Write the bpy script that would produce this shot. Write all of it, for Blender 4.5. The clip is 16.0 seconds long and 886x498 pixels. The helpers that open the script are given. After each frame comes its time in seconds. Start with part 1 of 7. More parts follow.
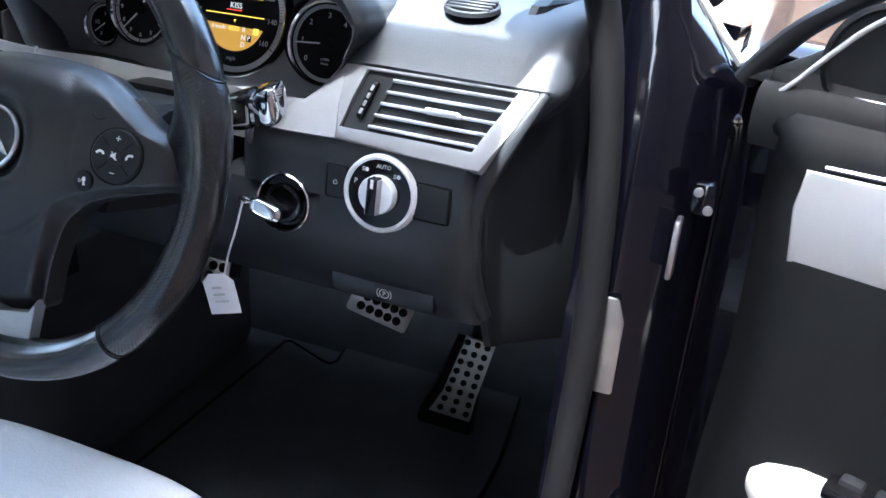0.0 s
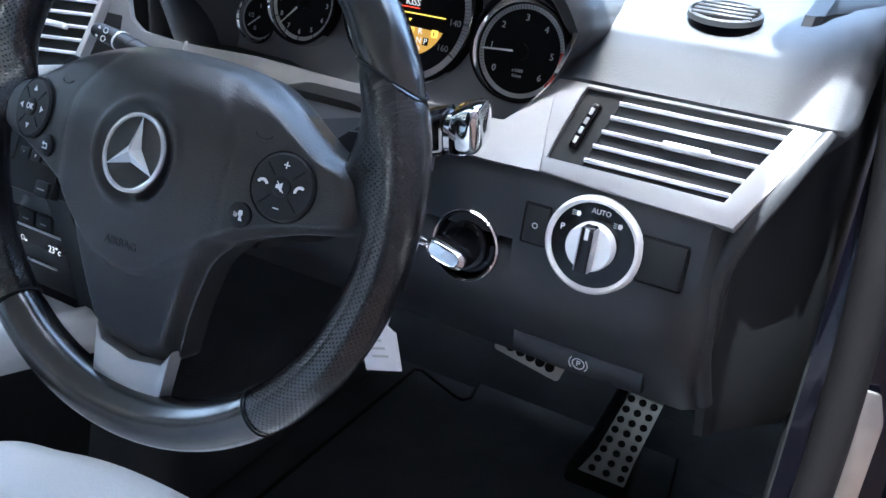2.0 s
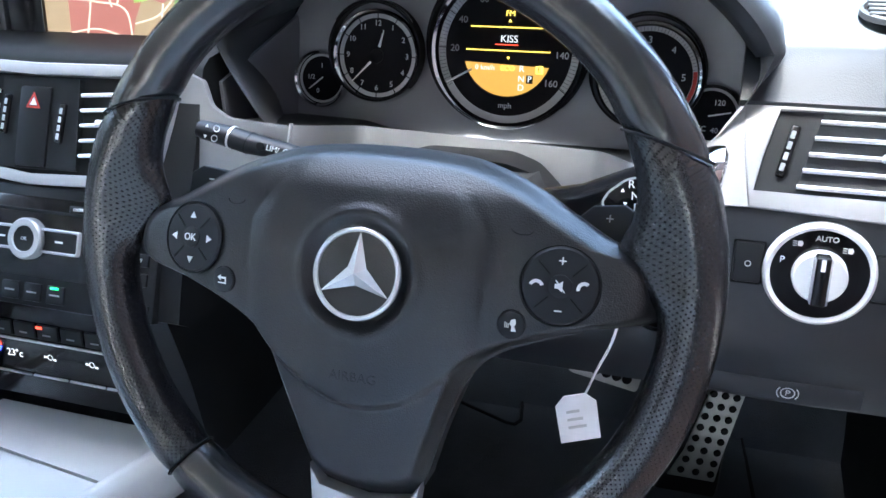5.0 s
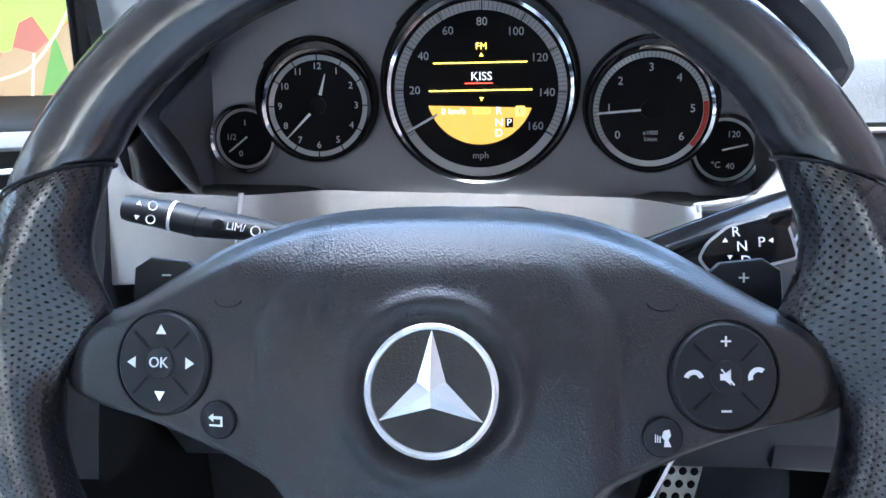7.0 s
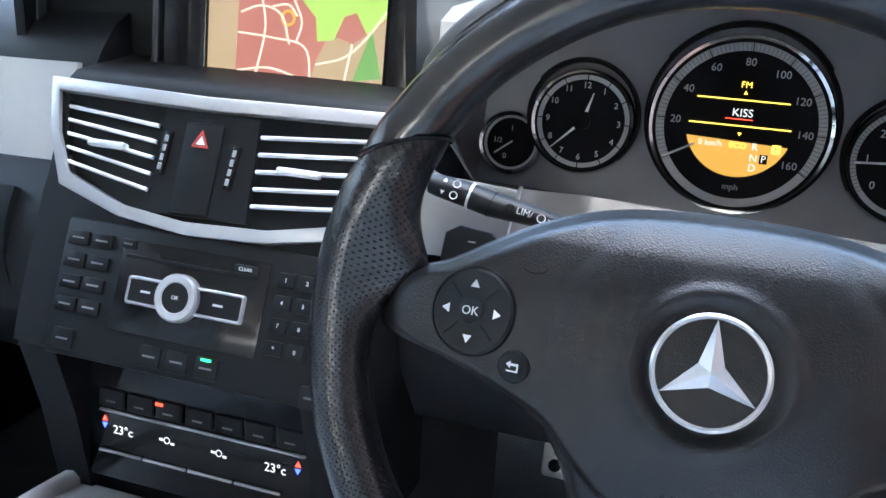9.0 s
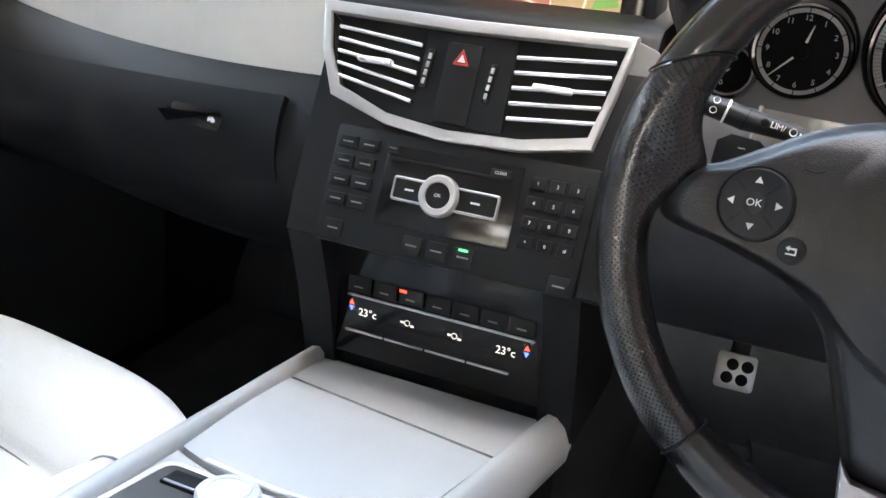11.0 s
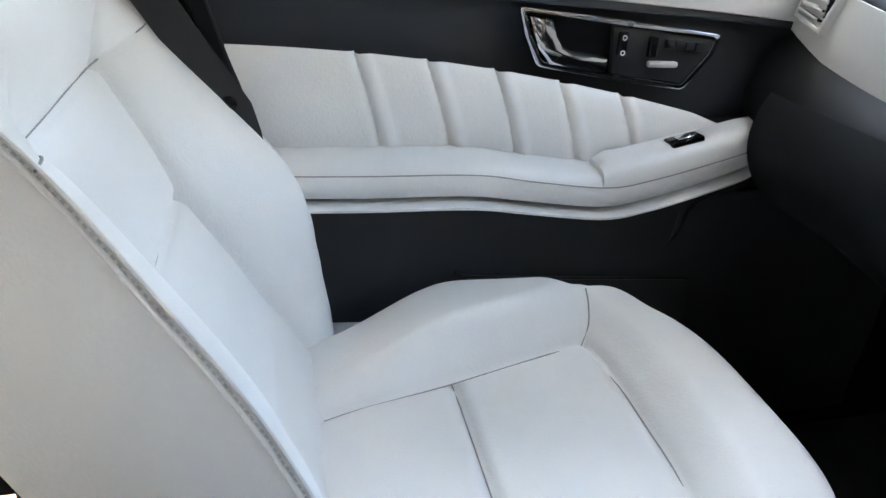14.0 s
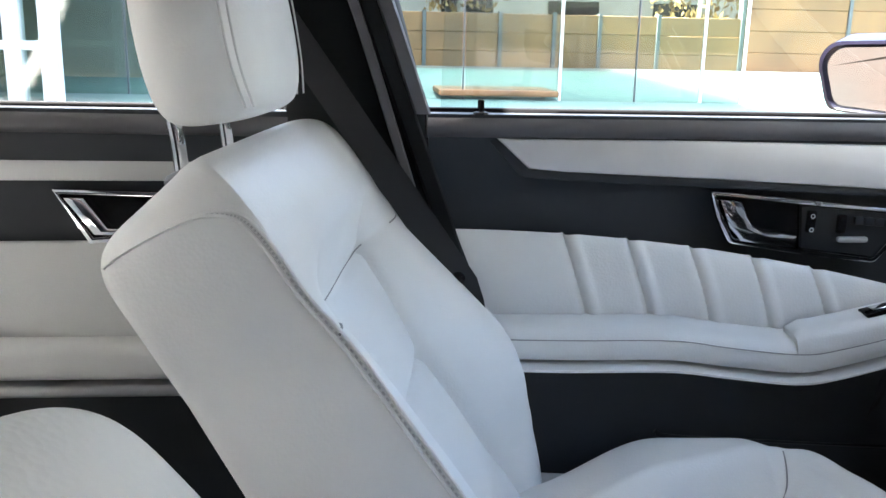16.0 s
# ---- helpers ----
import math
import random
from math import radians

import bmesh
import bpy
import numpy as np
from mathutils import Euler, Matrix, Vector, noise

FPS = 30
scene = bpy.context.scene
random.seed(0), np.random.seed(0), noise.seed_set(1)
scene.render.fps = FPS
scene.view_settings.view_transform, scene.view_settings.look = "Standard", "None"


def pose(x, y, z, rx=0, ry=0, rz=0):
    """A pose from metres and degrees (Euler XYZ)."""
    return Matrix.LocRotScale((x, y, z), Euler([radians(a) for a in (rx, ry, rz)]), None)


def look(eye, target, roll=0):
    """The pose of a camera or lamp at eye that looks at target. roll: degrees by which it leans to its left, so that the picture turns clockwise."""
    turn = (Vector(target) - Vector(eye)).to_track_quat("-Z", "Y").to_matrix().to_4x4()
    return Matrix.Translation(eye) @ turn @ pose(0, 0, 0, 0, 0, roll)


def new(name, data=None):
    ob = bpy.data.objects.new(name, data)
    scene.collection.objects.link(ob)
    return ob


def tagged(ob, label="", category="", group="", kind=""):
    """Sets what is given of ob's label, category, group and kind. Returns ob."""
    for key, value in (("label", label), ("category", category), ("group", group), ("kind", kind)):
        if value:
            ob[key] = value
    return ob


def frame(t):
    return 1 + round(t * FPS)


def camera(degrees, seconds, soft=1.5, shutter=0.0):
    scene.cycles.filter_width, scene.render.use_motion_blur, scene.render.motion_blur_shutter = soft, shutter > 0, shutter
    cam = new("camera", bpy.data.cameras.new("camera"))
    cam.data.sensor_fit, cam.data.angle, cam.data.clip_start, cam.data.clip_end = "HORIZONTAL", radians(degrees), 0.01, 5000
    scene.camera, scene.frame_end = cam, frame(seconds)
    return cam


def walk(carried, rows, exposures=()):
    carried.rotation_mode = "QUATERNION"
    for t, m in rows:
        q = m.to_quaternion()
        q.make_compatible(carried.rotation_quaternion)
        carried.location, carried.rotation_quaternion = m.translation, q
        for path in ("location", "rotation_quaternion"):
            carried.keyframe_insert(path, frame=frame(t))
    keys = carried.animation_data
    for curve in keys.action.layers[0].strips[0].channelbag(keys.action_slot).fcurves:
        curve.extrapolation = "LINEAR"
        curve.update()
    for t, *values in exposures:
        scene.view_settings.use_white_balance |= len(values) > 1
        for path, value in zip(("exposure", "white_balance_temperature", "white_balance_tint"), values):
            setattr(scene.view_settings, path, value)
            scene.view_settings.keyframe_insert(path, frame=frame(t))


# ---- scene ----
cam = camera(54.1, 16.0)
PATH = [
    (0.0, (0.5730, -0.4881, 1.1253), (0.2519, 0.3678, 0.7198), 4.48),
    (0.5, (0.5140, -0.4536, 1.1099), (0.1519, 0.3850, 0.7030), 4.30),
    (1.0, (0.4820, -0.4292, 1.1083), (0.0931, 0.3974, 0.7014), 3.87),
    (1.5, (0.4490, -0.3908, 1.1086), (0.0384, 0.4229, 0.6973), 4.51),
    (2.0, (0.4300, -0.3756, 1.0936), (0.0055, 0.4302, 0.6807), 5.36),
    (2.5, (0.4040, -0.3929, 1.0871), (-0.0350, 0.4049, 0.6737), 5.91),
    (3.0, (0.3660, -0.4162, 1.1020), (-0.0970, 0.3688, 0.6903), 5.94),
    (3.5, (0.3370, -0.4214, 1.1175), (-0.1390, 0.3571, 0.7084), 5.55),
    (3.7, (0.3230, -0.4149, 1.1214), (-0.1545, 0.3635, 0.7138), 5.06),
    (5.8, (0.1010, -0.3852, 1.1044), (-0.0679, 0.5019, 0.6749), -4.22),
    (6.0, (0.0820, -0.3695, 1.1005), (-0.0700, 0.5255, 0.6811), -4.11),
    (6.5, (0.0530, -0.3336, 1.0894), (-0.0740, 0.5792, 0.7012), -3.52),
    (7.0, (0.0400, -0.2967, 1.0714), (-0.0645, 0.6336, 0.7200), -2.19),
    (7.5, (0.0320, -0.2756, 1.0794), (-0.0600, 0.6682, 0.7621), -2.04),
    (8.0, (0.0350, -0.2766, 1.0792), (-0.0745, 0.6695, 0.7745), -0.38),
    (8.5, (0.0170, -0.3260, 1.0713), (-0.1860, 0.6038, 0.7642), 2.29),
    (9.0, (-0.0110, -0.3690, 1.0683), (-0.2954, 0.5350, 0.7491), 3.17),
    (9.2, (-0.0190, -0.3819, 1.0665), (-0.3234, 0.5137, 0.7421), 3.27),
    (11.5, (-0.0940, -0.5116, 1.0624), (-0.5120, 0.2870, 0.6293), 4.10),
    (11.8, (-0.0930, -0.5234, 1.0819), (-0.5890, 0.2071, 0.6125), 4.04),
    (12.0, (-0.0820, -0.5476, 1.0745), (-0.6352, 0.1393, 0.6033), 4.96),
    (12.5, (-0.0610, -0.5647, 1.0882), (-0.7189, 0.0036, 0.5941), 4.96),
    (13.0, (-0.0300, -0.5692, 1.1058), (-0.7509, -0.0819, 0.6129), 5.77),
    (13.3, (-0.0290, -0.5467, 1.1110), (-0.7962, -0.1140, 0.6375), 5.91),
    (13.5, (-0.0510, -0.5425, 1.1025), (-0.8436, -0.1353, 0.6486), 6.75),
    (14.0, (-0.1040, -0.5204, 1.0823), (-0.9706, -0.2155, 0.6874), 4.98),
    (14.5, (-0.1240, -0.5492, 1.0642), (-1.0425, -0.3064, 0.7519), 3.14),
    (15.0, (-0.0920, -0.5520, 1.0840), (-1.0463, -0.3849, 0.8364), 1.78),
    (15.5, (-0.0660, -0.5678, 1.1100), (-1.0332, -0.4348, 0.8934), 1.05),
    (15.8, (-0.0050, -0.5595, 1.1233), (-0.9769, -0.4641, 0.9080), 0.78),
    (16.0, (0.0300, -0.5628, 1.1319), (-0.9393, -0.4769, 0.9017), 1.21),
]
walk(cam, [(t, look(eye, target, roll)) for t, eye, target, roll in PATH], [(0, 5.45, 5900, 6), (2, 5.6, 5900, 6), (3.5, 5.9, 6100, 6), (6, 6.25, 5900, 6), (7, 6.45, 5800, 6), (8, 6.0, 5900, 6), (8.5, 5.95, 6000, 6), (11.4, 5.9, 7900, 9), (12, 5.3, 7900, 9), (14.5, 5.2, 7200, 9), (16, 4.85, 6700, 9)])

# ---- light ----
world = bpy.data.worlds.new("world")
scene.world = world
world.use_nodes = True
wn = world.node_tree.nodes
sky = wn.new("ShaderNodeTexSky")
sky.sky_type, sky.sun_disc = "NISHITA", False
sky.air_density, sky.dust_density, sky.ozone_density = 1.0, 5.5, 0.8
sky.sun_elevation, sky.sun_rotation = radians(62), radians(180)
world.node_tree.links.new(sky.outputs[0], wn["Background"].inputs[0])
wn["Background"].inputs[1].default_value = 0.10
sun = new("sun", bpy.data.lights.new("sun", "SUN"))
sun.data.energy, sun.data.angle, sun.data.color = 5.0, radians(1.5), (1.0, 0.97, 0.93)
sun.matrix_world = look((0, 0, 0), (-0.015, 0.469, -0.883))

# ---- materials ----
def material(name, colour, rough=0.5, metal=0.0, bump=(), vary=0.0, vscale=6.0, coat=0.0, spec=0.5, sheen=0.0):
    """bump: rows of (kind, scale, strength, distance); vary: how far the colour wanders."""
    m = bpy.data.materials.new(name)
    m.use_nodes = True
    nt = m.node_tree
    b = nt.nodes["Principled BSDF"]
    b.inputs["Base Color"].default_value = (*colour, 1)
    b.inputs["Roughness"].default_value, b.inputs["Metallic"].default_value = rough, metal
    b.inputs["Coat Weight"].default_value = coat
    b.inputs["Specular IOR Level"].default_value = spec
    b.inputs["Sheen Weight"].default_value = sheen
    co = nt.nodes.new("ShaderNodeTexCoord")
    if vary:
        n = nt.nodes.new("ShaderNodeTexNoise")
        n.inputs["Scale"].default_value, n.inputs["Detail"].default_value = vscale, 6
        nt.links.new(co.outputs["Object"], n.inputs["Vector"])
        r = nt.nodes.new("ShaderNodeMapRange")
        r.inputs["From Min"].default_value, r.inputs["From Max"].default_value = 0.3, 0.7
        r.inputs["To Min"].default_value, r.inputs["To Max"].default_value = 1 - vary, 1 + vary
        nt.links.new(n.outputs["Fac"], r.inputs["Value"])
        mx = nt.nodes.new("ShaderNodeVectorMath")
        mx.operation = "SCALE"
        mx.inputs[0].default_value = colour
        nt.links.new(r.outputs[0], mx.inputs["Scale"])
        nt.links.new(mx.outputs[0], b.inputs["Base Color"])
        r2 = nt.nodes.new("ShaderNodeMapRange")
        r2.inputs["To Min"].default_value, r2.inputs["To Max"].default_value = rough * (1 - vary), min(1, rough * (1 + vary))
        nt.links.new(n.outputs["Fac"], r2.inputs["Value"])
        nt.links.new(r2.outputs[0], b.inputs["Roughness"])
    last = None
    for kind, scale, strength, dist in bump:
        if kind == "grain":
            t = nt.nodes.new("ShaderNodeTexVoronoi")
            t.inputs["Scale"].default_value = scale
            out = t.outputs["Distance"]
        elif kind == "dots":
            t = nt.nodes.new("ShaderNodeTexVoronoi")
            t.inputs["Scale"].default_value, t.inputs["Randomness"].default_value = scale, 0.0
            rr = nt.nodes.new("ShaderNodeMapRange")
            rr.inputs["From Min"].default_value, rr.inputs["From Max"].default_value = 0.09, 0.20
            nt.links.new(t.outputs["Distance"], rr.inputs["Value"])
            out = rr.outputs[0]
            sp = nt.nodes.new("ShaderNodeMath")
            sp.operation = "MULTIPLY"
            sp.inputs[1].default_value = spec
            nt.links.new(out, sp.inputs[0])
            nt.links.new(sp.outputs[0], b.inputs["Specular IOR Level"])
        elif kind == "brushed":
            t = nt.nodes.new("ShaderNodeTexNoise")
            mp = nt.nodes.new("ShaderNodeMapping")
            mp.inputs["Scale"].default_value = (scale * 0.02, scale, scale)
            nt.links.new(co.outputs["Object"], mp.inputs["Vector"])
            nt.links.new(mp.outputs[0], t.inputs["Vector"])
            t.inputs["Scale"].default_value = 1.0
            out = t.outputs["Fac"]
        else:
            t = nt.nodes.new("ShaderNodeTexNoise")
            t.inputs["Scale"].default_value, t.inputs["Detail"].default_value = scale, 4
            out = t.outputs["Fac"]
        if kind != "brushed":
            nt.links.new(co.outputs["UV" if kind == "dots" else "Object"], t.inputs["Vector"])
        bp = nt.nodes.new("ShaderNodeBump")
        bp.inputs["Strength"].default_value, bp.inputs["Distance"].default_value = strength, dist
        nt.links.new(out, bp.inputs["Height"])
        if last:
            nt.links.new(last.outputs[0], bp.inputs["Normal"])
        last = bp
    if last:
        nt.links.new(last.outputs[0], b.inputs["Normal"])
    return m


def glow(name, colour, strength):
    m = bpy.data.materials.new(name)
    m.use_nodes = True
    b = m.node_tree.nodes["Principled BSDF"]
    b.inputs["Base Color"].default_value = (*[c * 0.2 for c in colour], 1)
    b.inputs["Emission Color"].default_value = (*colour, 1)
    b.inputs["Emission Strength"].default_value = strength
    b.inputs["Roughness"].default_value = 0.4
    return m


def pane_material(name, tint, gloss=0.06):
    m = bpy.data.materials.new(name)
    m.use_nodes = True
    nt = m.node_tree
    nt.nodes.remove(nt.nodes["Principled BSDF"])
    a, g, mix, fr = (nt.nodes.new(k) for k in ("ShaderNodeBsdfTransparent", "ShaderNodeBsdfGlossy", "ShaderNodeMixShader", "ShaderNodeFresnel"))
    a.inputs[0].default_value = (*tint, 1)
    g.inputs["Roughness"].default_value = 0.02
    fr.inputs["IOR"].default_value = 1.45
    nt.links.new(fr.outputs[0], mix.inputs[0])
    nt.links.new(a.outputs[0], mix.inputs[1])
    nt.links.new(g.outputs[0], mix.inputs[2])
    nt.links.new(mix.outputs[0], nt.nodes["Material Output"].inputs[0])
    return m


M_DASH = material("black_dash_skin", (0.0245, 0.0275, 0.0320), 0.42, spec=0.40, bump=[("grain", 900, 0.18, 0.0005), ("noise", 40, 0.05, 0.002)], vary=0.12, vscale=9)
M_HUB = material("black_airbag_skin", (0.009, 0.009, 0.0102), 0.34, spec=0.6, bump=[("grain", 1000, 0.34, 0.0005)], vary=0.15, vscale=14)
M_PLAST = material("black_moulded_plastic", (0.0110, 0.0125, 0.0150), 0.5, bump=[("noise", 1400, 0.12, 0.0003)], vary=0.1, vscale=12, spec=0.28)
M_DARK = material("dark_footwell_plastic", (0.0064, 0.0074, 0.0088), 0.6, spec=0.12, bump=[("noise", 800, 0.15, 0.0005)], vary=0.15, vscale=8)
M_PIANO = material("gloss_black_panel", (0.006, 0.006, 0.007), 0.14, spec=0.28, vary=0.1, vscale=20)
M_LEATHER = material("smooth_black_leather", (0.013, 0.013, 0.014), 0.20, spec=0.85, bump=[("grain", 1300, 0.12, 0.0003)], vary=0.3, vscale=18)
M_PERF = material("perforated_black_leather", (0.011, 0.011, 0.0125), 0.21, spec=0.75, bump=[("dots", 1.2, 1.0, 0.0025), ("noise", 60, 0.12, 0.003), ("grain", 1100, 0.15, 0.0004)], vary=0.25, vscale=18)
M_SILVER = material("satin_silver_trim", (0.42, 0.425, 0.435), 0.38, 0.60, bump=[("brushed", 900, 0.06, 0.0003)], vary=0.05, vscale=10)
M_CONSOLE = material("satin_grey_console_paint", (0.53, 0.535, 0.53), 0.40, 0.22, bump=[("brushed", 900, 0.05, 0.0003)], vary=0.05, vscale=10)
M_PILLAR = material("grey_pillar_trim", (0.085, 0.083, 0.090), 0.55, bump=[("grain", 900, 0.2, 0.0004)], vary=0.08, vscale=9)
M_HOUSING = material("dark_blue_mirror_paint", (0.010, 0.009, 0.020), 0.32, spec=0.25, vary=0.05)
# Paler copy of the satin silver: the sunlit look is put into its colour.
M_DTRIM = material("lit_satin_door_trim", (0.56, 0.555, 0.55), 0.40, 0.20, bump=[("brushed", 900, 0.05, 0.0003)], vary=0.05, vscale=10)
M_PLATE = material("dark_satin_plate", (0.055, 0.052, 0.051), 0.42, vary=0.06, vscale=20)
M_BAND = material("brushed_alloy_band", (0.20, 0.205, 0.215), 0.36, 0.6, bump=[("brushed", 900, 0.06, 0.0003)], vary=0.05, vscale=10)
M_SLAT = material("bright_slat_metal", (0.80, 0.81, 0.82), 0.30, 0.35, vary=0.04, vscale=20)
M_TRIM = material("black_stack_plastic", (0.0056, 0.0064, 0.0075), 0.55, spec=0.18, bump=[("noise", 1400, 0.12, 0.0003)], vary=0.12, vscale=12)
M_CLUST = material("grey_cluster_panel", (0.20, 0.206, 0.226), 0.42, 0.35, vary=0.06, vscale=12)
M_CHROME = material("polished_chrome", (0.75, 0.76, 0.78), 0.08, 1.0, vary=0.05, vscale=30)
M_STEEL = material("brushed_steel_pedal", (0.50, 0.50, 0.49), 0.35, 1.0, bump=[("brushed", 700, 0.1, 0.0003)], vary=0.15, vscale=25)
M_GREY = material("pale_grey_leather", (0.70, 0.702, 0.69), 0.42, bump=[("grain", 300, 0.26, 0.0008), ("noise", 9, 0.14, 0.006), ("noise", 42, 0.13, 0.003)], vary=0.06, vscale=5)
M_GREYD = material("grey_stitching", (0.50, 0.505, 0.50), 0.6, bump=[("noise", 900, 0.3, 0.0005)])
# Darker than the stitching: the shade in seam folds is put into this colour.
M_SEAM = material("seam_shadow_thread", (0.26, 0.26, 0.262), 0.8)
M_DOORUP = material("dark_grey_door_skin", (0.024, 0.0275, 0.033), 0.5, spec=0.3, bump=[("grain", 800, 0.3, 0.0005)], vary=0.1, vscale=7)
M_CARPET = material("black_carpet", (0.044, 0.053, 0.062), 0.95, bump=[("noise", 600, 0.9, 0.003), ("noise", 60, 0.3, 0.004)], vary=0.3, vscale=14, sheen=0.03)
M_RUBBER = material("black_rubber_seal", (0.005, 0.005, 0.006), 0.55, spec=0.16, bump=[("noise", 300, 0.08, 0.0006)], vary=0.1)
M_PAINT = material("dark_blue_black_paint", (0.0012, 0.0012, 0.0026), 0.12, spec=0.25, coat=0.22, vary=0.05)
M_WHITE = material("white_print", (0.75, 0.76, 0.77), 0.5)
M_TAG = material("white_paper_tag", (0.78, 0.78, 0.80), 0.6, vary=0.05, vscale=60)
M_RED = material("red_print", (0.45, 0.03, 0.02), 0.5)
M_BELT = material("black_seat_belt_webbing", (0.010, 0.010, 0.0115), 0.7, bump=[("brushed", 1500, 0.4, 0.0006)], vary=0.1)
M_HEAD = material("pale_headliner_cloth", (0.52, 0.515, 0.50), 0.9, bump=[("noise", 900, 0.3, 0.0006)], vary=0.05)
M_AMBER = glow("amber_display", (0.85, 0.45, 0.08), 0.018)
M_AMBERT = glow("amber_lettering", (1.0, 0.70, 0.10), 0.045)
M_WHITET = glow("lit_white_lettering", (0.9, 0.92, 0.95), 0.022)
M_LGREEN = glow("green_lamp", (0.05, 1.0, 0.25), 0.07)
M_LRED = glow("red_lamp", (1.0, 0.06, 0.03), 0.07)
M_LBLUE = glow("blue_lamp", (0.05, 0.1, 1.0), 0.09)
M_STAR = material("bright_star_metal", (0.66, 0.67, 0.68), 0.22, 0.55, vary=0.04, vscale=60)
M_GLASS = pane_material("clear_window_glass", (0.90, 0.93, 0.92))

# ---- mesh helpers ----
def mesh_of(bm, name, smooth=True, angle=40):
    bmesh.ops.recalc_face_normals(bm, faces=bm.faces)
    me = bpy.data.meshes.new(name)
    bm.to_mesh(me)
    bm.free()
    if smooth:
        me.polygons.foreach_set("use_smooth", [True] * len(me.polygons))
        me.set_sharp_from_angle(angle=radians(angle))
    return me


def thing(name, at, label, category, group="", kind="", turn=None):
    ob = new(name)
    ob.empty_display_size = 0.05
    ob.matrix_world = Matrix.Translation(at) @ (turn.to_4x4() if turn else Matrix())
    return tagged(ob, label, category, group, kind)


def part(name, bm, mat, parent=None, label="", local=False, smooth=True, angle=40):
    """Link a bmesh as one object; its points are in world space unless local."""
    me = mesh_of(bm, name, smooth, angle) if isinstance(bm, bmesh.types.BMesh) else bm
    me.materials.clear()
    me.materials.append(mat)
    ob = new(name, me)
    if parent:
        ob.parent = parent
        if not local:
            chain, p = Matrix(), parent
            while p:
                chain = p.matrix_basis @ chain
                p = p.parent
            me.transform(chain.inverted())
    if label:
        ob["label"] = label
    return ob


def solo(name, bm, mat, label, category, kind="", smooth=True, group="", angle=40):
    return tagged(part(name, bm, mat, smooth=smooth, angle=angle), label, category, group, kind)


def bm_box(lo, hi, bevel=0.0, seg=2, m=None):
    bm = bmesh.new()
    c = [(a + b) / 2 for a, b in zip(lo, hi)]
    s = [abs(b - a) for a, b in zip(lo, hi)]
    bmesh.ops.create_cube(bm, size=1, matrix=Matrix.LocRotScale(c, None, s))
    if bevel:
        bmesh.ops.bevel(bm, geom=bm.edges[:], offset=min(bevel, 0.49 * min(s)), segments=seg, affect="EDGES", profile=0.5)
    if m:
        bm.transform(m)
    return bm


def bm_poly(pts, depth, bevel=0.0, m=None, seg=2):
    """A flat outline (x, y) given thickness towards +z."""
    bm = bmesh.new()
    f = bm.faces.new([bm.verts.new((x, y, 0)) for x, y in pts])
    r = bmesh.ops.extrude_face_region(bm, geom=[f])
    bmesh.ops.translate(bm, vec=(0, 0, depth), verts=[v for v in r["geom"] if isinstance(v, bmesh.types.BMVert)])
    if bevel:
        top = [e for e in bm.edges if all(v.co.z > depth * 0.5 for v in e.verts)] if depth > 0 else [e for e in bm.edges if all(v.co.z < depth * 0.5 for v in e.verts)]
        bmesh.ops.bevel(bm, geom=top, offset=bevel, segments=seg, affect="EDGES", profile=0.5)
    if m:
        bm.transform(m)
    return bm


def bm_grid(fn, nu, nv, thick=0.0, close_u=False):
    """A sheet from fn(u, v) in 0..1, with thickness along its normals where asked."""
    bm = bmesh.new()
    rows = [[bm.verts.new(fn(i / (nu if close_u else nu - 1), j / (nv - 1))) for j in range(nv)] for i in range(nu)]
    for i in range(nu if close_u else nu - 1):
        for j in range(nv - 1):
            a, b = rows[i], rows[(i + 1) % nu]
            try:
                bm.faces.new((a[j], b[j], b[j + 1], a[j + 1]))
            except ValueError:
                pass
    if thick:
        bmesh.ops.recalc_face_normals(bm, faces=bm.faces)
        bmesh.ops.solidify(bm, geom=bm.faces[:], thickness=thick)
    return bm


def bm_loft(rings, cap=True, closed=True):
    bm = bmesh.new()
    rows = [[bm.verts.new(p) for p in r] for r in rings]
    n = len(rows[0])
    for a, b in zip(rows, rows[1:]):
        for j in range(n if closed else n - 1):
            bm.faces.new((a[j], a[(j + 1) % n], b[(j + 1) % n], b[j]))
    if cap:
        bm.faces.new(rows[0][::-1])
        bm.faces.new(rows[-1])
    return bm


def smooth_path(pts, n):
    """n points on a Catmull-Rom line through pts."""
    p = [Vector(q) for q in pts]
    p = [2 * p[0] - p[1], *p, 2 * p[-1] - p[-2]]
    out = []
    for k in range(n):
        s = k / (n - 1) * (len(p) - 3)
        i = min(int(s), len(p) - 4)
        t = s - i
        a, b, c, d = p[i:i + 4]
        out.append(0.5 * (2 * b + (c - a) * t + (2 * a - 5 * b + 4 * c - d) * t * t + (3 * b - a - 3 * c + d) * t ** 3))
    return out


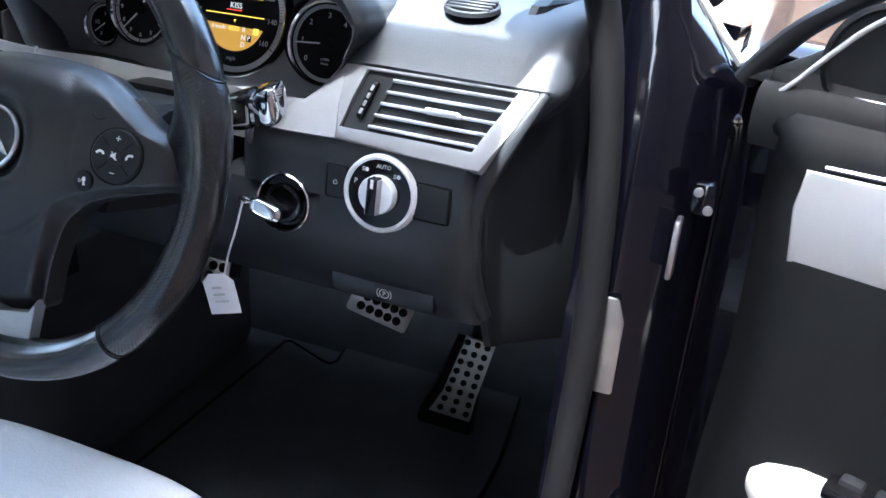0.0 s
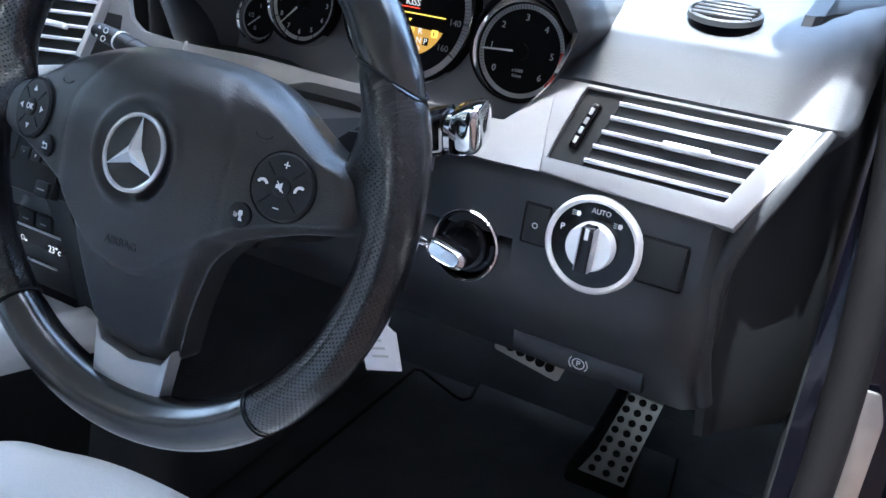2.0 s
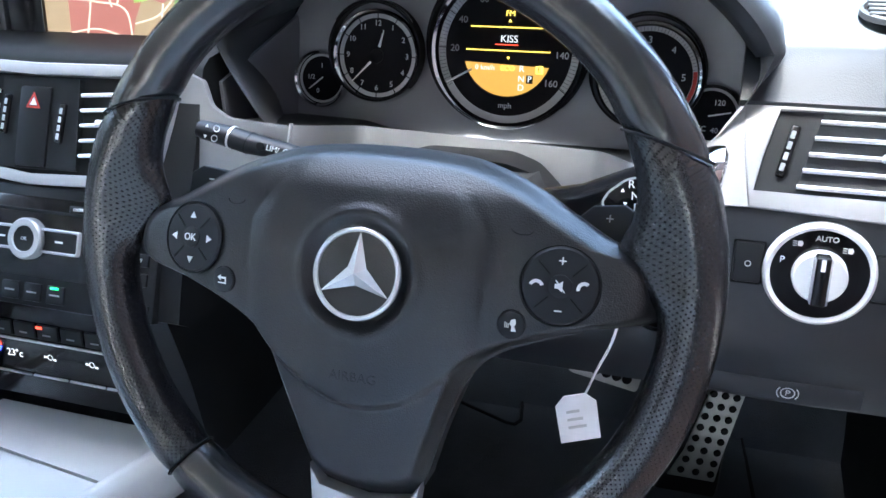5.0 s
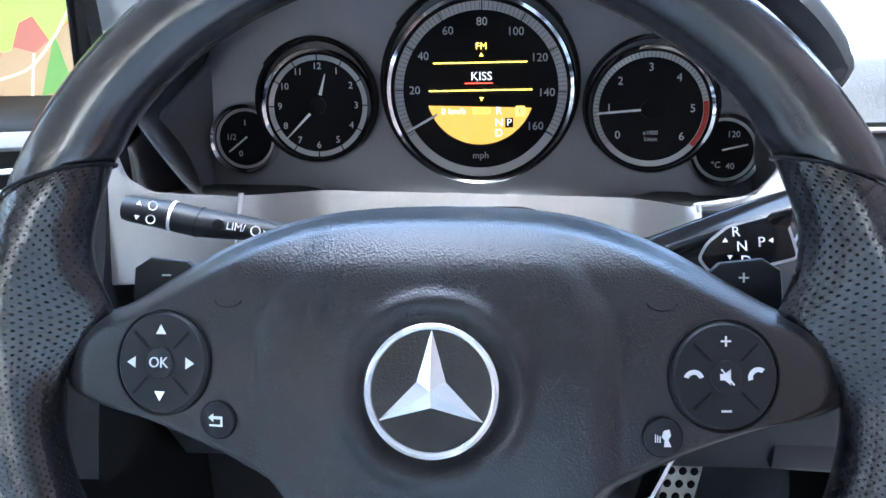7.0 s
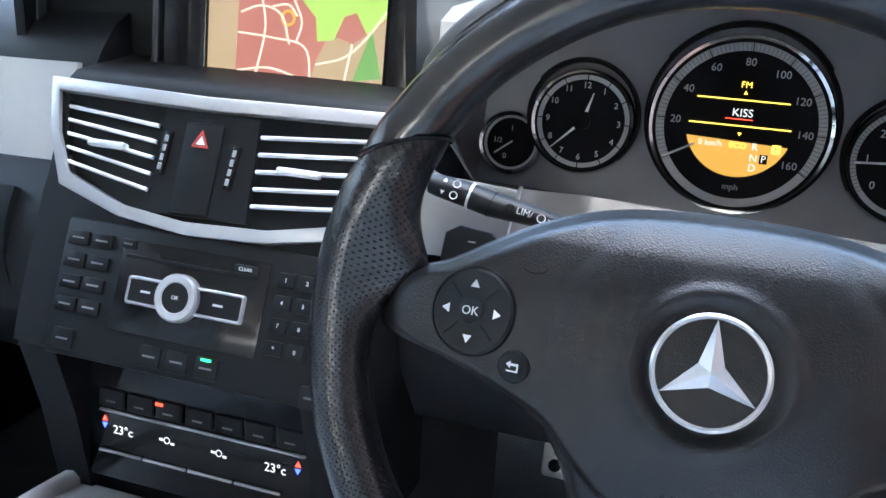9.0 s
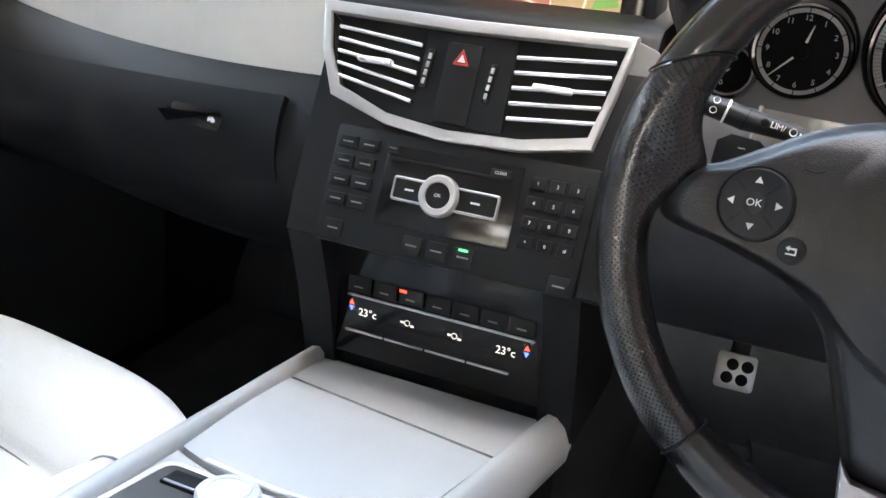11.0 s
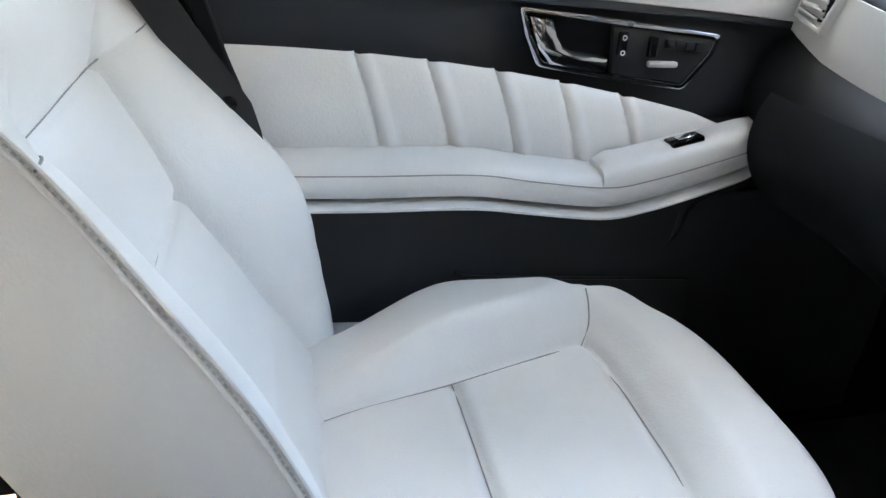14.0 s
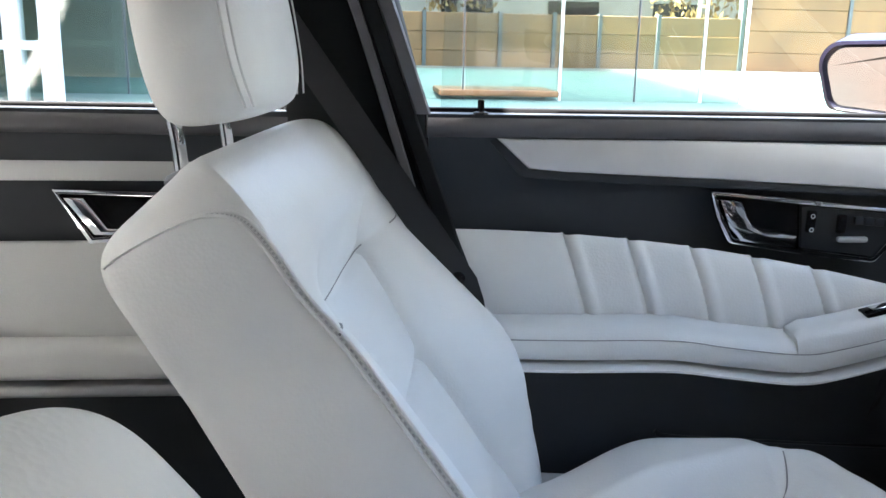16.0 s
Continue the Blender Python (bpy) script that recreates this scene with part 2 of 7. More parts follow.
def bm_tube(pts, radius, n=0, sides=10, flat=1.0, cap=True):
    """A round bar along pts; radius: a number or one for each end and between."""
    line = smooth_path(pts, n) if n else [Vector(p) for p in pts]
    rings = []
    up = Vector((0.13, 0.21, 0.97))
    for i, p in enumerate(line):
        t = (line[min(i + 1, len(line) - 1)] - line[max(i - 1, 0)]).normalized()
        a = t.cross(up).normalized()
        b = a.cross(t)
        s = i / (len(line) - 1)
        if isinstance(radius, (int, float)):
            r = radius
        else:
            k = s * (len(radius) - 1)
            q = min(int(k), len(radius) - 2)
            r = radius[q] + (radius[q + 1] - radius[q]) * (k - q)
        rings.append([p + r * (math.cos(w) * a + flat * math.sin(w) * b) for w in (2 * math.pi * j / sides for j in range(sides))])
    return bm_loft(rings, cap)


def bm_lathe(profile, m=None, sides=40, cap=False):
    """Profile rows (radius, height) turned round z."""
    rings = [[Vector((r * math.cos(w), r * math.sin(w), h)) for w in (2 * math.pi * j / sides for j in range(sides))] for r, h in profile]
    bm = bm_loft(rings, cap)
    bmesh.ops.remove_doubles(bm, verts=bm.verts, dist=1e-6)
    if m:
        bm.transform(m)
    return bm


def joined(*bms):
    out = bmesh.new()
    for b in bms:
        me = bpy.data.meshes.new("tmp")
        b.to_mesh(me)
        b.free()
        out.from_mesh(me)
        bpy.data.meshes.remove(me)
    return out


def frame_on(at, x, y):
    """A matrix whose x and y run along the given ways, z out of the face."""
    x, y = Vector(x).normalized(), Vector(y).normalized()
    z = x.cross(y).normalized()
    y = z.cross(x)
    m = Matrix((x, y, z)).transposed().to_4x4()
    m.translation = at
    return m


def lettering(words, size, m, mat, parent, name="lettering", label="", thick=0.0002):
    cu = bpy.data.curves.new("words", "FONT")
    cu.body, cu.size, cu.align_x, cu.align_y, cu.extrude, cu.resolution_u = words, size, "CENTER", "CENTER", thick, 3
    ob = bpy.data.objects.new("words", cu)
    scene.collection.objects.link(ob)
    dg = bpy.context.evaluated_depsgraph_get()
    me = bpy.data.meshes.new_from_object(ob.evaluated_get(dg))
    bpy.data.objects.remove(ob)
    bpy.data.curves.remove(cu)
    me.transform(m)
    return part(name, me, mat, parent, label)


def bm_frame(outer, inner, depth, m, lip=0.0):
    """A flat ring between two outlines with the same number of corners, given depth towards -z; the inner edge stands lip higher."""
    bm = bmesh.new()
    n = len(outer)
    o = [bm.verts.new((x, y, 0)) for x, y in outer]
    q = [bm.verts.new((x, y, lip)) for x, y in inner]
    ob_ = [bm.verts.new((x, y, -depth)) for x, y in outer]
    qb = [bm.verts.new((x, y, -depth)) for x, y in inner]
    for i in range(n):
        k = (i + 1) % n
        for f in ((o[i], o[k], q[k], q[i]), (ob_[i], qb[i], qb[k], ob_[k]), (o[i], ob_[i], ob_[k], o[k]), (q[i], q[k], qb[k], qb[i])):
            bm.faces.new(f)
    bmesh.ops.bevel(bm, geom=[e for e in bm.edges if e.verts[0].co.z > -depth * 0.5 and e.verts[1].co.z > -depth * 0.5 and (e.verts[0] in o) == (e.verts[1] in o)], offset=0.0012, segments=2, affect="EDGES", profile=0.5)
    bm.transform(m)
    return bm


def round_corners(pts, r, n=5):
    out = []
    for i, p in enumerate(pts):
        p, a, b = Vector(p), Vector(pts[i - 1]), Vector(pts[(i + 1) % len(pts)])
        s, e = p + (a - p).normalized() * r, p + (b - p).normalized() * r
        for k in range(n):
            t = k / (n - 1)
            out.append(tuple((1 - t) ** 2 * s + 2 * t * (1 - t) * p + t * t * e))
    return out


def smoothstep(a, b, x):
    t = max(0.0, min(1.0, (x - a) / (b - a)))
    return t * t * (3 - 2 * t)

# ---- shell of the car ----
def profile_block(name, prof, x0, x1, mat, parent, nx=2, bend=None, label=""):
    """A closed (y, z) outline drawn out from x0 to x1; bend(x) gives a shift (dy, dz)."""
    rings = []
    for i in range(nx):
        x = x0 + (x1 - x0) * i / (nx - 1)
        dy, dz = bend(x) if bend else (0, 0)
        rings.append([(x, y + dy, z + dz) for y, z in prof])
    bm = bm_loft(rings)
    bmesh.ops.bevel(bm, geom=[e for e in bm.edges if len(e.link_faces) == 2 and e.calc_face_angle(0) > 0.9], offset=0.006, segments=2, affect="EDGES", profile=0.5)
    return part(name, bm, mat, parent, label)


floor = solo("floor", bm_box((-1.16, -1.75, 0.2), (0.47, 1.0, 0.262)), M_CARPET, "black carpeted floor of the car", "floor", "structure")
solo("wall_front", bm_grid(lambda u, v: (-1.16 + 1.63 * u, 0.80 + 0.22 * smoothstep(0, 0.6, v), 0.25 + 0.55 * v), 12, 14, 0.02), M_CARPET, "black carpeted bulkhead behind the pedals", "bulkhead", "structure")
solo("tunnel", bm_box((-0.50, -1.7, 0.25), (-0.25, 0.75, 0.50), 0.05, 4), M_CARPET, "black carpeted transmission tunnel", "tunnel", "structure")
solo("footwell_side", bm_box((0.405, 0.42, 0.25), (0.43, 0.95, 0.70), 0.01), M_DARK, "dark moulded kick panel of the footwell", "trim panel", "structure")
solo("footwell_side_far", bm_box((-1.16, 0.16, 0.25), (-1.10, 0.95, 0.80), 0.01), M_DARK, "dark moulded kick panel of the far footwell", "trim panel", "structure")
# Unseen front edge follows the sun's slope; passenger half drawn out to block sun.
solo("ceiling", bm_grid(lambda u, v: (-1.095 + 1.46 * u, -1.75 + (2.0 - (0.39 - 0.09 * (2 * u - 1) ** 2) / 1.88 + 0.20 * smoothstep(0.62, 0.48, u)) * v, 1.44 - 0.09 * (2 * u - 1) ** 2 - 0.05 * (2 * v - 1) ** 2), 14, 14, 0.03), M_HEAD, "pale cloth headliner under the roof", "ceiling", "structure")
solo("wall_rear", bm_box((-1.16, -1.80, 0.2), (0.47, -1.72, 1.16)), M_DARK, "dark rear bulkhead of the cabin", "wall", "structure")


def pillar(name, pts, w, mat, label):
    return solo(name, bm_tube(pts, w, 14, 10, 0.6), mat, label, "pillar", "structure")


pillar("pillar_front_near", [(0.445, 0.70, 1.0), (0.415, 0.38, 1.20), (0.372, 0.06, 1.38)], 0.04, M_DOORUP, "dark trimmed windscreen pillar")
pillar("pillar_front_far", [(-1.13, 0.70, 1.0), (-1.085, 0.38, 1.20), (-1.02, 0.20, 1.38)], 0.04, M_DOORUP, "dark trimmed far windscreen pillar")
solo("windscreen", bm_grid(lambda u, v: (-1.10 + 1.50 * u + (0.06 - 0.12 * u) * v, 0.92 - 0.08 * (2 * u - 1) ** 2 - (0.80 - 0.16 * smoothstep(0.62, 0.48, u)) * v, 1.02 + 0.375 * v), 10, 8, 0.005), M_GLASS, "clear raked windscreen glass", "windscreen", "structure").visible_shadow = False
# near side behind the door opening
solo("wall_right", bm_box((0.40, -1.75, 0.2), (0.47, -0.62, 1.10), 0.02), M_DOORUP, "dark closed rear door inside", "wall", "structure")
pillar("pillar_middle_near", [(0.42, -0.66, 0.95), (0.38, -0.66, 1.2), (0.31, -0.64, 1.41)], 0.05, M_DOORUP, "dark middle pillar beside the driver")
solo("sill", joined(bm_box((0.40, -0.62, 0.20), (0.50, 0.30, 0.36), 0.015)), M_PAINT, "dark glossy painted door sill", "sill", "structure")

# ---- dashboard ----
dash = thing("dashboard", (-0.35, 0.5, 0.9), "black soft-skinned dashboard with satin silver trim", "dashboard", kind="structure")
RIGHT = [(0.82, 1.018), (0.55, 1.020), (0.36, 1.013), (0.29, 1.005), (0.258, 0.990), (0.238, 0.973), (0.225, 0.960), (0.219, 0.955), (0.222, 0.945), (0.192, 0.896),
         (0.186, 0.892), (0.183, 0.880), (0.182, 0.866), (0.182, 0.845), (0.181, 0.80), (0.190, 0.768), (0.210, 0.740), (0.228, 0.712), (0.25, 0.700), (0.34, 0.700), (0.60, 0.72), (0.82, 0.76)]


def dash_edge(z):
    return 0.336 + 0.052 * smoothstep(0.885, 0.955, z) + 0.006 * smoothstep(0.99, 1.03, z)


rings = [[(0.195 + (dash_edge(z) - 0.195) * k / 4, y, z) for y, z in RIGHT] for k in range(5)]
rings.append([(dash_edge(z) + 0.010, min(y + 0.012, 0.82), z - 0.002) for y, z in RIGHT])
rings.append([(dash_edge(z) + 0.014, min(y + 0.040, 0.82), z - 0.002) for y, z in RIGHT])
bm = bm_loft(rings)
part("dash_pad", bm, M_DASH, dash, "grained black dash pad", angle=50)
END = [(0.82, 1.025), (0.36, 1.022), (0.30, 1.012), (0.255, 0.975), (0.205, 0.905), (0.198, 0.86), (0.215, 0.78), (0.238, 0.715), (0.262, 0.672), (0.45, 0.655), (0.82, 0.68)]
rings = [[(x, y + dy, z - dz * smoothstep(0.80, 0.68, z)) for y, z in END] for x, dy, dz in ((0.345, 0.0, 0), (0.352, 0.002, 0), (0.357, 0.010, 0.002), (0.361, 0.030, 0.008), (0.403, 0.126, 0.036), (0.408, 0.160, 0.036))]
part("dash_end", bm_loft(rings), M_PLAST, dash, "black moulded end of the dashboard", angle=24)
part("edge_bead", bm_tube([(0.388, 0.224, 0.952), (0.368, 0.206, 0.912), (0.350, 0.200, 0.872), (0.342, 0.199, 0.837), (0.342, 0.205, 0.787), (0.346, 0.220, 0.750), (0.350, 0.236, 0.722)], [0.005, 0.008, 0.009, 0.009, 0.009, 0.008, 0.007], 40, 12), M_DASH, dash, "rounded black edge of the dash")
LOW = [(0.42, 0.838), (0.215, 0.838), (0.19, 0.832), (0.182, 0.82), (0.181, 0.80), (0.190, 0.768), (0.210, 0.740), (0.228, 0.712), (0.25, 0.700), (0.34, 0.700), (0.60, 0.72), (0.82, 0.76), (0.82, 0.86)]
profile_block("knee_panel", LOW, -0.215, 0.195, M_DASH, dash, 5)
profile_block("knee_upper", [(0.230, 0.878), (0.200, 0.888), (0.188, 0.888), (0.183, 0.880), (0.182, 0.866), (0.182, 0.834), (0.230, 0.834)], 0.112, 0.196, M_DASH, dash, 3)
profile_block("dash_top", [(0.82, 1.018), (0.55, 1.020), (0.44, 1.016), (0.40, 1.012), (0.385, 0.93), (0.385, 0.868), (0.82, 0.86)], -0.215, 0.195, M_DASH, dash, 3)
CENTRE = [(0.82, 1.03), (0.55, 1.035), (0.42, 1.035), (0.33, 1.03), (0.30, 1.02), (0.295, 0.975), (0.225, 0.970), (0.205, 0.968), (0.195, 0.962), (0.164, 0.892), (0.156, 0.878), (0.1215, 0.80), (0.111, 0.772), (0.125, 0.762), (0.30, 0.76), (0.82, 0.80)]
profile_block("centre_stack", CENTRE, -0.505, -0.215, M_TRIM, dash, 5)
LEFT = [(0.82, 1.03), (0.55, 1.035), (0.42, 1.035), (0.30, 1.02), (0.255, 1.0), (0.235, 0.98), (0.228, 0.970), (0.215, 0.900), (0.190, 0.885), (0.165, 0.86), (0.150, 0.82), (0.155, 0.78), (0.19, 0.72), (0.25, 0.68), (0.5, 0.70), (0.82, 0.76)]
profile_block("passenger_dash", LEFT, -1.10, -0.505, M_TRIM, dash, 8, lambda x: (0.10 * ((x + 0.505) / 0.6) ** 2, -0.008 * math.sin(math.pi * (x + 0.505) / -0.6) + 0.030 * ((x + 0.505) / 0.6) ** 2))

# cluster hood: an arch with a rolled lip that shades the dials, its legs running down the sides of the well
LEG = [(0.132, 0.913, 0.190), (0.150, 0.914, 0.194), (0.168, 0.919, 0.200), (0.183, 0.932, 0.207), (0.196, 0.948, 0.211), (0.206, 0.968, 0.210)]
ARCH = [(0.213 * math.cos(radians(a)), 0.985 + 0.103 * math.sin(radians(a)) ** 1.4, 0.208) for a in range(3, 178, 5)]
HOOD = smooth_path(LEG + ARCH + [(-x, z, y) for x, z, y in LEG[::-1]], 121)
rings = []
for i, p in enumerate(HOOD):
    t = HOOD[min(i + 1, 120)] - HOOD[max(i - 1, 0)]
    n = Vector((t.y, -t.x, 0)).normalized() if t.length else Vector((1, 0, 0))
    k = smoothstep(0.965, 1.0, p.y)
    row = []
    for e, d in ((0.19 * k, 0.010 * k), (0.10 * k, 0.012 * k), (0.018 * k, 0.010 * k), (0.004 * k, 0.006 * k), (0.0, 0.0), (0.004, -0.007 * k - 0.001), (0.014, -0.012 * k - 0.002), (0.055, -0.013 * k - 0.002), (0.135, -0.010 * k - 0.002)):
        f = (1 - k) * min(1.0, e / 0.125)
        x, z = p.x + n.x * d, p.y + n.y * d
        row.append((x + (math.copysign(0.218, p.x) - x) * f, p.z + e, z + (0.886 + 1.1 * (p.y - 0.913) - z) * f))
    rings.append(row)
bm = bm_loft(rings, False, False)
bmesh.ops.recalc_face_normals(bm, faces=bm.faces)
part("cluster_hood", bm, M_DASH, dash, "black arched hood over the dials", angle=60)
part("defroster_ring", bm_lathe([(0.027, 0.0), (0.0268, 0.004), (0.0245, 0.005), (0.0235, 0.0)], frame_on((0.294, 0.283, 1.0045), (1, 0, 0), (0, 1, 0.20)) @ Matrix.Diagonal((1, 0.85, 1, 1))), M_PLAST, dash)
part("defroster_well", bm_lathe([(0.0238, 0.0022), (0.0, 0.0020)], frame_on((0.294, 0.283, 1.0045), (1, 0, 0), (0, 1, 0.20)) @ Matrix.Diagonal((1, 0.85, 1, 1))), M_PIANO, dash)
for k in range(4):
    part("defroster_slat", bm_box((-0.0215, -0.0135 + 0.008 * k, 0.0036), (0.0215, -0.0105 + 0.008 * k, 0.0062), 0.0008, 1, frame_on((0.294, 0.283, 1.0045), (1, 0, 0), (0, 1, 0.20))), M_PLAST, dash)

# ---- steering wheel ----
RAKE = radians(20)
WU, WN = Vector((0, math.sin(RAKE), math.cos(RAKE))), Vector((0, -math.cos(RAKE), math.sin(RAKE)))
HUB = Vector((0, 0, 0.9))
WM = Matrix((Vector((1, 0, 0)), WU, WN)).transposed().to_4x4()
WM.translation = HUB
RM = WM @ pose(-0.004, 0, -0.030, 3.2, 0, 0)          # the rim's own plane
RIM_R = 0.1867
wheel = thing("steering_wheel", HUB, "black leather steering wheel with silver lower trim", "steering wheel")


def slant(a, w):
    """The upper joints run aslant over the rim: degrees by which a point of its section is turned."""
    d = (a + 90) % 360 - 90
    return -5.6 * math.cos(w) * math.exp(-((d - 28) / 9) ** 2) + 5.6 * math.cos(w) * math.exp(-((d - 152) / 9) ** 2)


def rim_piece(name, a0, a1, mat, label, extra=0.0):
    bm = bmesh.new()
    uv = bm.loops.layers.uv.new("uv")
    n, s = max(6, int(abs(a1 - a0) / 1.6)), 36
    rows = []
    for i in range(n + 1):
        a = radians(a0 + (a1 - a0) * i / n)
        d = math.degrees(a) % 360
        off = min(abs(d - 18), abs(d - 162))
        swell = 0.0030 * math.exp(-(off / 16) ** 2)
        rest = 0.022 * math.exp(-(min(abs(d - 9), abs(d - 369), abs(d - 171)) / 7.5) ** 2)      # thumb rest
        low = 0.002 * math.exp(-((d - 270) / 40) ** 2)
        end = 0.0012 * (math.exp(-(i / 1.2) ** 2) + math.exp(-((n - i) / 1.2) ** 2))
        r = 0.0164 + swell + low - end + extra
        flat = 0.003 * math.exp(-((d - 270) / 30) ** 2)
        row = []
        for j in range(s + 1):
            w = 2 * math.pi * j / s
            inward = max(0.0, -math.cos(w))
            q = RIM_R - flat - swell * 0.6 + r * math.cos(w) - rest * inward ** 1.6
            thin = 1 - 0.45 * (rest / 0.026) * inward - (0.10 * (rest / 0.026) * inward * math.sin(9 * w + 40 * a))
            b = a + radians(slant(math.degrees(a), w))
            row.append(((q * math.cos(b), q * math.sin(b), r * 1.06 * math.sin(w) * thin - 0.004 * (rest / 0.026) * inward), ((RIM_R * a + r * w) / 0.0044, (RIM_R * a - r * w) / 0.0044)))
        rows.append(row)
    vs = [[bm.verts.new(RM @ Vector(p[0])) for p in row[:-1]] for row in rows]
    for i in range(n):
        for j in range(s):
            f = bm.faces.new((vs[i][j], vs[i][(j + 1) % s], vs[i + 1][(j + 1) % s], vs[i + 1][j]))
            for lp, (ii, jj) in zip(f.loops, ((i, j), (i, j + 1), (i + 1, j + 1), (i + 1, j))):
                lp[uv].uv = rows[ii][jj][1]
    bm.faces.new(vs[0])
    bm.faces.new(vs[-1][::-1])
    return part(name, bm, mat, wheel, label, angle=60)


rim_piece("rim_top", 27.9, 152.1, M_LEATHER, "smooth black leather top of the rim")
rim_piece("rim_grip", 151.9, 229.5, M_PERF, "perforated black leather grip")
rim_piece("rim_grip", -49.5, 28.1, M_PERF, "perforated black leather grip")
rim_piece("rim_bottom", 229.3, 310.7, M_LEATHER, "smooth black leather foot of the rim")
# leather joints round the rim
for a in (28.0, 152.0, 229.4, 310.6):
    low = 0.002 * math.exp(-((a - 270) / 40) ** 2)
    flat = 0.003 * math.exp(-((a - 270) / 30) ** 2)
    rr = 0.0165 + low + 0.0030 * math.exp(-(min(abs(a - 18), abs(a - 162)) / 16) ** 2)
    sw = 0.0030 * math.exp(-(min(abs(a - 18), abs(a - 162)) / 16) ** 2) * 0.6
    loop = [RM @ pose(0, 0, 0, 0, 0, a + slant(a, w)) @ Vector((RIM_R - flat - sw + rr * math.cos(w), 0, rr * 1.06 * math.sin(w))) for w in (2 * math.pi * j / 30 for j in range(31))]
    part("joint", bm_tube(loop, 0.0008, 0, 6), M_DARK, wheel)
# stitching along the inner edge of the rim
for a0, a1 in ((36, 144), (233, 258), (282, 307), (194, 227), (-47, -14)):
    bm = bmesh.new()
    n = int((a1 - a0) * 0.75)
    for i in range(n):
        a = radians(a0 + (a1 - a0) * i / n)
        m = RM @ pose(0, 0, 0, 0, 0, math.degrees(a)) @ Matrix.Translation((RIM_R - 0.0138 - (0.003 * math.exp(-(((math.degrees(a) % 360) - 270) / 30) ** 2)), 0, 0.0045)) @ pose(0, 0, 0, 0, 20 if i % 2 else -20, 35 if i % 2 else -35)
        bmesh.ops.create_cube(bm, size=1, matrix=m @ Matrix.Diagonal((0.0013, 0.0044, 0.0014, 1)))
    tagged(part("stitching", bm, M_LEATHER, wheel, smooth=False), kind="stuff")

OUT = [(0, 0.074), (0.03, 0.073), (0.06, 0.069), (0.09, 0.058), (0.115, 0.044), (0.138, 0.031), (0.158, 0.024), (0.169, 0.012), (0.170, -0.004), (0.160, -0.012), (0.130, -0.019), (0.100, -0.029), (0.078, -0.040),
       (0.064, -0.056), (0.056, -0.075), (0.047, -0.100), (0.040, -0.122), (0.034, -0.136), (0.018, -0.143), (0, -0.145)]
OUTLINE = OUT + [(-x, y) for x, y in OUT[-2:0:-1]]
OC = (0.0, 0.0)


def hub_depth(x, u):
    n = -0.75 * x * x - (4.2 if u > 0 else 1.5) * u * u - (14 * max(0.0, u - 0.045) ** 2)
    xs = 0.073 - 0.021 * smoothstep(0.02, 0.066, u)
    n += 0.0018 * (1 - smoothstep(xs - 0.012, xs + 0.002, abs(x))) - 0.0006 * math.exp(-((abs(x) - xs) / 0.0016) ** 2)
    n -= 0.0045 * smoothstep(-0.077, -0.083, u - 9 * min(x * x, 0.0045)) if u < -0.03 else 0.0
    r = math.hypot(x, u)
    n -= 0.0035 * (1 - smoothstep(0.027, 0.0345, r))
    n += 0.0016 * math.exp(-((r - 0.036) / 0.0034) ** 2)
    return n


bm = bmesh.new()
dense = smooth_path([(x, y, 0) for x, y in OUTLINE + OUTLINE[:1]], 241)[:-1]
prev = None
for k in range(111):
    s = k / 110
    row = []
    for p in dense:
        x, u = OC[0] + (p.x - OC[0]) * s, OC[1] + (p.y - OC[1]) * s
        n = hub_depth(x, u) - 0.013 * smoothstep(0.86, 1.0, s) ** 2
        row.append(bm.verts.new(WM @ Vector((x, u, n))))
        if k == 0:
            break
    if prev is not None:
        for j in range(len(row)):
            if len(prev) == 1:
                bm.faces.new((prev[0], row[j], row[(j + 1) % len(row)]))
            else:
                bm.faces.new((prev[j], row[j], row[(j + 1) % len(row)], prev[(j + 1) % len(row)]))
    prev = row
back = [bm.verts.new(v.co - WN * 0.022 + (HUB - v.co) * 0.02) for v in prev]
for j in range(len(back)):
    bm.faces.new((prev[j], back[j], back[(j + 1) % len(back)], prev[(j + 1) % len(back)]))
part("airbag_pad", bm, M_HUB, wheel, "grained black airbag pad and spokes", angle=50)

# emblem: a chrome ring and a three-armed star
EM = WM @ Matrix.Translation((0, 0, 0.0006)) @ pose(0, 0, 0, -6, 0, 0)
part("emblem_disc", bm_lathe([(0.0262, -0.003), (0.0262, 0.0004), (0.0, 0.0004)], EM), M_HUB, wheel)
part("emblem_ring", bm_lathe([(0.0237, 0.0006), (0.0239, 0.0022), (0.0252, 0.0026), (0.0264, 0.0018), (0.0266, 0.0)], EM, 72), M_STAR, wheel, "polished chrome ring")
for k in range(3):
    bm = bmesh.new()
    A = [(-0.0058, 0.0032, 0.001), (0.0, 0.0240, 0.0014), (0.0058, 0.0032, 0.001), (0.0, 0.0, 0.0054), (0.0, -0.001, 0.001)]
    v = [bm.verts.new(EM @ pose(0, 0, 0, 0, 0, 120 * k) @ Vector(p)) for p in A]
    for f in ((0, 3, 1), (3, 2, 1), (0, 4, 3), (4, 2, 3)):
        bm.faces.new([v[i] for i in f])
    part("star_arm", bm, M_STAR, wheel, "polished chrome star arm", smooth=False)


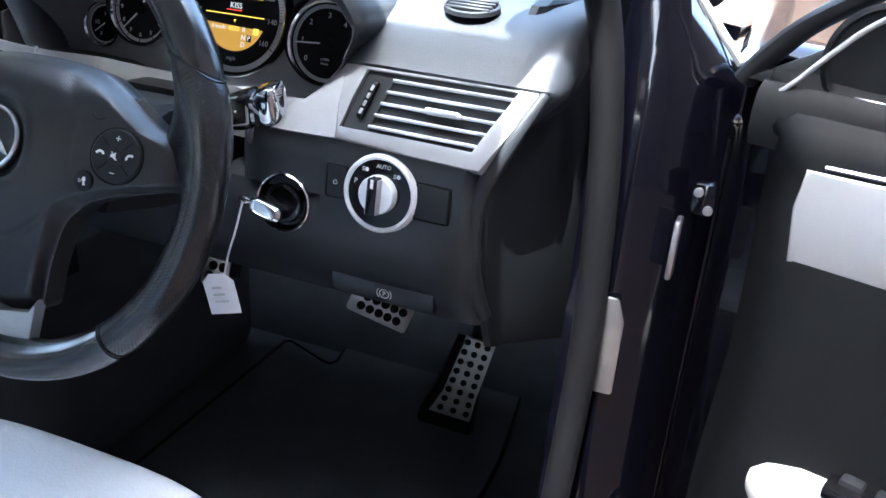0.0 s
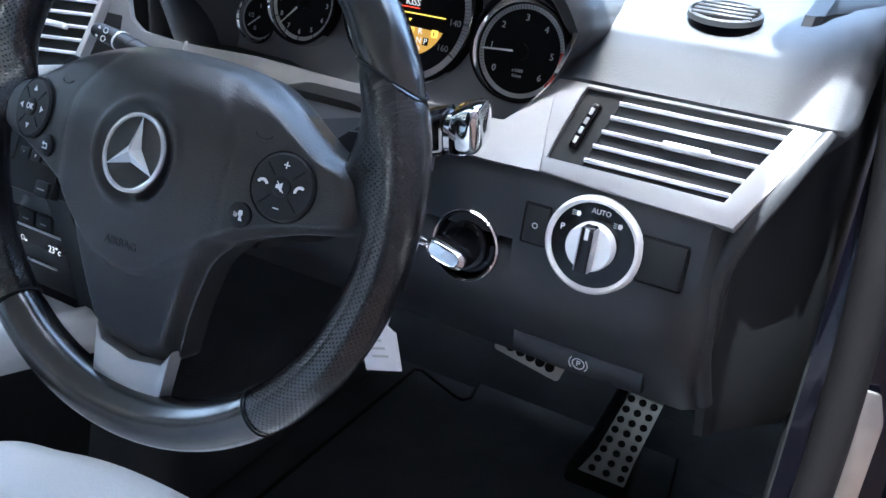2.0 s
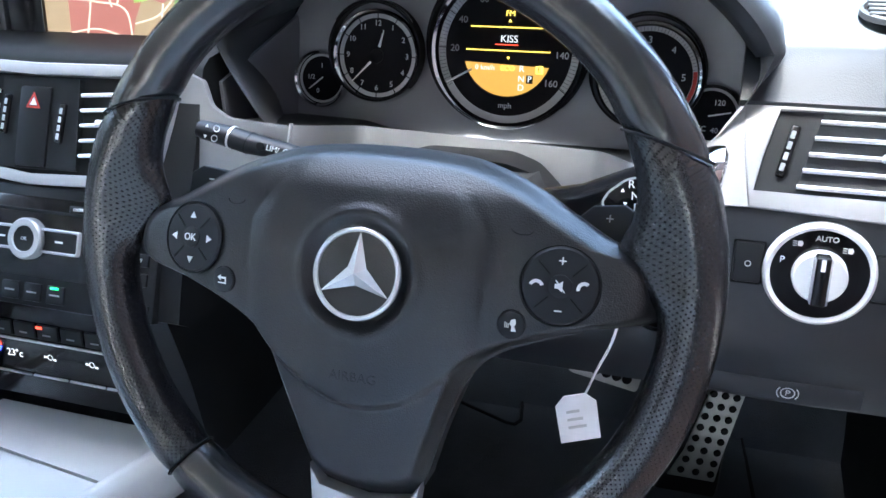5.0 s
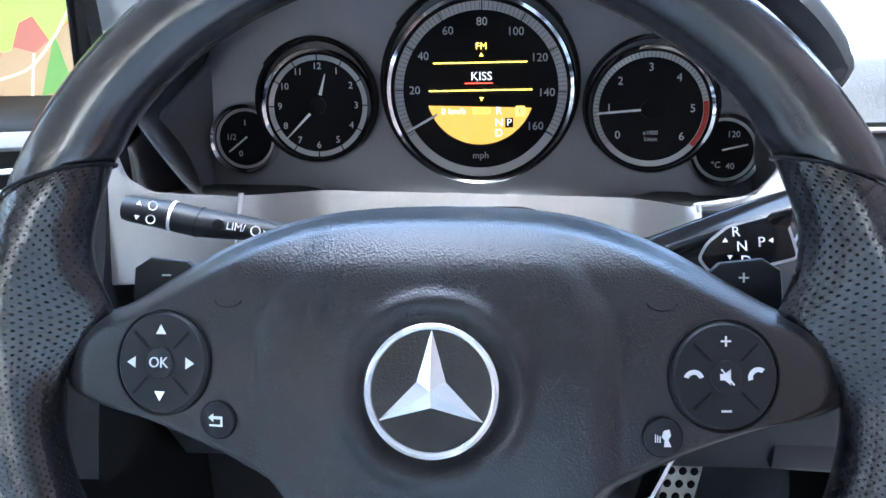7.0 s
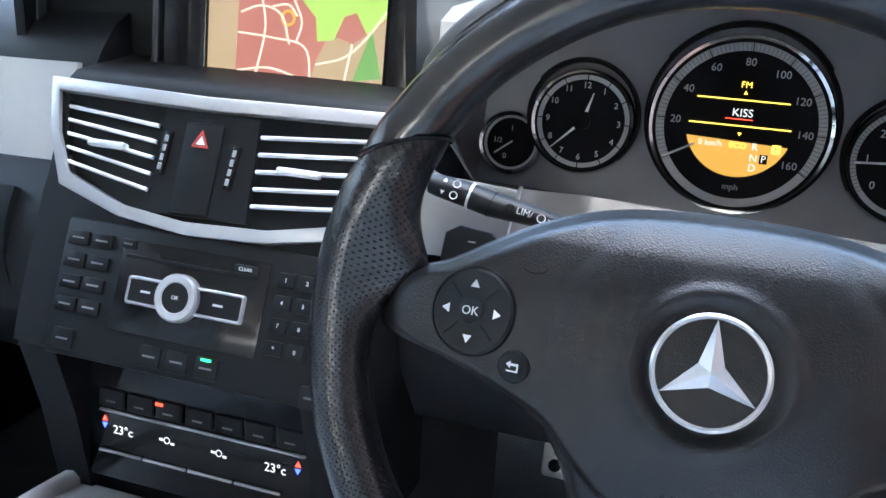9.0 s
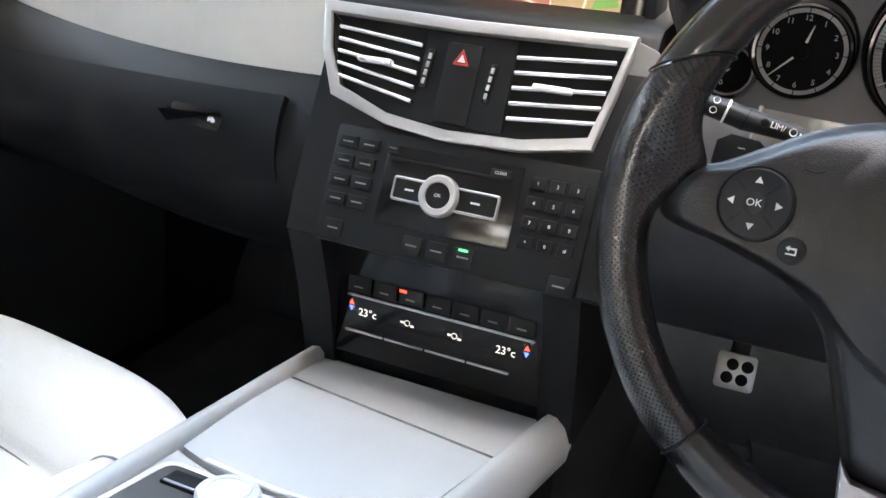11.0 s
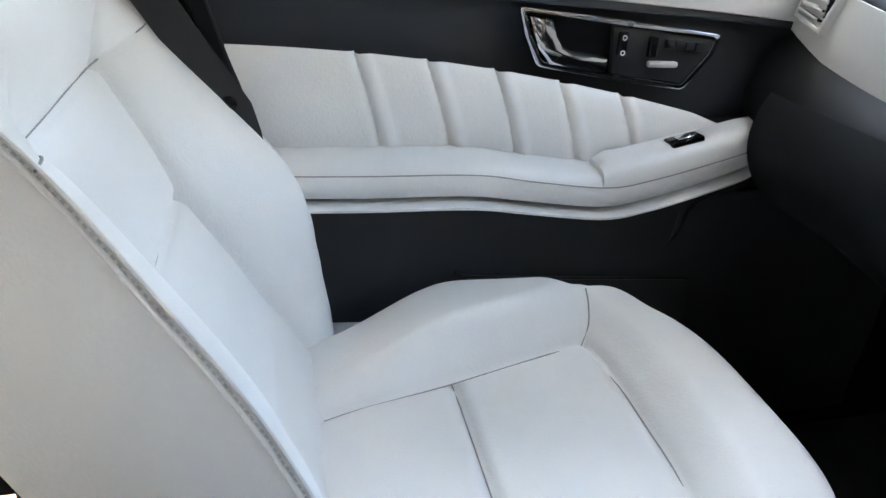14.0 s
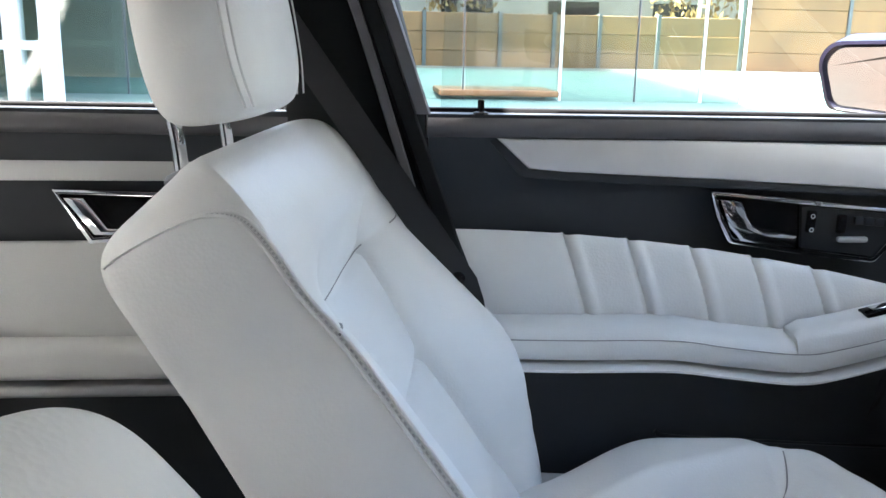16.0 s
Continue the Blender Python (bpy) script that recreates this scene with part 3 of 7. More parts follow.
def on_hub(x, u, lift=0.0, turn=0.0):
    e = 0.002
    n = Vector((-(hub_depth(x + e, u) - hub_depth(x - e, u)) / (2 * e), -(hub_depth(x, u + e) - hub_depth(x, u - e)) / (2 * e), 1)).normalized()
    t = Vector((1, 0, 0))
    y = n.cross(t).normalized()
    t = y.cross(n)
    m = Matrix((t, y, n)).transposed().to_4x4()
    m.translation = (x, u, hub_depth(x, u))
    return WM @ m @ Matrix.Translation((0, 0, lift)) @ pose(0, 0, 0, 0, 0, turn)


def mark(shape, m, parent, mat=None, name="symbol"):
    return part(name, bm_poly(shape, 0.0002, 0, m), mat or M_WHITE, parent, smooth=False)


TRI = [(-0.0024, -0.0014), (0.0024, -0.0014), (0, 0.0026)]
for side, x0, u0 in (("left", -0.1135, 0.008), ("right", 0.1135, 0.006)):
    m0 = on_hub(x0, u0, 0.0005)
    pad = part("button_pad", bm_lathe([(0.0212, -0.003), (0.0212, 0.0002), (0.0200, 0.0014), (0.0100, 0.0020), (0.0, 0.0022)], m0, 48), M_PLAST, wheel, "round black four-way button pad")
    part("pad_groove", bm_lathe([(0.0222, -0.002), (0.0222, 0.0006), (0.0214, 0.0006), (0.0213, -0.002)], m0, 48), M_DARK, pad)
    part("centre_button", bm_lathe([(0.0063, 0.0), (0.0063, 0.0030), (0.0055, 0.0034), (0.0, 0.0035)], m0, 28), M_PLAST, pad)
    for k in range(4):
        part("divider", bm_box((-0.0004, 0.0085, 0.0012), (0.0004, 0.0180, 0.0022), m=m0 @ pose(0, 0, 0, 0, 0, 45 + 90 * k)), M_DARK, pad, smooth=False)
    up = m0 @ Matrix.Translation((0, 0, 0.0022))
    if side == "left":
        lettering("OK", 0.0062, m0 @ Matrix.Translation((0, 0, 0.0037)), M_WHITE, pad)
        for k in range(4):
            mark(TRI, up @ pose(0, 0, 0, 0, 0, 90 * k) @ Matrix.Translation((0, 0.0132, 0)), pad)
    else:
        lettering("+", 0.0085, up @ Matrix.Translation((0, 0.0132, 0)), M_WHITE, pad)
        part("symbol", bm_box((-0.002, -0.0137, 0), (0.002, -0.0129, 0.0003), m=up), M_WHITE, pad, smooth=False)
        sp = m0 @ Matrix.Translation((0, 0, 0.0037))
        mark([(-0.003, -0.0012), (-0.0012, -0.0012), (0.0012, -0.0030), (0.0012, 0.0030), (-0.0012, 0.0012), (-0.003, 0.0012)], sp, pad)
        part("symbol", bm_box((-0.004, -0.0003, 0.0), (0.004, 0.0003, 0.0004), m=sp @ pose(0, 0, 0, 0, 0, -50)), M_WHITE, pad, smooth=False)
        arc = [(0.0042 * math.cos(radians(a)), 0.0042 * math.sin(radians(a))) for a in range(20, 161, 20)]
        ring = arc + [(x * 0.55, y * 0.55) for x, y in arc[::-1]]
        mark(ring, up @ Matrix.Translation((-0.0128, -0.0015, 0)), pad)
        mark(ring, up @ Matrix.Translation((0.0128, -0.0005, 0)) @ pose(0, 0, 0, 0, 0, 35), pad)
for x0, u0 in ((-0.0885, -0.0145), (0.0895, -0.0175)):
    m0 = on_hub(x0, u0, 0.0005)
    b = part("small_button", bm_lathe([(0.0074, -0.002), (0.0074, 0.0012), (0.0066, 0.0018), (0.0, 0.0019)], m0, 28), M_PLAST, wheel, "small round black button")
    part("button_groove", bm_lathe([(0.0080, -0.002), (0.0080, 0.0006), (0.0075, 0.0006)], m0, 28), M_DARK, b)
    up = m0 @ Matrix.Translation((0, 0, 0.0020))
    if x0 < 0:
        mark([(-0.0034, 0.0012), (-0.0012, 0.003), (-0.0012, 0.0018), (0.0028, 0.0018), (0.0028, -0.0024), (-0.003, -0.0024), (-0.003, -0.0016), (0.002, -0.0016), (0.002, 0.0006), (-0.0012, 0.0006), (-0.0012, -0.0006)], up, b)
    else:
        mark([(0.0, 0.003), (0.0022, 0.0034), (0.0028, 0.001), (0.0018, -0.0006), (0.003, -0.0034), (0.0002, -0.0034), (0.0004, -0.0008), (-0.0008, 0.0006)], up, b)
        for k in range(3):
            part("symbol", bm_box((-0.0034 + 0.0009 * k, -0.0016, 0), (-0.0030 + 0.0009 * k, 0.0016 - 0.0004 * k, 0.0003), m=up), M_WHITE, b, smooth=False)
lettering("AIRBAG", 0.0085, on_hub(0, -0.061, 0.0002), M_PLAST, wheel, label="embossed word on the pad")
for x0 in (-0.086, 0.090):
    arc = [(0.006 * math.cos(radians(a)), 0.003 * math.sin(radians(a))) for a in range(180, 361, 30)]
    part("horn_mark", bm_tube([on_hub(x0, 0.034, 0.0002) @ Vector((x, y, 0)) for x, y in arc], 0.0003, sides=5), M_DARK, wheel)
# silver trim at the foot of the lower spoke
part("spoke_trim", bm_poly([(-0.037, 0.020), (-0.029, 0.008), (0, 0.003), (0.029, 0.008), (0.037, 0.020), (0.033, -0.018), (0.022, -0.029), (-0.022, -0.029), (-0.033, -0.018)], 0.012, 0.002, WM @ Matrix.Translation((0, -0.147, -0.046)) @ pose(0, 0, 0, 4, 0, 0)), M_SILVER, wheel, "satin silver trim at the foot of the spoke")
# shift paddles behind the spokes
for sx, t in ((-1, "\u2212"), (1, "+")):
    m = WM @ Matrix.Translation((sx * 0.135, 0.050, -0.058))
    shape = [(sx * a, b) for a, b in ((-0.034, -0.030), (-0.026, -0.012), (-0.014, -0.001), (0.004, 0.001), (0.012, -0.004), (0.013, -0.018), (0.004, -0.038))]
    pd = part("shift_paddle", bm_poly(shape if sx > 0 else shape[::-1], 0.005, 0.0015, m), M_PLAST, wheel, "black shift paddle")
    lettering(t, 0.009, m @ Matrix.Translation((sx * -0.004, -0.008, 0.0054)), M_WHITE, pd)
part("column_boss", bm_lathe([(0.058, -0.085), (0.066, -0.05), (0.062, -0.024), (0.04, -0.02)], WM, 36, True), M_PLAST, wheel)

# ---- steering column and levers ----
column = thing("steering_column", (0, 0.18, 0.86), "black plastic steering column shroud", "steering column")
part("shroud", bm_loft([[(x * sx, y, 0.868 + z * sz + dz) for x, z in ((-0.075, -0.03), (-0.06, -0.055), (0.06, -0.055), (0.075, -0.03), (0.075, 0.02), (0.055, 0.042), (-0.055, 0.042), (-0.075, 0.02))] for y, sx, sz, dz in ((0.055, 0.9, 0.95, 0.012), (0.12, 1.0, 1.0, 0.0), (0.2, 1.05, 1.0, -0.014), (0.30, 1.1, 1.0, -0.03))]), M_PLAST, column)
stalk = thing("indicator_stalk", (-0.07, 0.13, 0.91), "black cruise and indicator lever with white symbols", "lever")
AX = [(-0.0555, 0.136, 0.907), (-0.085, 0.130, 0.918), (-0.108, 0.127, 0.9225), (-0.1375, 0.1245, 0.9275), (-0.152, 0.1235, 0.9315), (-0.172, 0.1225, 0.9355), (-0.1755, 0.1223, 0.9362), (-0.1765, 0.1222, 0.9364)]
part("lever", bm_tube(AX, [0.0045, 0.0050, 0.0078, 0.0100, 0.0098, 0.0086, 0.0078, 0.0055], 0, 20, 0.8), M_PLAST, stalk, angle=50)
part("ring", bm_tube([(-0.1495, 0.1237, 0.9308), (-0.1510, 0.1236, 0.9312)], 0.0103, 0, 20, 0.82), M_SLAT, stalk, "thin pale ring")
part("joint", bm_tube([(-0.1362, 0.1246, 0.9272), (-0.1368, 0.1246, 0.9274)], 0.0102, 0, 20, 0.82), M_DARK, stalk)
SDIR = (0.975, 0.045, -0.20)
def on_stalk(x, y, z, r):
    """A flat spot on the driver's side of the lever."""
    m = frame_on((x, y, z), SDIR, (0.12, 0.36, 0.92))
    return m @ Matrix.Translation((0, 0, r + 0.0016))
SM = on_stalk(-0.1105, 0.127, 0.9222, 0.0086)
lettering("LIM/", 0.0056, SM @ Matrix.Translation((-0.0055, 0, 0)), M_WHITE, stalk)
part("symbol", bm_lathe([(0.0021, 0), (0.0027, 0.0002), (0.0027, 0.0)], SM @ Matrix.Translation((0.0050, 0, 0)), 18), M_WHITE, stalk)
mark([(x * 0.5, y * 0.5) for x, y in TRI], SM @ Matrix.Translation((0.0098, 0, 0)) @ pose(0, 0, 0, 0, 0, -90), stalk)
part("button", bm_lathe([(0.0030, -0.004), (0.0030, 0.0006), (0.0022, 0.0009), (0, 0.0009)], on_stalk(-0.1245, 0.1255, 0.9252, 0.0085), 18), M_DARK, stalk)
SM2 = on_stalk(-0.1615, 0.123, 0.9335, 0.0088)
for b in (0.0036, -0.0036):
    part("symbol", bm_lathe([(0.0019, 0), (0.0025, 0.0002), (0.0025, 0.0)], SM2 @ Matrix.Translation((0.0032, b, 0)), 18), M_WHITE, stalk)
    mark([(x * 0.6, y * 0.6) for x, y in TRI], SM2 @ Matrix.Translation((-0.0040, b, 0)) @ pose(0, 0, 0, 0, 0, 0 if b > 0 else 180), stalk)
part("cowl", bm_poly(round_corners([(-0.072, 0.866), (0.082, 0.866), (0.076, 0.880), (0.056, 0.8965), (0.034, 0.9030), (-0.034, 0.9030), (-0.058, 0.8960)], 0.006), -0.05, 0, frame_on((0, 0.196, 0), (1, 0, 0), (0, 0, 1))), M_DARK, column, "black arched opening over the column")
gear = thing("gear_selector", (0.10, 0.14, 0.91), "black gear selector lever with a chrome end", "lever")
def lever_ring(c, w, h, n=28):
    """A rounded-oblong section of the lever, w deep and h high."""
    out = []
    for q in range(n):
        t = 2 * math.pi * q / n
        a = w * math.copysign(abs(math.cos(t)) ** 0.55, math.cos(t))
        b_ = h * math.copysign(abs(math.sin(t)) ** 0.55, math.sin(t))
        out.append(Vector(c) + Vector((0.10 * b_, a - 0.35 * b_, 0.35 * a + 0.93 * b_)))
    return out


part("lever", bm_loft([lever_ring(c, w, h) for c, w, h in (((0.06, 0.160, 0.888), 0.008, 0.007), ((0.10, 0.144, 0.900), 0.009, 0.010), ((0.128, 0.131, 0.913), 0.010, 0.015), ((0.150, 0.127, 0.920), 0.011, 0.0185), ((0.1610, 0.1255, 0.9240), 0.011, 0.0185), ((0.1625, 0.1255, 0.9245), 0.0095, 0.0165))]), M_PIANO, gear, "gloss black lever body", angle=60)
part("neck", bm_loft([lever_ring(c, w, h) for c, w, h in (((0.1620, 0.1255, 0.9245), 0.0090, 0.0155), ((0.1690, 0.1250, 0.9265), 0.0090, 0.0155))]), M_CHROME, gear, "bright recessed neck")
part("end_cap", bm_loft([lever_ring(c, w, h) for c, w, h in (((0.1680, 0.1250, 0.9260), 0.0105, 0.0165), ((0.1695, 0.1250, 0.9267), 0.0125, 0.0190), ((0.1820, 0.1235, 0.9310), 0.0130, 0.0195), ((0.1875, 0.1230, 0.9328), 0.0118, 0.0180), ((0.1900, 0.1228, 0.9336), 0.0085, 0.0135), ((0.1905, 0.1228, 0.9338), 0.003, 0.005))]), M_CHROME, gear, "polished chrome end cap", angle=60)
GM = frame_on((0.1425, 0.1165, 0.9215), (1, 0, 0), (0, 0.33, 0.944))
LENS = round_corners([(-0.0222, -0.0098), (-0.0185, -0.0030), (-0.0090, 0.0050), (0.0168, 0.0122), (0.0235, -0.0092), (-0.0085, -0.0176), (-0.0180, -0.0155)], 0.0022, 4)
part("face", bm_poly(LENS, 0.004, 0.0008, GM @ Matrix.Translation((0, 0, 0.003))), M_PIANO, gear, "gloss black face of the lever")
part("face_edge", bm_frame([(x * 1.035, y * 1.05) for x, y in LENS], LENS, 0.003, GM @ Matrix.Translation((0, 0, 0.0066))), M_SILVER, gear, "thin bright edge of the face")
for t, a, b in (("R", -0.0055, 0.0028), ("N", -0.0025, -0.0042), ("D", -0.0005, -0.0112), ("P", 0.0066, -0.0022)):
    lettering(t, 0.0070, GM @ Matrix.Translation((a, b, 0.0073)) @ pose(0, 0, 0, 0, 0, 4), M_WHITE, gear)
for a, b, r in ((0.0112, -0.0012, 90), (-0.0105, -0.0014, 0), (-0.0082, -0.0092, 180)):
    mark([(x * 0.55, y * 0.55) for x, y in TRI], GM @ Matrix.Translation((a, b, 0.0073)) @ pose(0, 0, 0, 0, 0, r), gear)

# ---- instrument cluster ----
CM = frame_on((0, 0.334, 0.955), (1, 0, 0), (0, 0.215, 0.977))
cluster = thing("instrument_cluster", (0, 0.34, 0.9), "grey cluster panel with chrome-ringed dials", "instrument cluster")
arch = [(-0.212, -0.076), (0.205, -0.076), (0.205, -0.050)] + [(-0.004 + 0.212 * math.cos(radians(a)), -0.03 + 0.128 * max(0, math.sin(radians(a))) ** 0.7) for a in range(4, 180, 8)] + [(-0.212, -0.045)]
part("panel", bm_poly(arch, -0.02, 0, CM), M_CLUST, cluster, "satin grey panel behind the dials")


def at_dial(x, y, z=0.0):
    return CM @ Matrix.Translation((x, y, z))


def ring_ticks(m, r0, r1, a0, a1, n, w, mat, parent, z=0.0027):
    bm = bmesh.new()
    for i in range(n + 1):
        a = a0 + (a1 - a0) * i / n
        bmesh.ops.create_cube(bm, size=1, matrix=m @ pose(0, 0, 0, 0, 0, a) @ Matrix.Translation(((r0 + r1) / 2, 0, z)) @ Matrix.Diagonal((r1 - r0, w, 0.0004, 1)))
    return tagged(part("dial_scale", bm, mat, parent, smooth=False), kind="stuff")


M_FACE = material("matt_black_dial_face", (0.008, 0.008, 0.010), 0.75, spec=0.12, vary=0.1, vscale=30)
M_SCALE = material("pale_scale_ring", (0.42, 0.425, 0.435), 0.5)
M_NUM = material("dial_numerals", (0.55, 0.56, 0.58), 0.5)


def dial(name, x, y, r, label, hooded=0.0, lift=0.0):
    m = at_dial(x, y, 0.001 + lift)
    d = part(name, bm_lathe([(r * 1.0, -lift), (r, 0.002), (0.0, 0.002)], m, 64), M_FACE, cluster, label)
    part("bezel", bm_lathe([(r * 0.985, 0.001), (r * 0.99, 0.007), (r + 0.0018, 0.0085), (r + 0.0032, 0.006), (r + 0.0036, -lift)], m, 72), M_CHROME, d, "chrome bezel")
    if hooded:
        part("surround", bm_lathe([(r + 0.0034, 0.0), (r + 0.0036, 0.0066), (r + hooded * 0.6, 0.012), (r + hooded, 0.0125), (r + hooded + 0.001, 0.0)], m @ Matrix.Translation((0, hooded * 0.8, 0)) @ pose(0, 0, 0, 4, 0, 0), 72), M_FACE, d, "black dished surround")
        part("surround_edge", bm_tube([m @ Vector(((r + hooded) * math.cos(radians(a)), hooded * 0.8 + (r + hooded) * math.sin(radians(a)), 0.0128)) for a in range(35, 146, 5)], 0.0011, sides=6), M_CHROME, d, "thin chrome edge")
    part("scale_ring", bm_lathe([(r * 0.86, 0.0021), (r * 0.86, 0.0024), (r * 0.955, 0.0030), (r * 0.955, 0.0021)], m, 72), M_SCALE, d)
    return d, m


sp, sm = dial("speedometer", 0.001, 0.002, 0.0655, "black speedometer with a lit display", 0.006)
ring_ticks(sm, 0.0565, 0.0622, 212, -32, 80, 0.0003, M_FACE, sp, 0.0029)
ring_ticks(sm, 0.0555, 0.0622, 210, -33, 8, 0.0008, M_FACE, sp, 0.0030)
for v in range(20, 161, 20):
    a = radians(180 - (v - 20) * 1.53)
    lettering(str(v), 0.0082, sm @ Matrix.Translation((0.0478 * math.cos(a), 0.0478 * math.sin(a), 0.0026)), M_NUM, sp)
lettering("mph", 0.0068, sm @ Matrix.Translation((0, -0.0475, 0.0026)), M_NUM, sp)
part("needle", bm_box((0.036, -0.0008, 0.0026), (0.0615, 0.0008, 0.0036), m=sm @ pose(0, 0, 0, 0, 0, 209)), M_WHITE, sp, smooth=False)
seg = [(0.0395 * math.cos(radians(a)), 0.0395 * math.sin(radians(a))) for a in range(196, 345, 6)]
part("display_lower", bm_poly(seg, 0.0003, 0, sm @ Matrix.Translation((0, 0, 0.0024))), M_AMBER, sp, "amber lit half of the display", smooth=False)
for y, w in ((0.0192, 0.034), (-0.0005, 0.0375)):
    part("display_line", bm_box((-w, y - 0.0005, 0.0024), (w, y + 0.0005, 0.0028), m=sm), M_AMBERT, sp, smooth=False)
dm = sm @ Matrix.Translation((0, 0, 0.0031))
lettering("FM", 0.0068, dm @ Matrix.Translation((0.001, 0.0305, 0)), M_AMBERT, sp)
lettering("KISS", 0.0086, dm @ Matrix.Translation((0.001, 0.0092, 0)), M_WHITET, sp)
part("display_line", bm_box((-0.011, 0.0042, 0), (0.009, 0.0048, 0.0002), m=dm), M_LRED, sp, smooth=False)
mark([(-0.0016, -0.001), (0.0016, -0.001), (0, 0.0018)], dm @ Matrix.Translation((0.001, 0.0245, 0)), sp, M_AMBERT)
mark([(-0.0016, 0.001), (0, -0.0018), (0.0016, 0.001)], dm @ Matrix.Translation((0.001, -0.0065, 0)), sp, M_AMBERT)
lettering("0 km/h", 0.0064, dm @ Matrix.Translation((-0.0195, -0.0155, 0)), M_WHITET, sp)
lettering("ECO", 0.0064, dm @ Matrix.Translation((0.001, -0.0155, 0)), M_AMBERT, sp)
for t, a, b in (("R", 0.0135, -0.0155), ("N", 0.0135, -0.0240), ("D", 0.0135, -0.0315)):
    lettering(t, 0.0078, dm @ Matrix.Translation((a, b, 0)), M_WHITET, sp)
part("display_box", bm_box((0.0180, -0.0275, -0.0004), (0.0238, -0.0205, 0.0), m=dm), M_FACE, sp, smooth=False)
lettering("P", 0.0074, dm @ Matrix.Translation((0.0209, -0.0240, 0.0002)), M_WHITET, sp)
part("display_box", bm_box((0.0258, -0.0190, -0.0002), (0.0322, -0.0122, 0.0), m=dm), M_AMBERT, sp, smooth=False)
lettering("E", 0.0066, dm @ Matrix.Translation((0.0290, -0.0156, 0.0002)), M_FACE, sp)

ck, km = dial("clock", -0.1175, -0.008, 0.0385, "black analogue clock dial", 0.0055, 0.007)
ring_ticks(km, 0.0325, 0.0370, 90, 450, 12, 0.0008, M_FACE, ck, 0.0030)
for h in range(1, 13):
    a = radians(90 - 30 * h)
    lettering(str(h), 0.0068, km @ Matrix.Translation((0.0285 * math.cos(a), 0.0285 * math.sin(a), 0.0026)), M_NUM, ck)
part("hour_hand", bm_poly([(-0.0012, 0.008), (0.0012, 0.008), (0.0003, 0.0235), (-0.0003, 0.0235)], 0.0006, 0, km @ Matrix.Translation((0, 0, 0.0034)) @ pose(0, 0, 0, 0, 0, -15)), M_WHITE, ck, smooth=False)
part("minute_hand", bm_poly([(-0.0010, 0.008), (0.0010, 0.008), (0.0003, 0.033), (-0.0003, 0.033)], 0.0006, 0, km @ Matrix.Translation((0, 0, 0.0042)) @ pose(0, 0, 0, 0, 0, 135)), M_WHITE, ck, smooth=False)
part("hand_cap", bm_lathe([(0.0062, 0.002), (0.0062, 0.0048), (0.005, 0.0055), (0, 0.0056)], km, 24), M_FACE, ck)

tc, tm = dial("tachometer", 0.1215, -0.014, 0.0420, "black rev counter with a red band", 0.0045, 0.007)
ring_ticks(tm, 0.0362, 0.0400, 216, -36, 60, 0.0003, M_FACE, tc, 0.0029)
for v, a in enumerate((218, 178, 137, 90, 48, 0, -42)):
    a = radians(a)
    lettering(str(v), 0.0080, tm @ Matrix.Translation((0.0290 * math.cos(a), 0.0290 * math.sin(a), 0.0026)), M_NUM, tc)
part("red_band", bm_loft([[tm @ Vector((r * math.cos(radians(a)), r * math.sin(radians(a)), z)) for r, z in ((0.0365, 0.0027), (0.0365, 0.0030), (0.0398, 0.0032), (0.0398, 0.0028))] for a in range(-42, 9, 5)]), M_RED, tc, smooth=False)
part("needle", bm_box((0.0, -0.0008, 0.0036), (0.0375, 0.0008, 0.0044), m=tm @ pose(0, 0, 0, 0, 0, 184)), M_WHITE, tc, smooth=False)
part("needle_cap", bm_lathe([(0.0070, 0.002), (0.0070, 0.0048), (0.0055, 0.0056), (0, 0.0057)], tm, 24), M_FACE, tc)
lettering("x1000", 0.0042, tm @ Matrix.Translation((0, -0.0165, 0.0026)), M_NUM, tc)
lettering("1/min", 0.0042, tm @ Matrix.Translation((0, -0.0210, 0.0026)), M_NUM, tc)
for nm, x, txt in (("fuel_gauge", -0.1755, (("1", 0.0, 0.0115), ("1/2", -0.011, 0.001), ("0", -0.004, -0.0115))), ("temperature_gauge", 0.1745, (("120", 0.006, 0.0105), ("40", 0.004, -0.012), ("\u00b0C", -0.006, -0.011)))):
    g, gm = dial(nm, x, -0.031 if x < 0 else -0.043, 0.0235, "small black gauge dial")
    for t, a, b in txt:
        lettering(t, 0.0062, gm @ Matrix.Translation((a, b, 0.0026)), M_NUM, g)
    part("needle", bm_box((-0.002, -0.0006, 0.0034), (0.016, 0.0006, 0.0040), m=gm @ pose(0, 0, 0, 0, 0, 218 if x < 0 else 12)), M_WHITE, g, smooth=False)

# satin fascia under the dials: a band that curves away from its two ends, with a cheek beside it
def band(u, v):
    x = -0.131 + 0.2625 * u
    e = smoothstep(0, 0.16, u) * (1 - smoothstep(0.86, 1, u))
    return (x - 0.004 * v * (1 - 2 * u), 0.179 + 0.050 * e - 0.020 * v, 0.9255 - 0.0085 * u - 0.011 * e - 0.043 * v * (1 - 0.45 * smoothstep(0.93, 1.0, u)) + 0.003 * math.sin(math.pi * v))


part("well_side", bm_grid(lambda u, v: (-0.2135 + 0.010 * u, 0.212 + 0.125 * u, 0.902 - 0.012 * u + (0.045 + 0.045 * u) * v), 8, 8, 0.003), M_CLUST, dash, "satin grey side of the dial well")
part("fascia_band", bm_grid(band, 90, 10, 0.003), M_BAND, dash, "satin silver band under the dials")
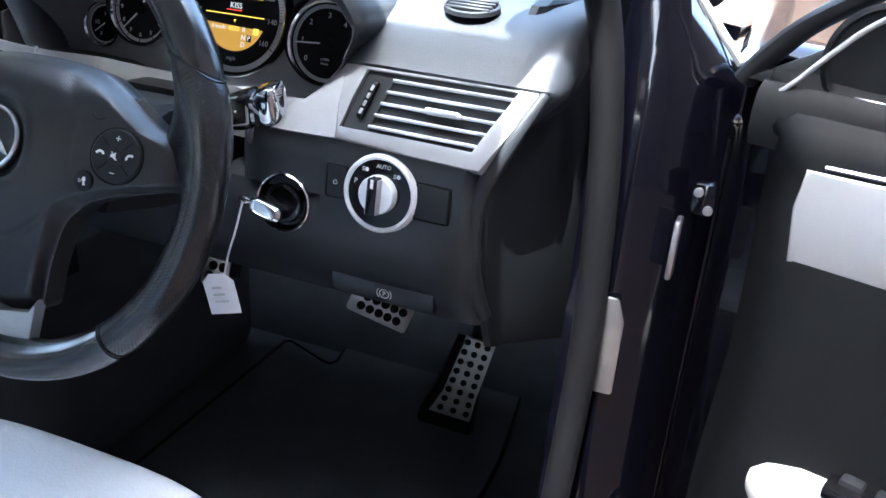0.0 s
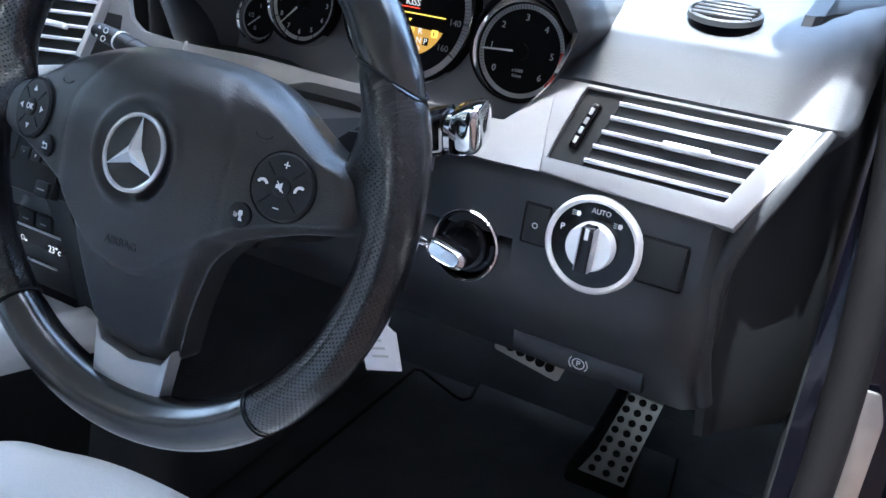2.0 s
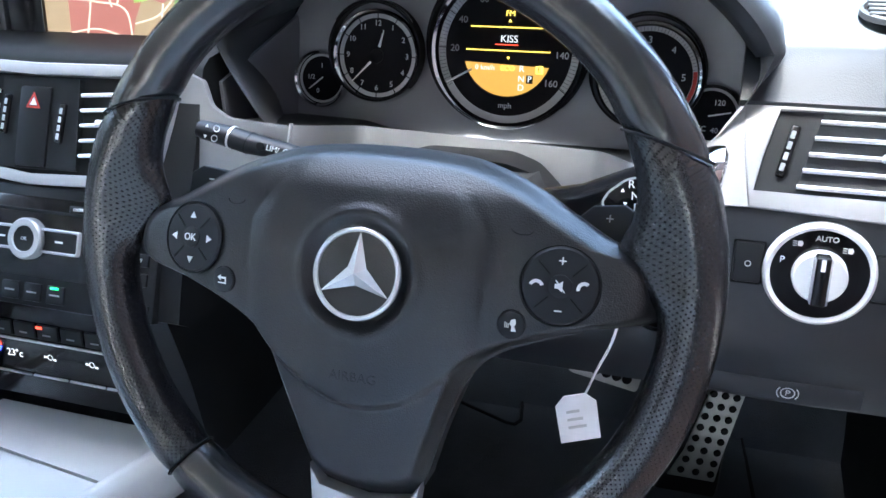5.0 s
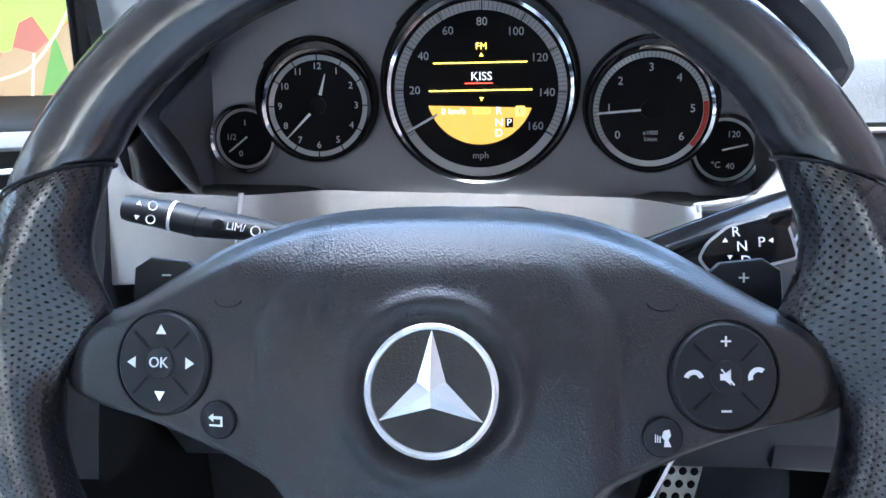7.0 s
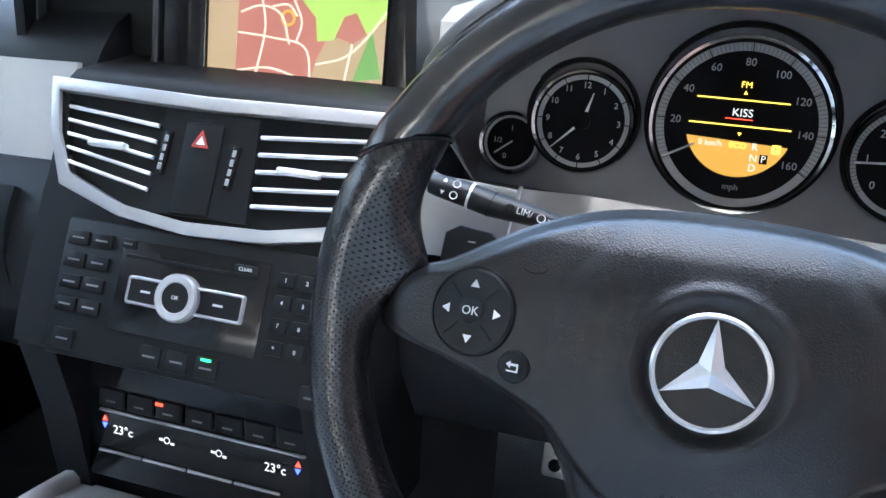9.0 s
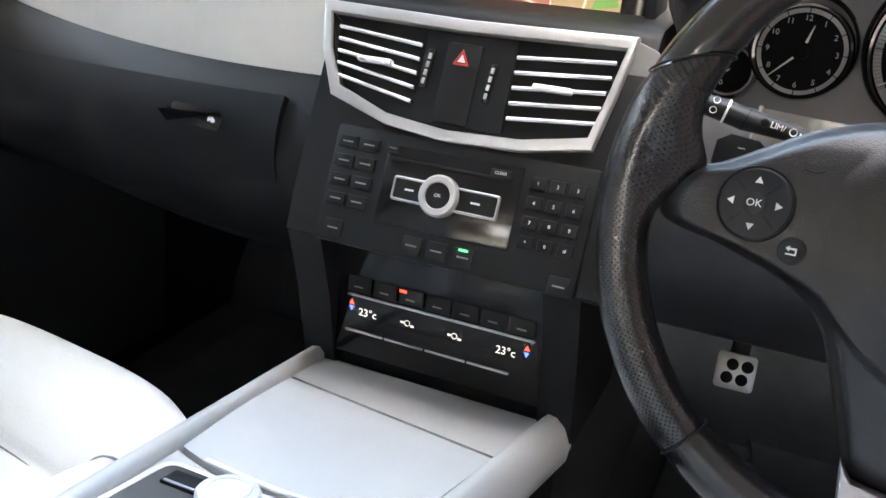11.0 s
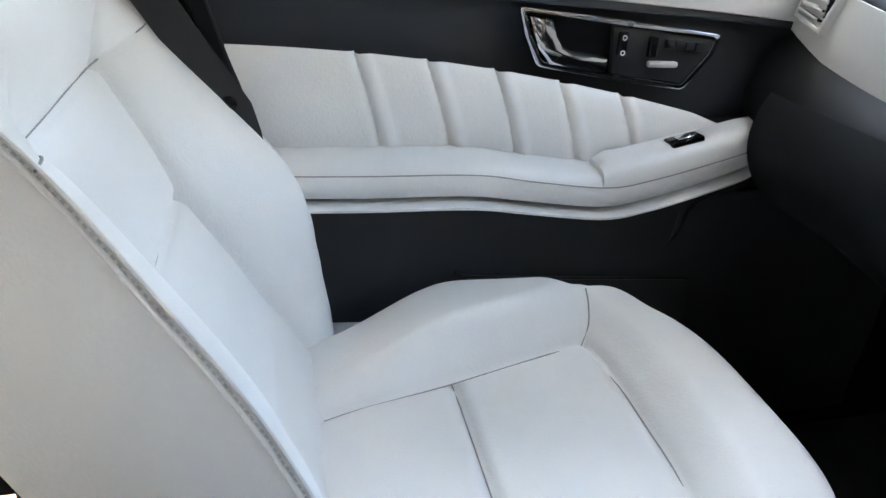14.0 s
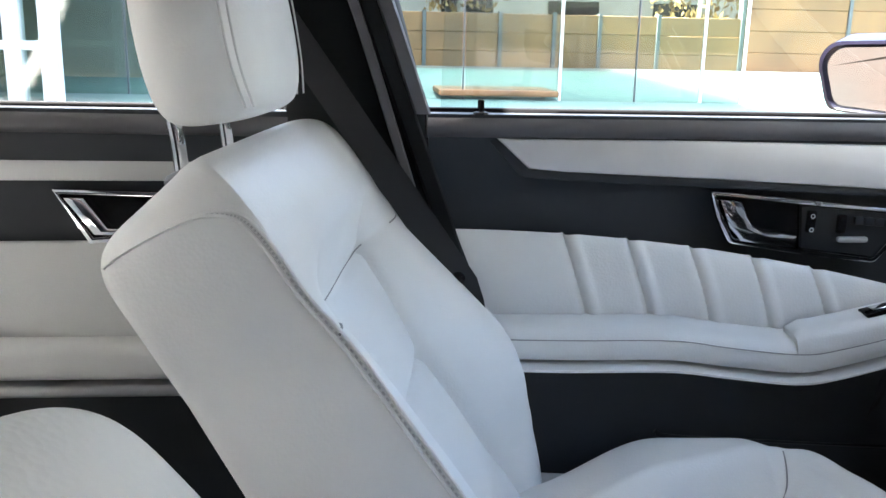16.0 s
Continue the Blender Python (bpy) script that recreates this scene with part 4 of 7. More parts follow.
def ledge(u, v):
    x = -0.205 + 0.355 * u
    e = smoothstep(-0.138, -0.090, x) * (1 - smoothstep(0.095, 0.131, x))
    return (x, 0.183 + 0.050 * e + (0.17 - 0.05 * e) * v, 0.9205 - 0.0085 * u - 0.010 * e - 0.036 * v)


part("band_ledge", bm_grid(ledge, 80, 8, 0.004), M_PLAST, dash, "black floor of the dial well")
CHK = frame_on((0, 0.168, 0.875), (1, 0, 0), (0, 0.26, 0.966))
part("fascia_cheek", bm_poly(round_corners([(-0.250, -0.004), (-0.137, 0.0), (-0.1325, 0.0505), (-0.190, 0.0535), (-0.205, 0.062), (-0.213, 0.082), (-0.236, 0.090)], 0.004), 0.006, 0.0016, CHK @ Matrix.Translation((0, 0, -0.005))), M_BAND, dash, "satin silver cheek of the fascia")
for sx, zt in ((-1, 0.927), (1, 0.9185)):
    part("fascia_bead", bm_tube([(sx * 0.1315, 0.1785, zt), (sx * 0.1335, 0.172, zt - 0.020), (sx * (0.1360 if sx < 0 else 0.1342), 0.163 if sx < 0 else 0.170, zt - (0.048 if sx < 0 else 0.026))], 0.0016, 12, 8), M_SILVER, dash, "raised satin bead at the end of the band")

# ---- right vent with its silver frame ----
VM = frame_on((0.29, 0.2035, 0.925), (1, 0, 0), (0, 0.533, 0.846))


def louvres(vent, m, tl, tr, br, bl, n, tab, knob):
    """Slats between the left and right edges of a four-cornered opening; tl.. in the plane of m."""
    mix = lambda a, b, t: (a[0] + (b[0] - a[0]) * t, a[1] + (b[1] - a[1]) * t)
    cx, cy = (tl[0] + tr[0] + br[0] + bl[0]) / 4, (tl[1] + tr[1] + br[1] + bl[1]) / 4
    grow = lambda p: (cx + (p[0] - cx) * 1.04, cy + (p[1] - cy) * 1.04)
    part("well", bm_poly([grow(p) for p in (bl, br, tr, tl)], 0.002, 0, m @ Matrix.Translation((0, 0, -0.040))), M_DARK, vent, "black well behind the slats", smooth=False)
    for k in range(7):
        a, b = mix(tl, tr, (k + 0.5) / 7), mix(bl, br, (k + 0.5) / 7)
        part("vane", bm_loft([[m @ Vector((p[0] + dx, p[1], z)) for dx, z in ((-0.0006, -0.034), (0.0006, -0.034), (0.0006, -0.014), (-0.0006, -0.014))] for p in (a, b)]), M_DARK, vent, smooth=False)
    for k in range(n):
        t = (k + 0.55) / n
        a, b = mix(tl, bl, t), mix(tr, br, t)
        sl = part("slat", bm_loft([[m @ Vector((p[0], p[1] + dy, z)) for dy, z in ((-0.0012, -0.020), (0.0012, -0.020), (0.0013, -0.0025), (0.0, -0.0015), (-0.0013, -0.0025))] for p in (a, b)]), M_DARK, vent, smooth=False)
        part("edge", bm_loft([[m @ Vector((p[0], p[1] + dy, z)) for dy, z in ((-0.0014, -0.0030), (0.0015, -0.0030), (0.0015, -0.0008), (0.0, 0.0004), (-0.0014, -0.0008))] for p in (a, b)]), M_SLAT, sl, "bright slat edge", smooth=False)
        if k == tab:
            c = mix(a, b, knob)
            part("tab", bm_box((c[0] - 0.0165, c[1] - 0.0026, -0.003), (c[0] + 0.0165, c[1] + 0.0026, 0.005), 0.0018, 3, m), M_SLAT, vent, "silver thumb tab")


def thumbwheel(vent, m, x, y, h, lean=0.0):
    w = part("thumbwheel", bm_box((-0.0032, -h, -0.004), (0.0032, h, 0.0022), 0.0016, 3, m @ Matrix.Translation((x, y, 0)) @ pose(0, 0, 0, 0, 0, lean)), M_PIANO, vent, "ribbed black thumbwheel")
    for k in range(4):
        part("inlay", bm_box((-0.0018, h * (-0.8 + 0.42 * k), 0.0018), (0.0012, h * (-0.8 + 0.42 * k) + h * 0.30, 0.0027), 0.0004, 1, m @ Matrix.Translation((x, y, 0)) @ pose(0, 0, 0, 0, 0, lean)), M_SILVER, w, "silver inlay", smooth=False)


rv = thing("air_vent", (0.29, 0.22, 0.92), "slatted black air vent in a satin silver frame", "air vent", "dashboard air vents")
OUTER = [(-0.092, 0.0355), (0.000, 0.0365), (0.0985, 0.0375), (0.075, -0.012), (0.0590, -0.0445), (0.000, -0.0425), (-0.082, -0.0395), (-0.088, -0.004)]
INNER = [(-0.0680, 0.0290), (0.000, 0.0295), (0.0760, 0.0300), (0.062, 0.000), (0.0485, -0.0290), (0.000, -0.0285), (-0.0800, -0.0280), (-0.0755, -0.002)]
part("frame", bm_frame(OUTER, INNER, 0.012, VM, 0.001), M_SILVER, rv, "satin silver frame")
part("frame_wing", bm_poly([(-0.092, 0.0345), (-0.088, -0.004), (-0.082, -0.0395), (-0.120, -0.0405), (-0.1565, -0.0405), (-0.1575, -0.013), (-0.122, -0.008), (-0.108, 0.008)], -0.010, 0, VM @ Matrix.Translation((0, 0, -0.0008))), M_SILVER, rv, "satin silver wing towards the column")
part("cheek", bm_poly([(-0.0800, -0.0285), (-0.0540, -0.0285), (-0.0400, 0.0290), (-0.0680, 0.0290)], -0.006, 0, VM @ Matrix.Translation((0, 0, -0.003))), M_PLAST, rv, "black cheek with the thumbwheel")
thumbwheel(rv, VM @ Matrix.Translation((0, 0, -0.001)), -0.0605, 0.001, 0.0185, -12)
louvres(rv, VM, (-0.0400, 0.0290), (0.0760, 0.0295), (0.0485, -0.0285), (-0.0540, -0.0280), 5, 2, 0.56)

# ---- light switch, ignition, small panels ----
LM = frame_on((0.2585, 0.1800, 0.849), (1, 0, 0), (0, 0.12, 0.99))
ls = thing("light_switch", (0.2585, 0.175, 0.85), "round black rotary light switch with a silver knob", "light switch")
part("bezel", bm_lathe([(0.0310, 0.001), (0.0315, 0.0050), (0.0340, 0.0060), (0.0360, 0.0040), (0.0370, -0.003)], LM, 72), M_SLAT, ls, "satin silver bezel")
part("face", bm_lathe([(0.0318, -0.002), (0.0318, 0.0034), (0.0, 0.0034)], LM, 60), M_PIANO, ls, "gloss black face")
part("knob", bm_lathe([(0.0178, 0.002), (0.0175, 0.0110), (0.0165, 0.0125), (0.0, 0.0126)], LM, 60), M_SLAT, ls, "satin silver knob")
part("grip", bm_box((-0.0052, -0.0172, 0.008), (0.0052, 0.0172, 0.0215), 0.0022, 3, LM), M_PIANO, ls, "black raised grip")
for sx in (-1, 1):
    part("grip_side", bm_box((sx * 0.0049 - 0.0007, -0.0160, 0.010), (sx * 0.0049 + 0.0009, 0.0160, 0.0208), 0.0006, 2, LM), M_SILVER, ls)
part("pointer", bm_box((-0.0014, 0.008, 0.0205), (0.0014, 0.0160, 0.0219), m=LM), M_WHITE, ls, smooth=False)
lettering("AUTO", 0.0052, LM @ Matrix.Translation((0.002, 0.0250, 0.0036)), M_WHITE, ls)
lettering("P", 0.0066, LM @ Matrix.Translation((-0.0245, 0.008, 0.0036)), M_WHITE, ls)
for a, b in ((-0.014, 0.0205), (0.0175, 0.0185)):
    mark([(-0.002, -0.0016), (0.0006, -0.0020), (0.0016, 0.0), (0.0006, 0.0020), (-0.002, 0.0016)], LM @ Matrix.Translation((a, b, 0.0035)), ls)
    for k in range(3):
        part("symbol", bm_box((-0.0052, -0.0018 + 0.0015 * k, 0.0), (-0.0026, -0.0013 + 0.0015 * k, 0.0002), m=LM @ Matrix.Translation((a, b, 0.0035))), M_WHITE, ls, smooth=False)
for (x0, x1, y0, y1), nm in (((-0.0555, -0.0365, -0.012, 0.017), "fog_switch"), ((0.0345, 0.0660, -0.016, 0.016), "blanking_plate")):
    sw = part(nm, bm_box((x0, y0, -0.004), (x1, y1, 0.0018), 0.0016, 2, LM), M_PLAST, ls, "flat black switch plate")
    part("groove", bm_frame(round_corners([(x0 - 0.0015, y0 - 0.0015), (x1 + 0.0015, y0 - 0.0015), (x1 + 0.0015, y1 + 0.0015), (x0 - 0.0015, y1 + 0.0015)], 0.002), round_corners([(x0, y0), (x1, y0), (x1, y1), (x0, y1)], 0.0015), 0.002, LM @ Matrix.Translation((0, 0, 0.0008))), M_DARK, sw)
part("symbol", bm_lathe([(0.0016, 0), (0.0022, 0.0002), (0.0022, 0)], LM @ Matrix.Translation((-0.046, 0.002, 0.0020)), 16), M_WHITE, ls)

IM = frame_on((0.1575, 0.1790, 0.819), (1, 0, 0), (0, 0.15, 0.99))
ig = thing("ignition_lock", (0.1585, 0.18, 0.82), "round black ignition lock with a chrome ring", "ignition")
part("ring", bm_lathe([(0.0262, 0.0), (0.0266, 0.0035), (0.0277, 0.0042), (0.0288, 0.0030), (0.0290, -0.012)], IM, 60), M_CHROME, ig, "chrome ring")
part("socket", bm_lathe([(0.0258, 0.001), (0.0225, -0.004), (0.0200, -0.004), (0.0185, 0.003), (0.0150, 0.004), (0.0140, -0.002), (0.0, -0.002)], IM, 48), M_PIANO, ig, "black stepped socket")
key = thing("car_key", (0.1585, 0.15, 0.82), "black and chrome car key in the ignition", "key")
FOB = IM @ Matrix.Translation((0.0, -0.001, 0.018)) @ pose(0, 0, 0, 0, 0, -14)
fob = lambda k, z: [FOB @ Vector((0.0175 * k * math.copysign(abs(math.cos(t)) ** 0.6, math.cos(t)), 0.0080 * k * math.copysign(abs(math.sin(t)) ** 0.8, math.sin(t)), z)) for t in (2 * math.pi * q / 28 for q in range(28))]
part("body", bm_loft([fob(k, z) for k, z in ((0.50, -0.026), (0.62, -0.018), (0.90, -0.010), (1.0, 0.0), (0.98, 0.008), (0.90, 0.012))]), M_PIANO, key, "gloss black key body")
part("end", bm_loft([fob(k, z) for k, z in ((0.92, 0.0118), (1.0, 0.0130), (1.0, 0.0165), (0.80, 0.0190), (0.76, 0.0180), (0.70, 0.0178))]), M_CHROME, key, "chrome key end")
part("key_ring", bm_tube([FOB @ Vector((-0.021 + 0.006 * math.cos(t), 0.0, 0.016 + 0.006 * math.sin(t))) for t in (2 * math.pi * q / 20 for q in range(21))], 0.0012, 0, 8), M_CHROME, key, "small bright ring")
ring_at = FOB @ Vector((-0.0235, -0.003, 0.017))
tag = thing("key_tag", (ring_at.x - 0.02, ring_at.y, ring_at.z - 0.12), "white paper tag hanging from the key on a string", "tag")
part("string", bm_tube([ring_at, ring_at + Vector((-0.006, -0.004, -0.03)), ring_at + Vector((-0.016, -0.002, -0.057)), ring_at + Vector((-0.024, 0.002, -0.082))], 0.0011, 16, 6), M_TAG, tag, "white looped string")
TM = frame_on(ring_at + Vector((-0.029, 0.003, -0.104)), (0.93, 0.30, 0.16), (0.22, -0.05, 0.97))
part("card", bm_poly([(-0.0155, -0.024), (0.0155, -0.024), (0.0155, 0.014), (0.008, 0.023), (-0.008, 0.023), (-0.0155, 0.014)], 0.0012, 0.0003, TM), M_TAG, tag, "white card with faint marks")
for k in range(3):
    part("writing", bm_box((-0.008, -0.010 + 0.008 * k, 0.0012), (0.006 - 0.002 * k, -0.0075 + 0.008 * k, 0.0015), m=TM), M_GREYD, tag, smooth=False)
PBM = frame_on((0.2545, 0.2075, 0.7345), (1, 0, 0), (0, -0.18, 0.98))
pb = thing("parking_brake_release", (0.2545, 0.21, 0.735), "black parking brake release with a white symbol", "brake release")
part("handle", bm_loft([[PBM @ Vector((x, 0.0125 - 0.027 * k + 0.002 * (x / 0.05) ** 2, z)) for k, z in ((0.0, -0.012), (0.0, -0.0035), (0.25, 0.0004), (0.8, 0.0008), (0.96, -0.001), (1.0, -0.006), (1.0, -0.02))] for x in (-0.058, -0.05, -0.02, 0.02, 0.044, 0.052)]), M_DASH, pb, angle=60)
part("symbol", bm_lathe([(0.0045, 0), (0.0055, 0.0003), (0.0055, 0)], PBM @ Matrix.Translation((0, 0, 0.0016)), 24), M_WHITE, pb)
lettering("P", 0.0078, PBM @ Matrix.Translation((0, 0, 0.0018)), M_WHITE, pb)
for sx in (-1, 1):
    part("symbol", bm_tube([PBM @ Vector((sx * 0.0078 * math.cos(radians(a)), 0.0078 * math.sin(radians(a)), 0.0018)) for a in range(-40, 41, 16)], 0.0005, sides=5), M_WHITE, pb)

# ---- centre stack ----
M_DIM = material("dim_grey_print", (0.16, 0.16, 0.165), 0.6)
SM0 = frame_on((-0.367, 0.1288, 0.827), (1, 0, 0), (0, 0.41, 0.912))
cv = thing("air_vent", (-0.37, 0.18, 0.92), "pair of slatted black air vents in one silver frame", "air vent", "dashboard air vents")
OUTER = [(-0.146, 0.149), (-0.005, 0.146), (0.137, 0.149), (0.130, 0.105), (0.120, 0.056), (0.062, 0.0455), (-0.004, 0.0425), (-0.062, 0.0485), (-0.119, 0.066), (-0.137, 0.105)]
INNER = [(-0.136, 0.1385), (-0.005, 0.1355), (0.130, 0.139), (0.124, 0.105), (0.115, 0.0655), (0.062, 0.0550), (-0.004, 0.0520), (-0.062, 0.0580), (-0.112, 0.0755), (-0.128, 0.106)]
part("frame", bm_frame(OUTER, INNER, 0.016, SM0 @ Matrix.Translation((0, 0, 0.004)), 0.001), M_SILVER, cv, "satin silver frame")
for nm, pts in (("surround", [(-0.039, 0.0555), (0.043, 0.0575), (0.039, 0.134), (-0.040, 0.134)]), ("cheek", [(-0.128, 0.106), (-0.112, 0.0755), (-0.118, 0.082), (-0.127, 0.132), (-0.136, 0.1385)])):
    part(nm, bm_poly(pts, -0.006, 0, SM0 @ Matrix.Translation((0, 0, 0.001))), M_TRIM, cv, "black centre piece between the vents")
louvres(cv, SM0 @ Matrix.Translation((0, 0, 0.002)), (-0.127, 0.133), (-0.044, 0.127), (-0.043, 0.066), (-0.118, 0.080), 5, 2, 0.5)
louvres(cv, SM0 @ Matrix.Translation((0, 0, 0.002)), (0.042, 0.128), (0.124, 0.134), (0.117, 0.072), (0.045, 0.065), 5, 2, 0.45)
thumbwheel(cv, SM0 @ Matrix.Translation((0, 0, 0.002)), -0.033, 0.101, 0.017, -4)
thumbwheel(cv, SM0 @ Matrix.Translation((0, 0, 0.002)), 0.025, 0.096, 0.017, -4)
hz = part("hazard_button", bm_box((-0.0195, 0.058, -0.001), (0.0125, 0.126, 0.0032), 0.002, 2, SM0), M_TRIM, cv, "black hazard button with a red triangle")
tri = lambda s: [(-0.0072 * s, -0.0062 * s), (0.0072 * s, -0.0062 * s), (0, 0.0070 * s)]
part("warning_triangle", bm_frame(tri(1.0), tri(0.72), 0.0006, SM0 @ Matrix.Translation((-0.004, 0.1135, 0.0040))), M_RED, hz, "red triangle outline", smooth=False)
part("warning_triangle", bm_poly(tri(0.52), 0.0004, 0, SM0 @ Matrix.Translation((-0.004, 0.1130, 0.0034))), M_WHITE, hz, smooth=False)

HM = SM0 @ Matrix.Translation((0.005, -0.003, 0))
hu = thing("head_unit", (-0.367, 0.12, 0.82), "black radio unit with buttons and a silver rotary knob", "car radio")
part("fascia", bm_box((-0.110, -0.0575, -0.010), (0.127, 0.046, 0.0012), 0.003, 2, HM), M_TRIM, hu)
part("screen_glass", bm_box((-0.056, -0.032, 0.0), (0.066, 0.036, 0.0022), 0.001, 2, HM), M_PIANO, hu, "gloss black centre panel")
part("disc_slot", bm_box((-0.052, 0.0225, 0.0015), (0.058, 0.0255, 0.0028), 0.0006, 1, HM), M_DARK, hu)


def keycap(x0, y0, w, h, parent, txt="", size=0.0042, mat=M_WHITE):
    b = part("button", bm_box((x0 - w / 2, y0 - h / 2, 0.0), (x0 + w / 2, y0 + h / 2, 0.0034), 0.0012, 2, HM), M_TRIM, parent)
    if txt:
        lettering(txt, size, HM @ Matrix.Translation((x0, y0, 0.0036)), mat, b)
    else:
        part("symbol", bm_box((x0 - w * 0.28, y0 - 0.0007, 0.0034), (x0 + w * 0.28, y0 + 0.0007, 0.0037), m=HM), M_DIM, b, smooth=False)
    return b


for r in range(4):
    for c in range(2):
        keycap(-0.096 + 0.021 * c, 0.031 - 0.0168 * r, 0.0185, 0.0110, hu)
keycap(-0.052, 0.0325, 0.013, 0.0075, hu)
for r, row in enumerate(("123", "456", "789", "*0#")):
    for c, t in enumerate(row):
        keycap(0.0795 + 0.0165 * c, 0.026 - 0.0160 * r, 0.0135, 0.0105, hu, t)
keycap(0.047, 0.0285, 0.019, 0.0065, hu, "CLEAR", 0.0036)
for x0, t in ((-0.096, ""), (-0.020, ""), (0.003, ""), (0.027, ""), (0.110, "")):
    keycap(x0 + 0.004, -0.045 if x0 < 0.05 else -0.050, 0.018, 0.0155, hu, t)
part("green_lamp", bm_box((0.0265, -0.0400, 0.0034), (0.0345, -0.0382, 0.0040), m=HM), M_LGREEN, hu, "lit green lamp", smooth=False)
for sx in (-1, 1):
    x0, x1 = (-0.044, -0.012) if sx < 0 else (0.012, 0.052)
    wing = part("side_key", bm_frame(round_corners([(x0, -0.0105), (x1, -0.0105), (x1, 0.0105), (x0, 0.0105)], 0.003), round_corners([(x0 + 0.0018, -0.0082), (x1 - 0.0018, -0.0082), (x1 - 0.0018, 0.0082), (x0 + 0.0018, 0.0082)], 0.002), 0.004, HM @ Matrix.Translation((0, 0, 0.0062)), 0.0004), M_SILVER, hu, "silver-framed black key")
    part("key_face", bm_box((x0 + 0.0015, -0.0084, 0.001), (x1 - 0.0015, 0.0084, 0.0052), 0.0008, 1, HM), M_TRIM, wing)
    part("symbol", bm_box(((x0 + x1) / 2 - 0.004, -0.0008, 0.0052), ((x0 + x1) / 2 + 0.004, 0.0008, 0.0055), m=HM), M_WHITE, wing, smooth=False)
kn = part("rotary_knob", bm_lathe([(0.0172, 0.002), (0.0172, 0.0090), (0.0160, 0.0108), (0.0115, 0.0112), (0.0105, 0.0090)], HM, 60), M_SILVER, hu, "knurled silver knob")
part("knob_face", bm_lathe([(0.0110, 0.0080), (0.0110, 0.0098), (0.0, 0.0100)], HM, 40), M_TRIM, kn)
lettering("OK", 0.0042, HM @ Matrix.Translation((0, 0, 0.0102)), M_NUM, kn)
bm = bmesh.new()
for k in range(60):
    bmesh.ops.create_cube(bm, size=1, matrix=HM @ pose(0, 0, 0, 0, 0, 6 * k) @ Matrix.Translation((0.0174, 0, 0.0055)) @ Matrix.Diagonal((0.0006, 0.0008, 0.0070, 1)))
tagged(part("knurling", bm, M_SILVER, kn, smooth=False), kind="stuff")

clim = thing("climate_panel", (-0.367, 0.16, 0.69), "black climate panel with lit symbols and silver strips", "climate control")
KM = frame_on((-0.3685, 0.150, 0.690), (1, 0, 0), (0, 0.12, 0.99))
part("fascia", bm_box((-0.106, -0.050, -0.02), (0.106, 0.075, 0.0), 0.003, 2, KM), M_PIANO, clim)
for y, h in ((0.0112, 0.0011), (-0.0245, 0.0011)):
    for k in range(4 if y < 0 else 1):
        x0, x1 = (-0.094, 0.094) if y > 0 else (-0.094 + 0.0425 * k, -0.0535 + 0.0425 * k)
        part("strip", bm_box((x0, y - h, 0.0), (x1, y + h, 0.0028), 0.0006, 1, KM), M_SILVER, clim, "satin silver strip")
for k in range(7):
    b = part("button", bm_box((-0.094 + 0.0272 * k, 0.0145, 0.0), (-0.070 + 0.0272 * k, 0.0300, 0.0030), 0.001, 2, KM), M_TRIM, clim)
    part("symbol", bm_box((-0.087 + 0.0272 * k, 0.0195, 0.003), (-0.078 + 0.0272 * k, 0.0210, 0.0033), m=KM), M_DIM, b, smooth=False)
part("red_lamp", bm_box((-0.0395, 0.0262, 0.003), (-0.0325, 0.0285, 0.0037), m=KM), M_LRED, clim, "lit red lamp", smooth=False)
for x0 in (-0.072, 0.068):
    lettering("23\u00b0c", 0.0105, KM @ Matrix.Translation((x0, -0.005, 0.0004)), M_WHITET, clim)
for x0 in (-0.0895, 0.0875):
    part("warm_mark", bm_poly([(-0.0026, 0), (0.0026, 0), (0, 0.005)], 0.0004, 0, KM @ Matrix.Translation((x0, 0.0012, 0.0003))), M_LRED, clim, smooth=False)
    part("cool_mark", bm_poly([(-0.0026, 0), (0, -0.005), (0.0026, 0)], 0.0004, 0, KM @ Matrix.Translation((x0, -0.0004, 0.0003))), M_LBLUE, clim, smooth=False)
for x0 in (-0.030, 0.018):
    part("fan_mark", bm_lathe([(0.0022, 0), (0.0030, 0.0003), (0.0030, 0)], KM @ Matrix.Translation((x0, -0.0035, 0.0003)), 14), M_WHITET, clim)
    part("fan_mark", bm_box((x0 - 0.007, -0.0045, 0.0003), (x0 - 0.0035, -0.0025, 0.0006), m=KM), M_WHITET, clim, smooth=False)
    part("fan_mark", bm_box((x0 + 0.0035, -0.0065, 0.0003), (x0 + 0.007, -0.0045, 0.0006), m=KM), M_WHITET, clim, smooth=False)
for x0, x1 in ((-0.508, -0.474), (-0.264, -0.232)):
    part("stack_leg", bm_loft([[(x0, y - 0.0 + d, z), (x1, y - 0.0 + d, z), (x1, 0.30, z), (x0, 0.30, z)] for y, z, d in ((0.118, 0.768, 0.0), (0.135, 0.70, 0.0), (0.150, 0.60, 0.0))]), M_TRIM, dash)
part("stack_recess", bm_box((-0.48, 0.162, 0.60), (-0.255, 0.32, 0.77)), M_DARK, dash)

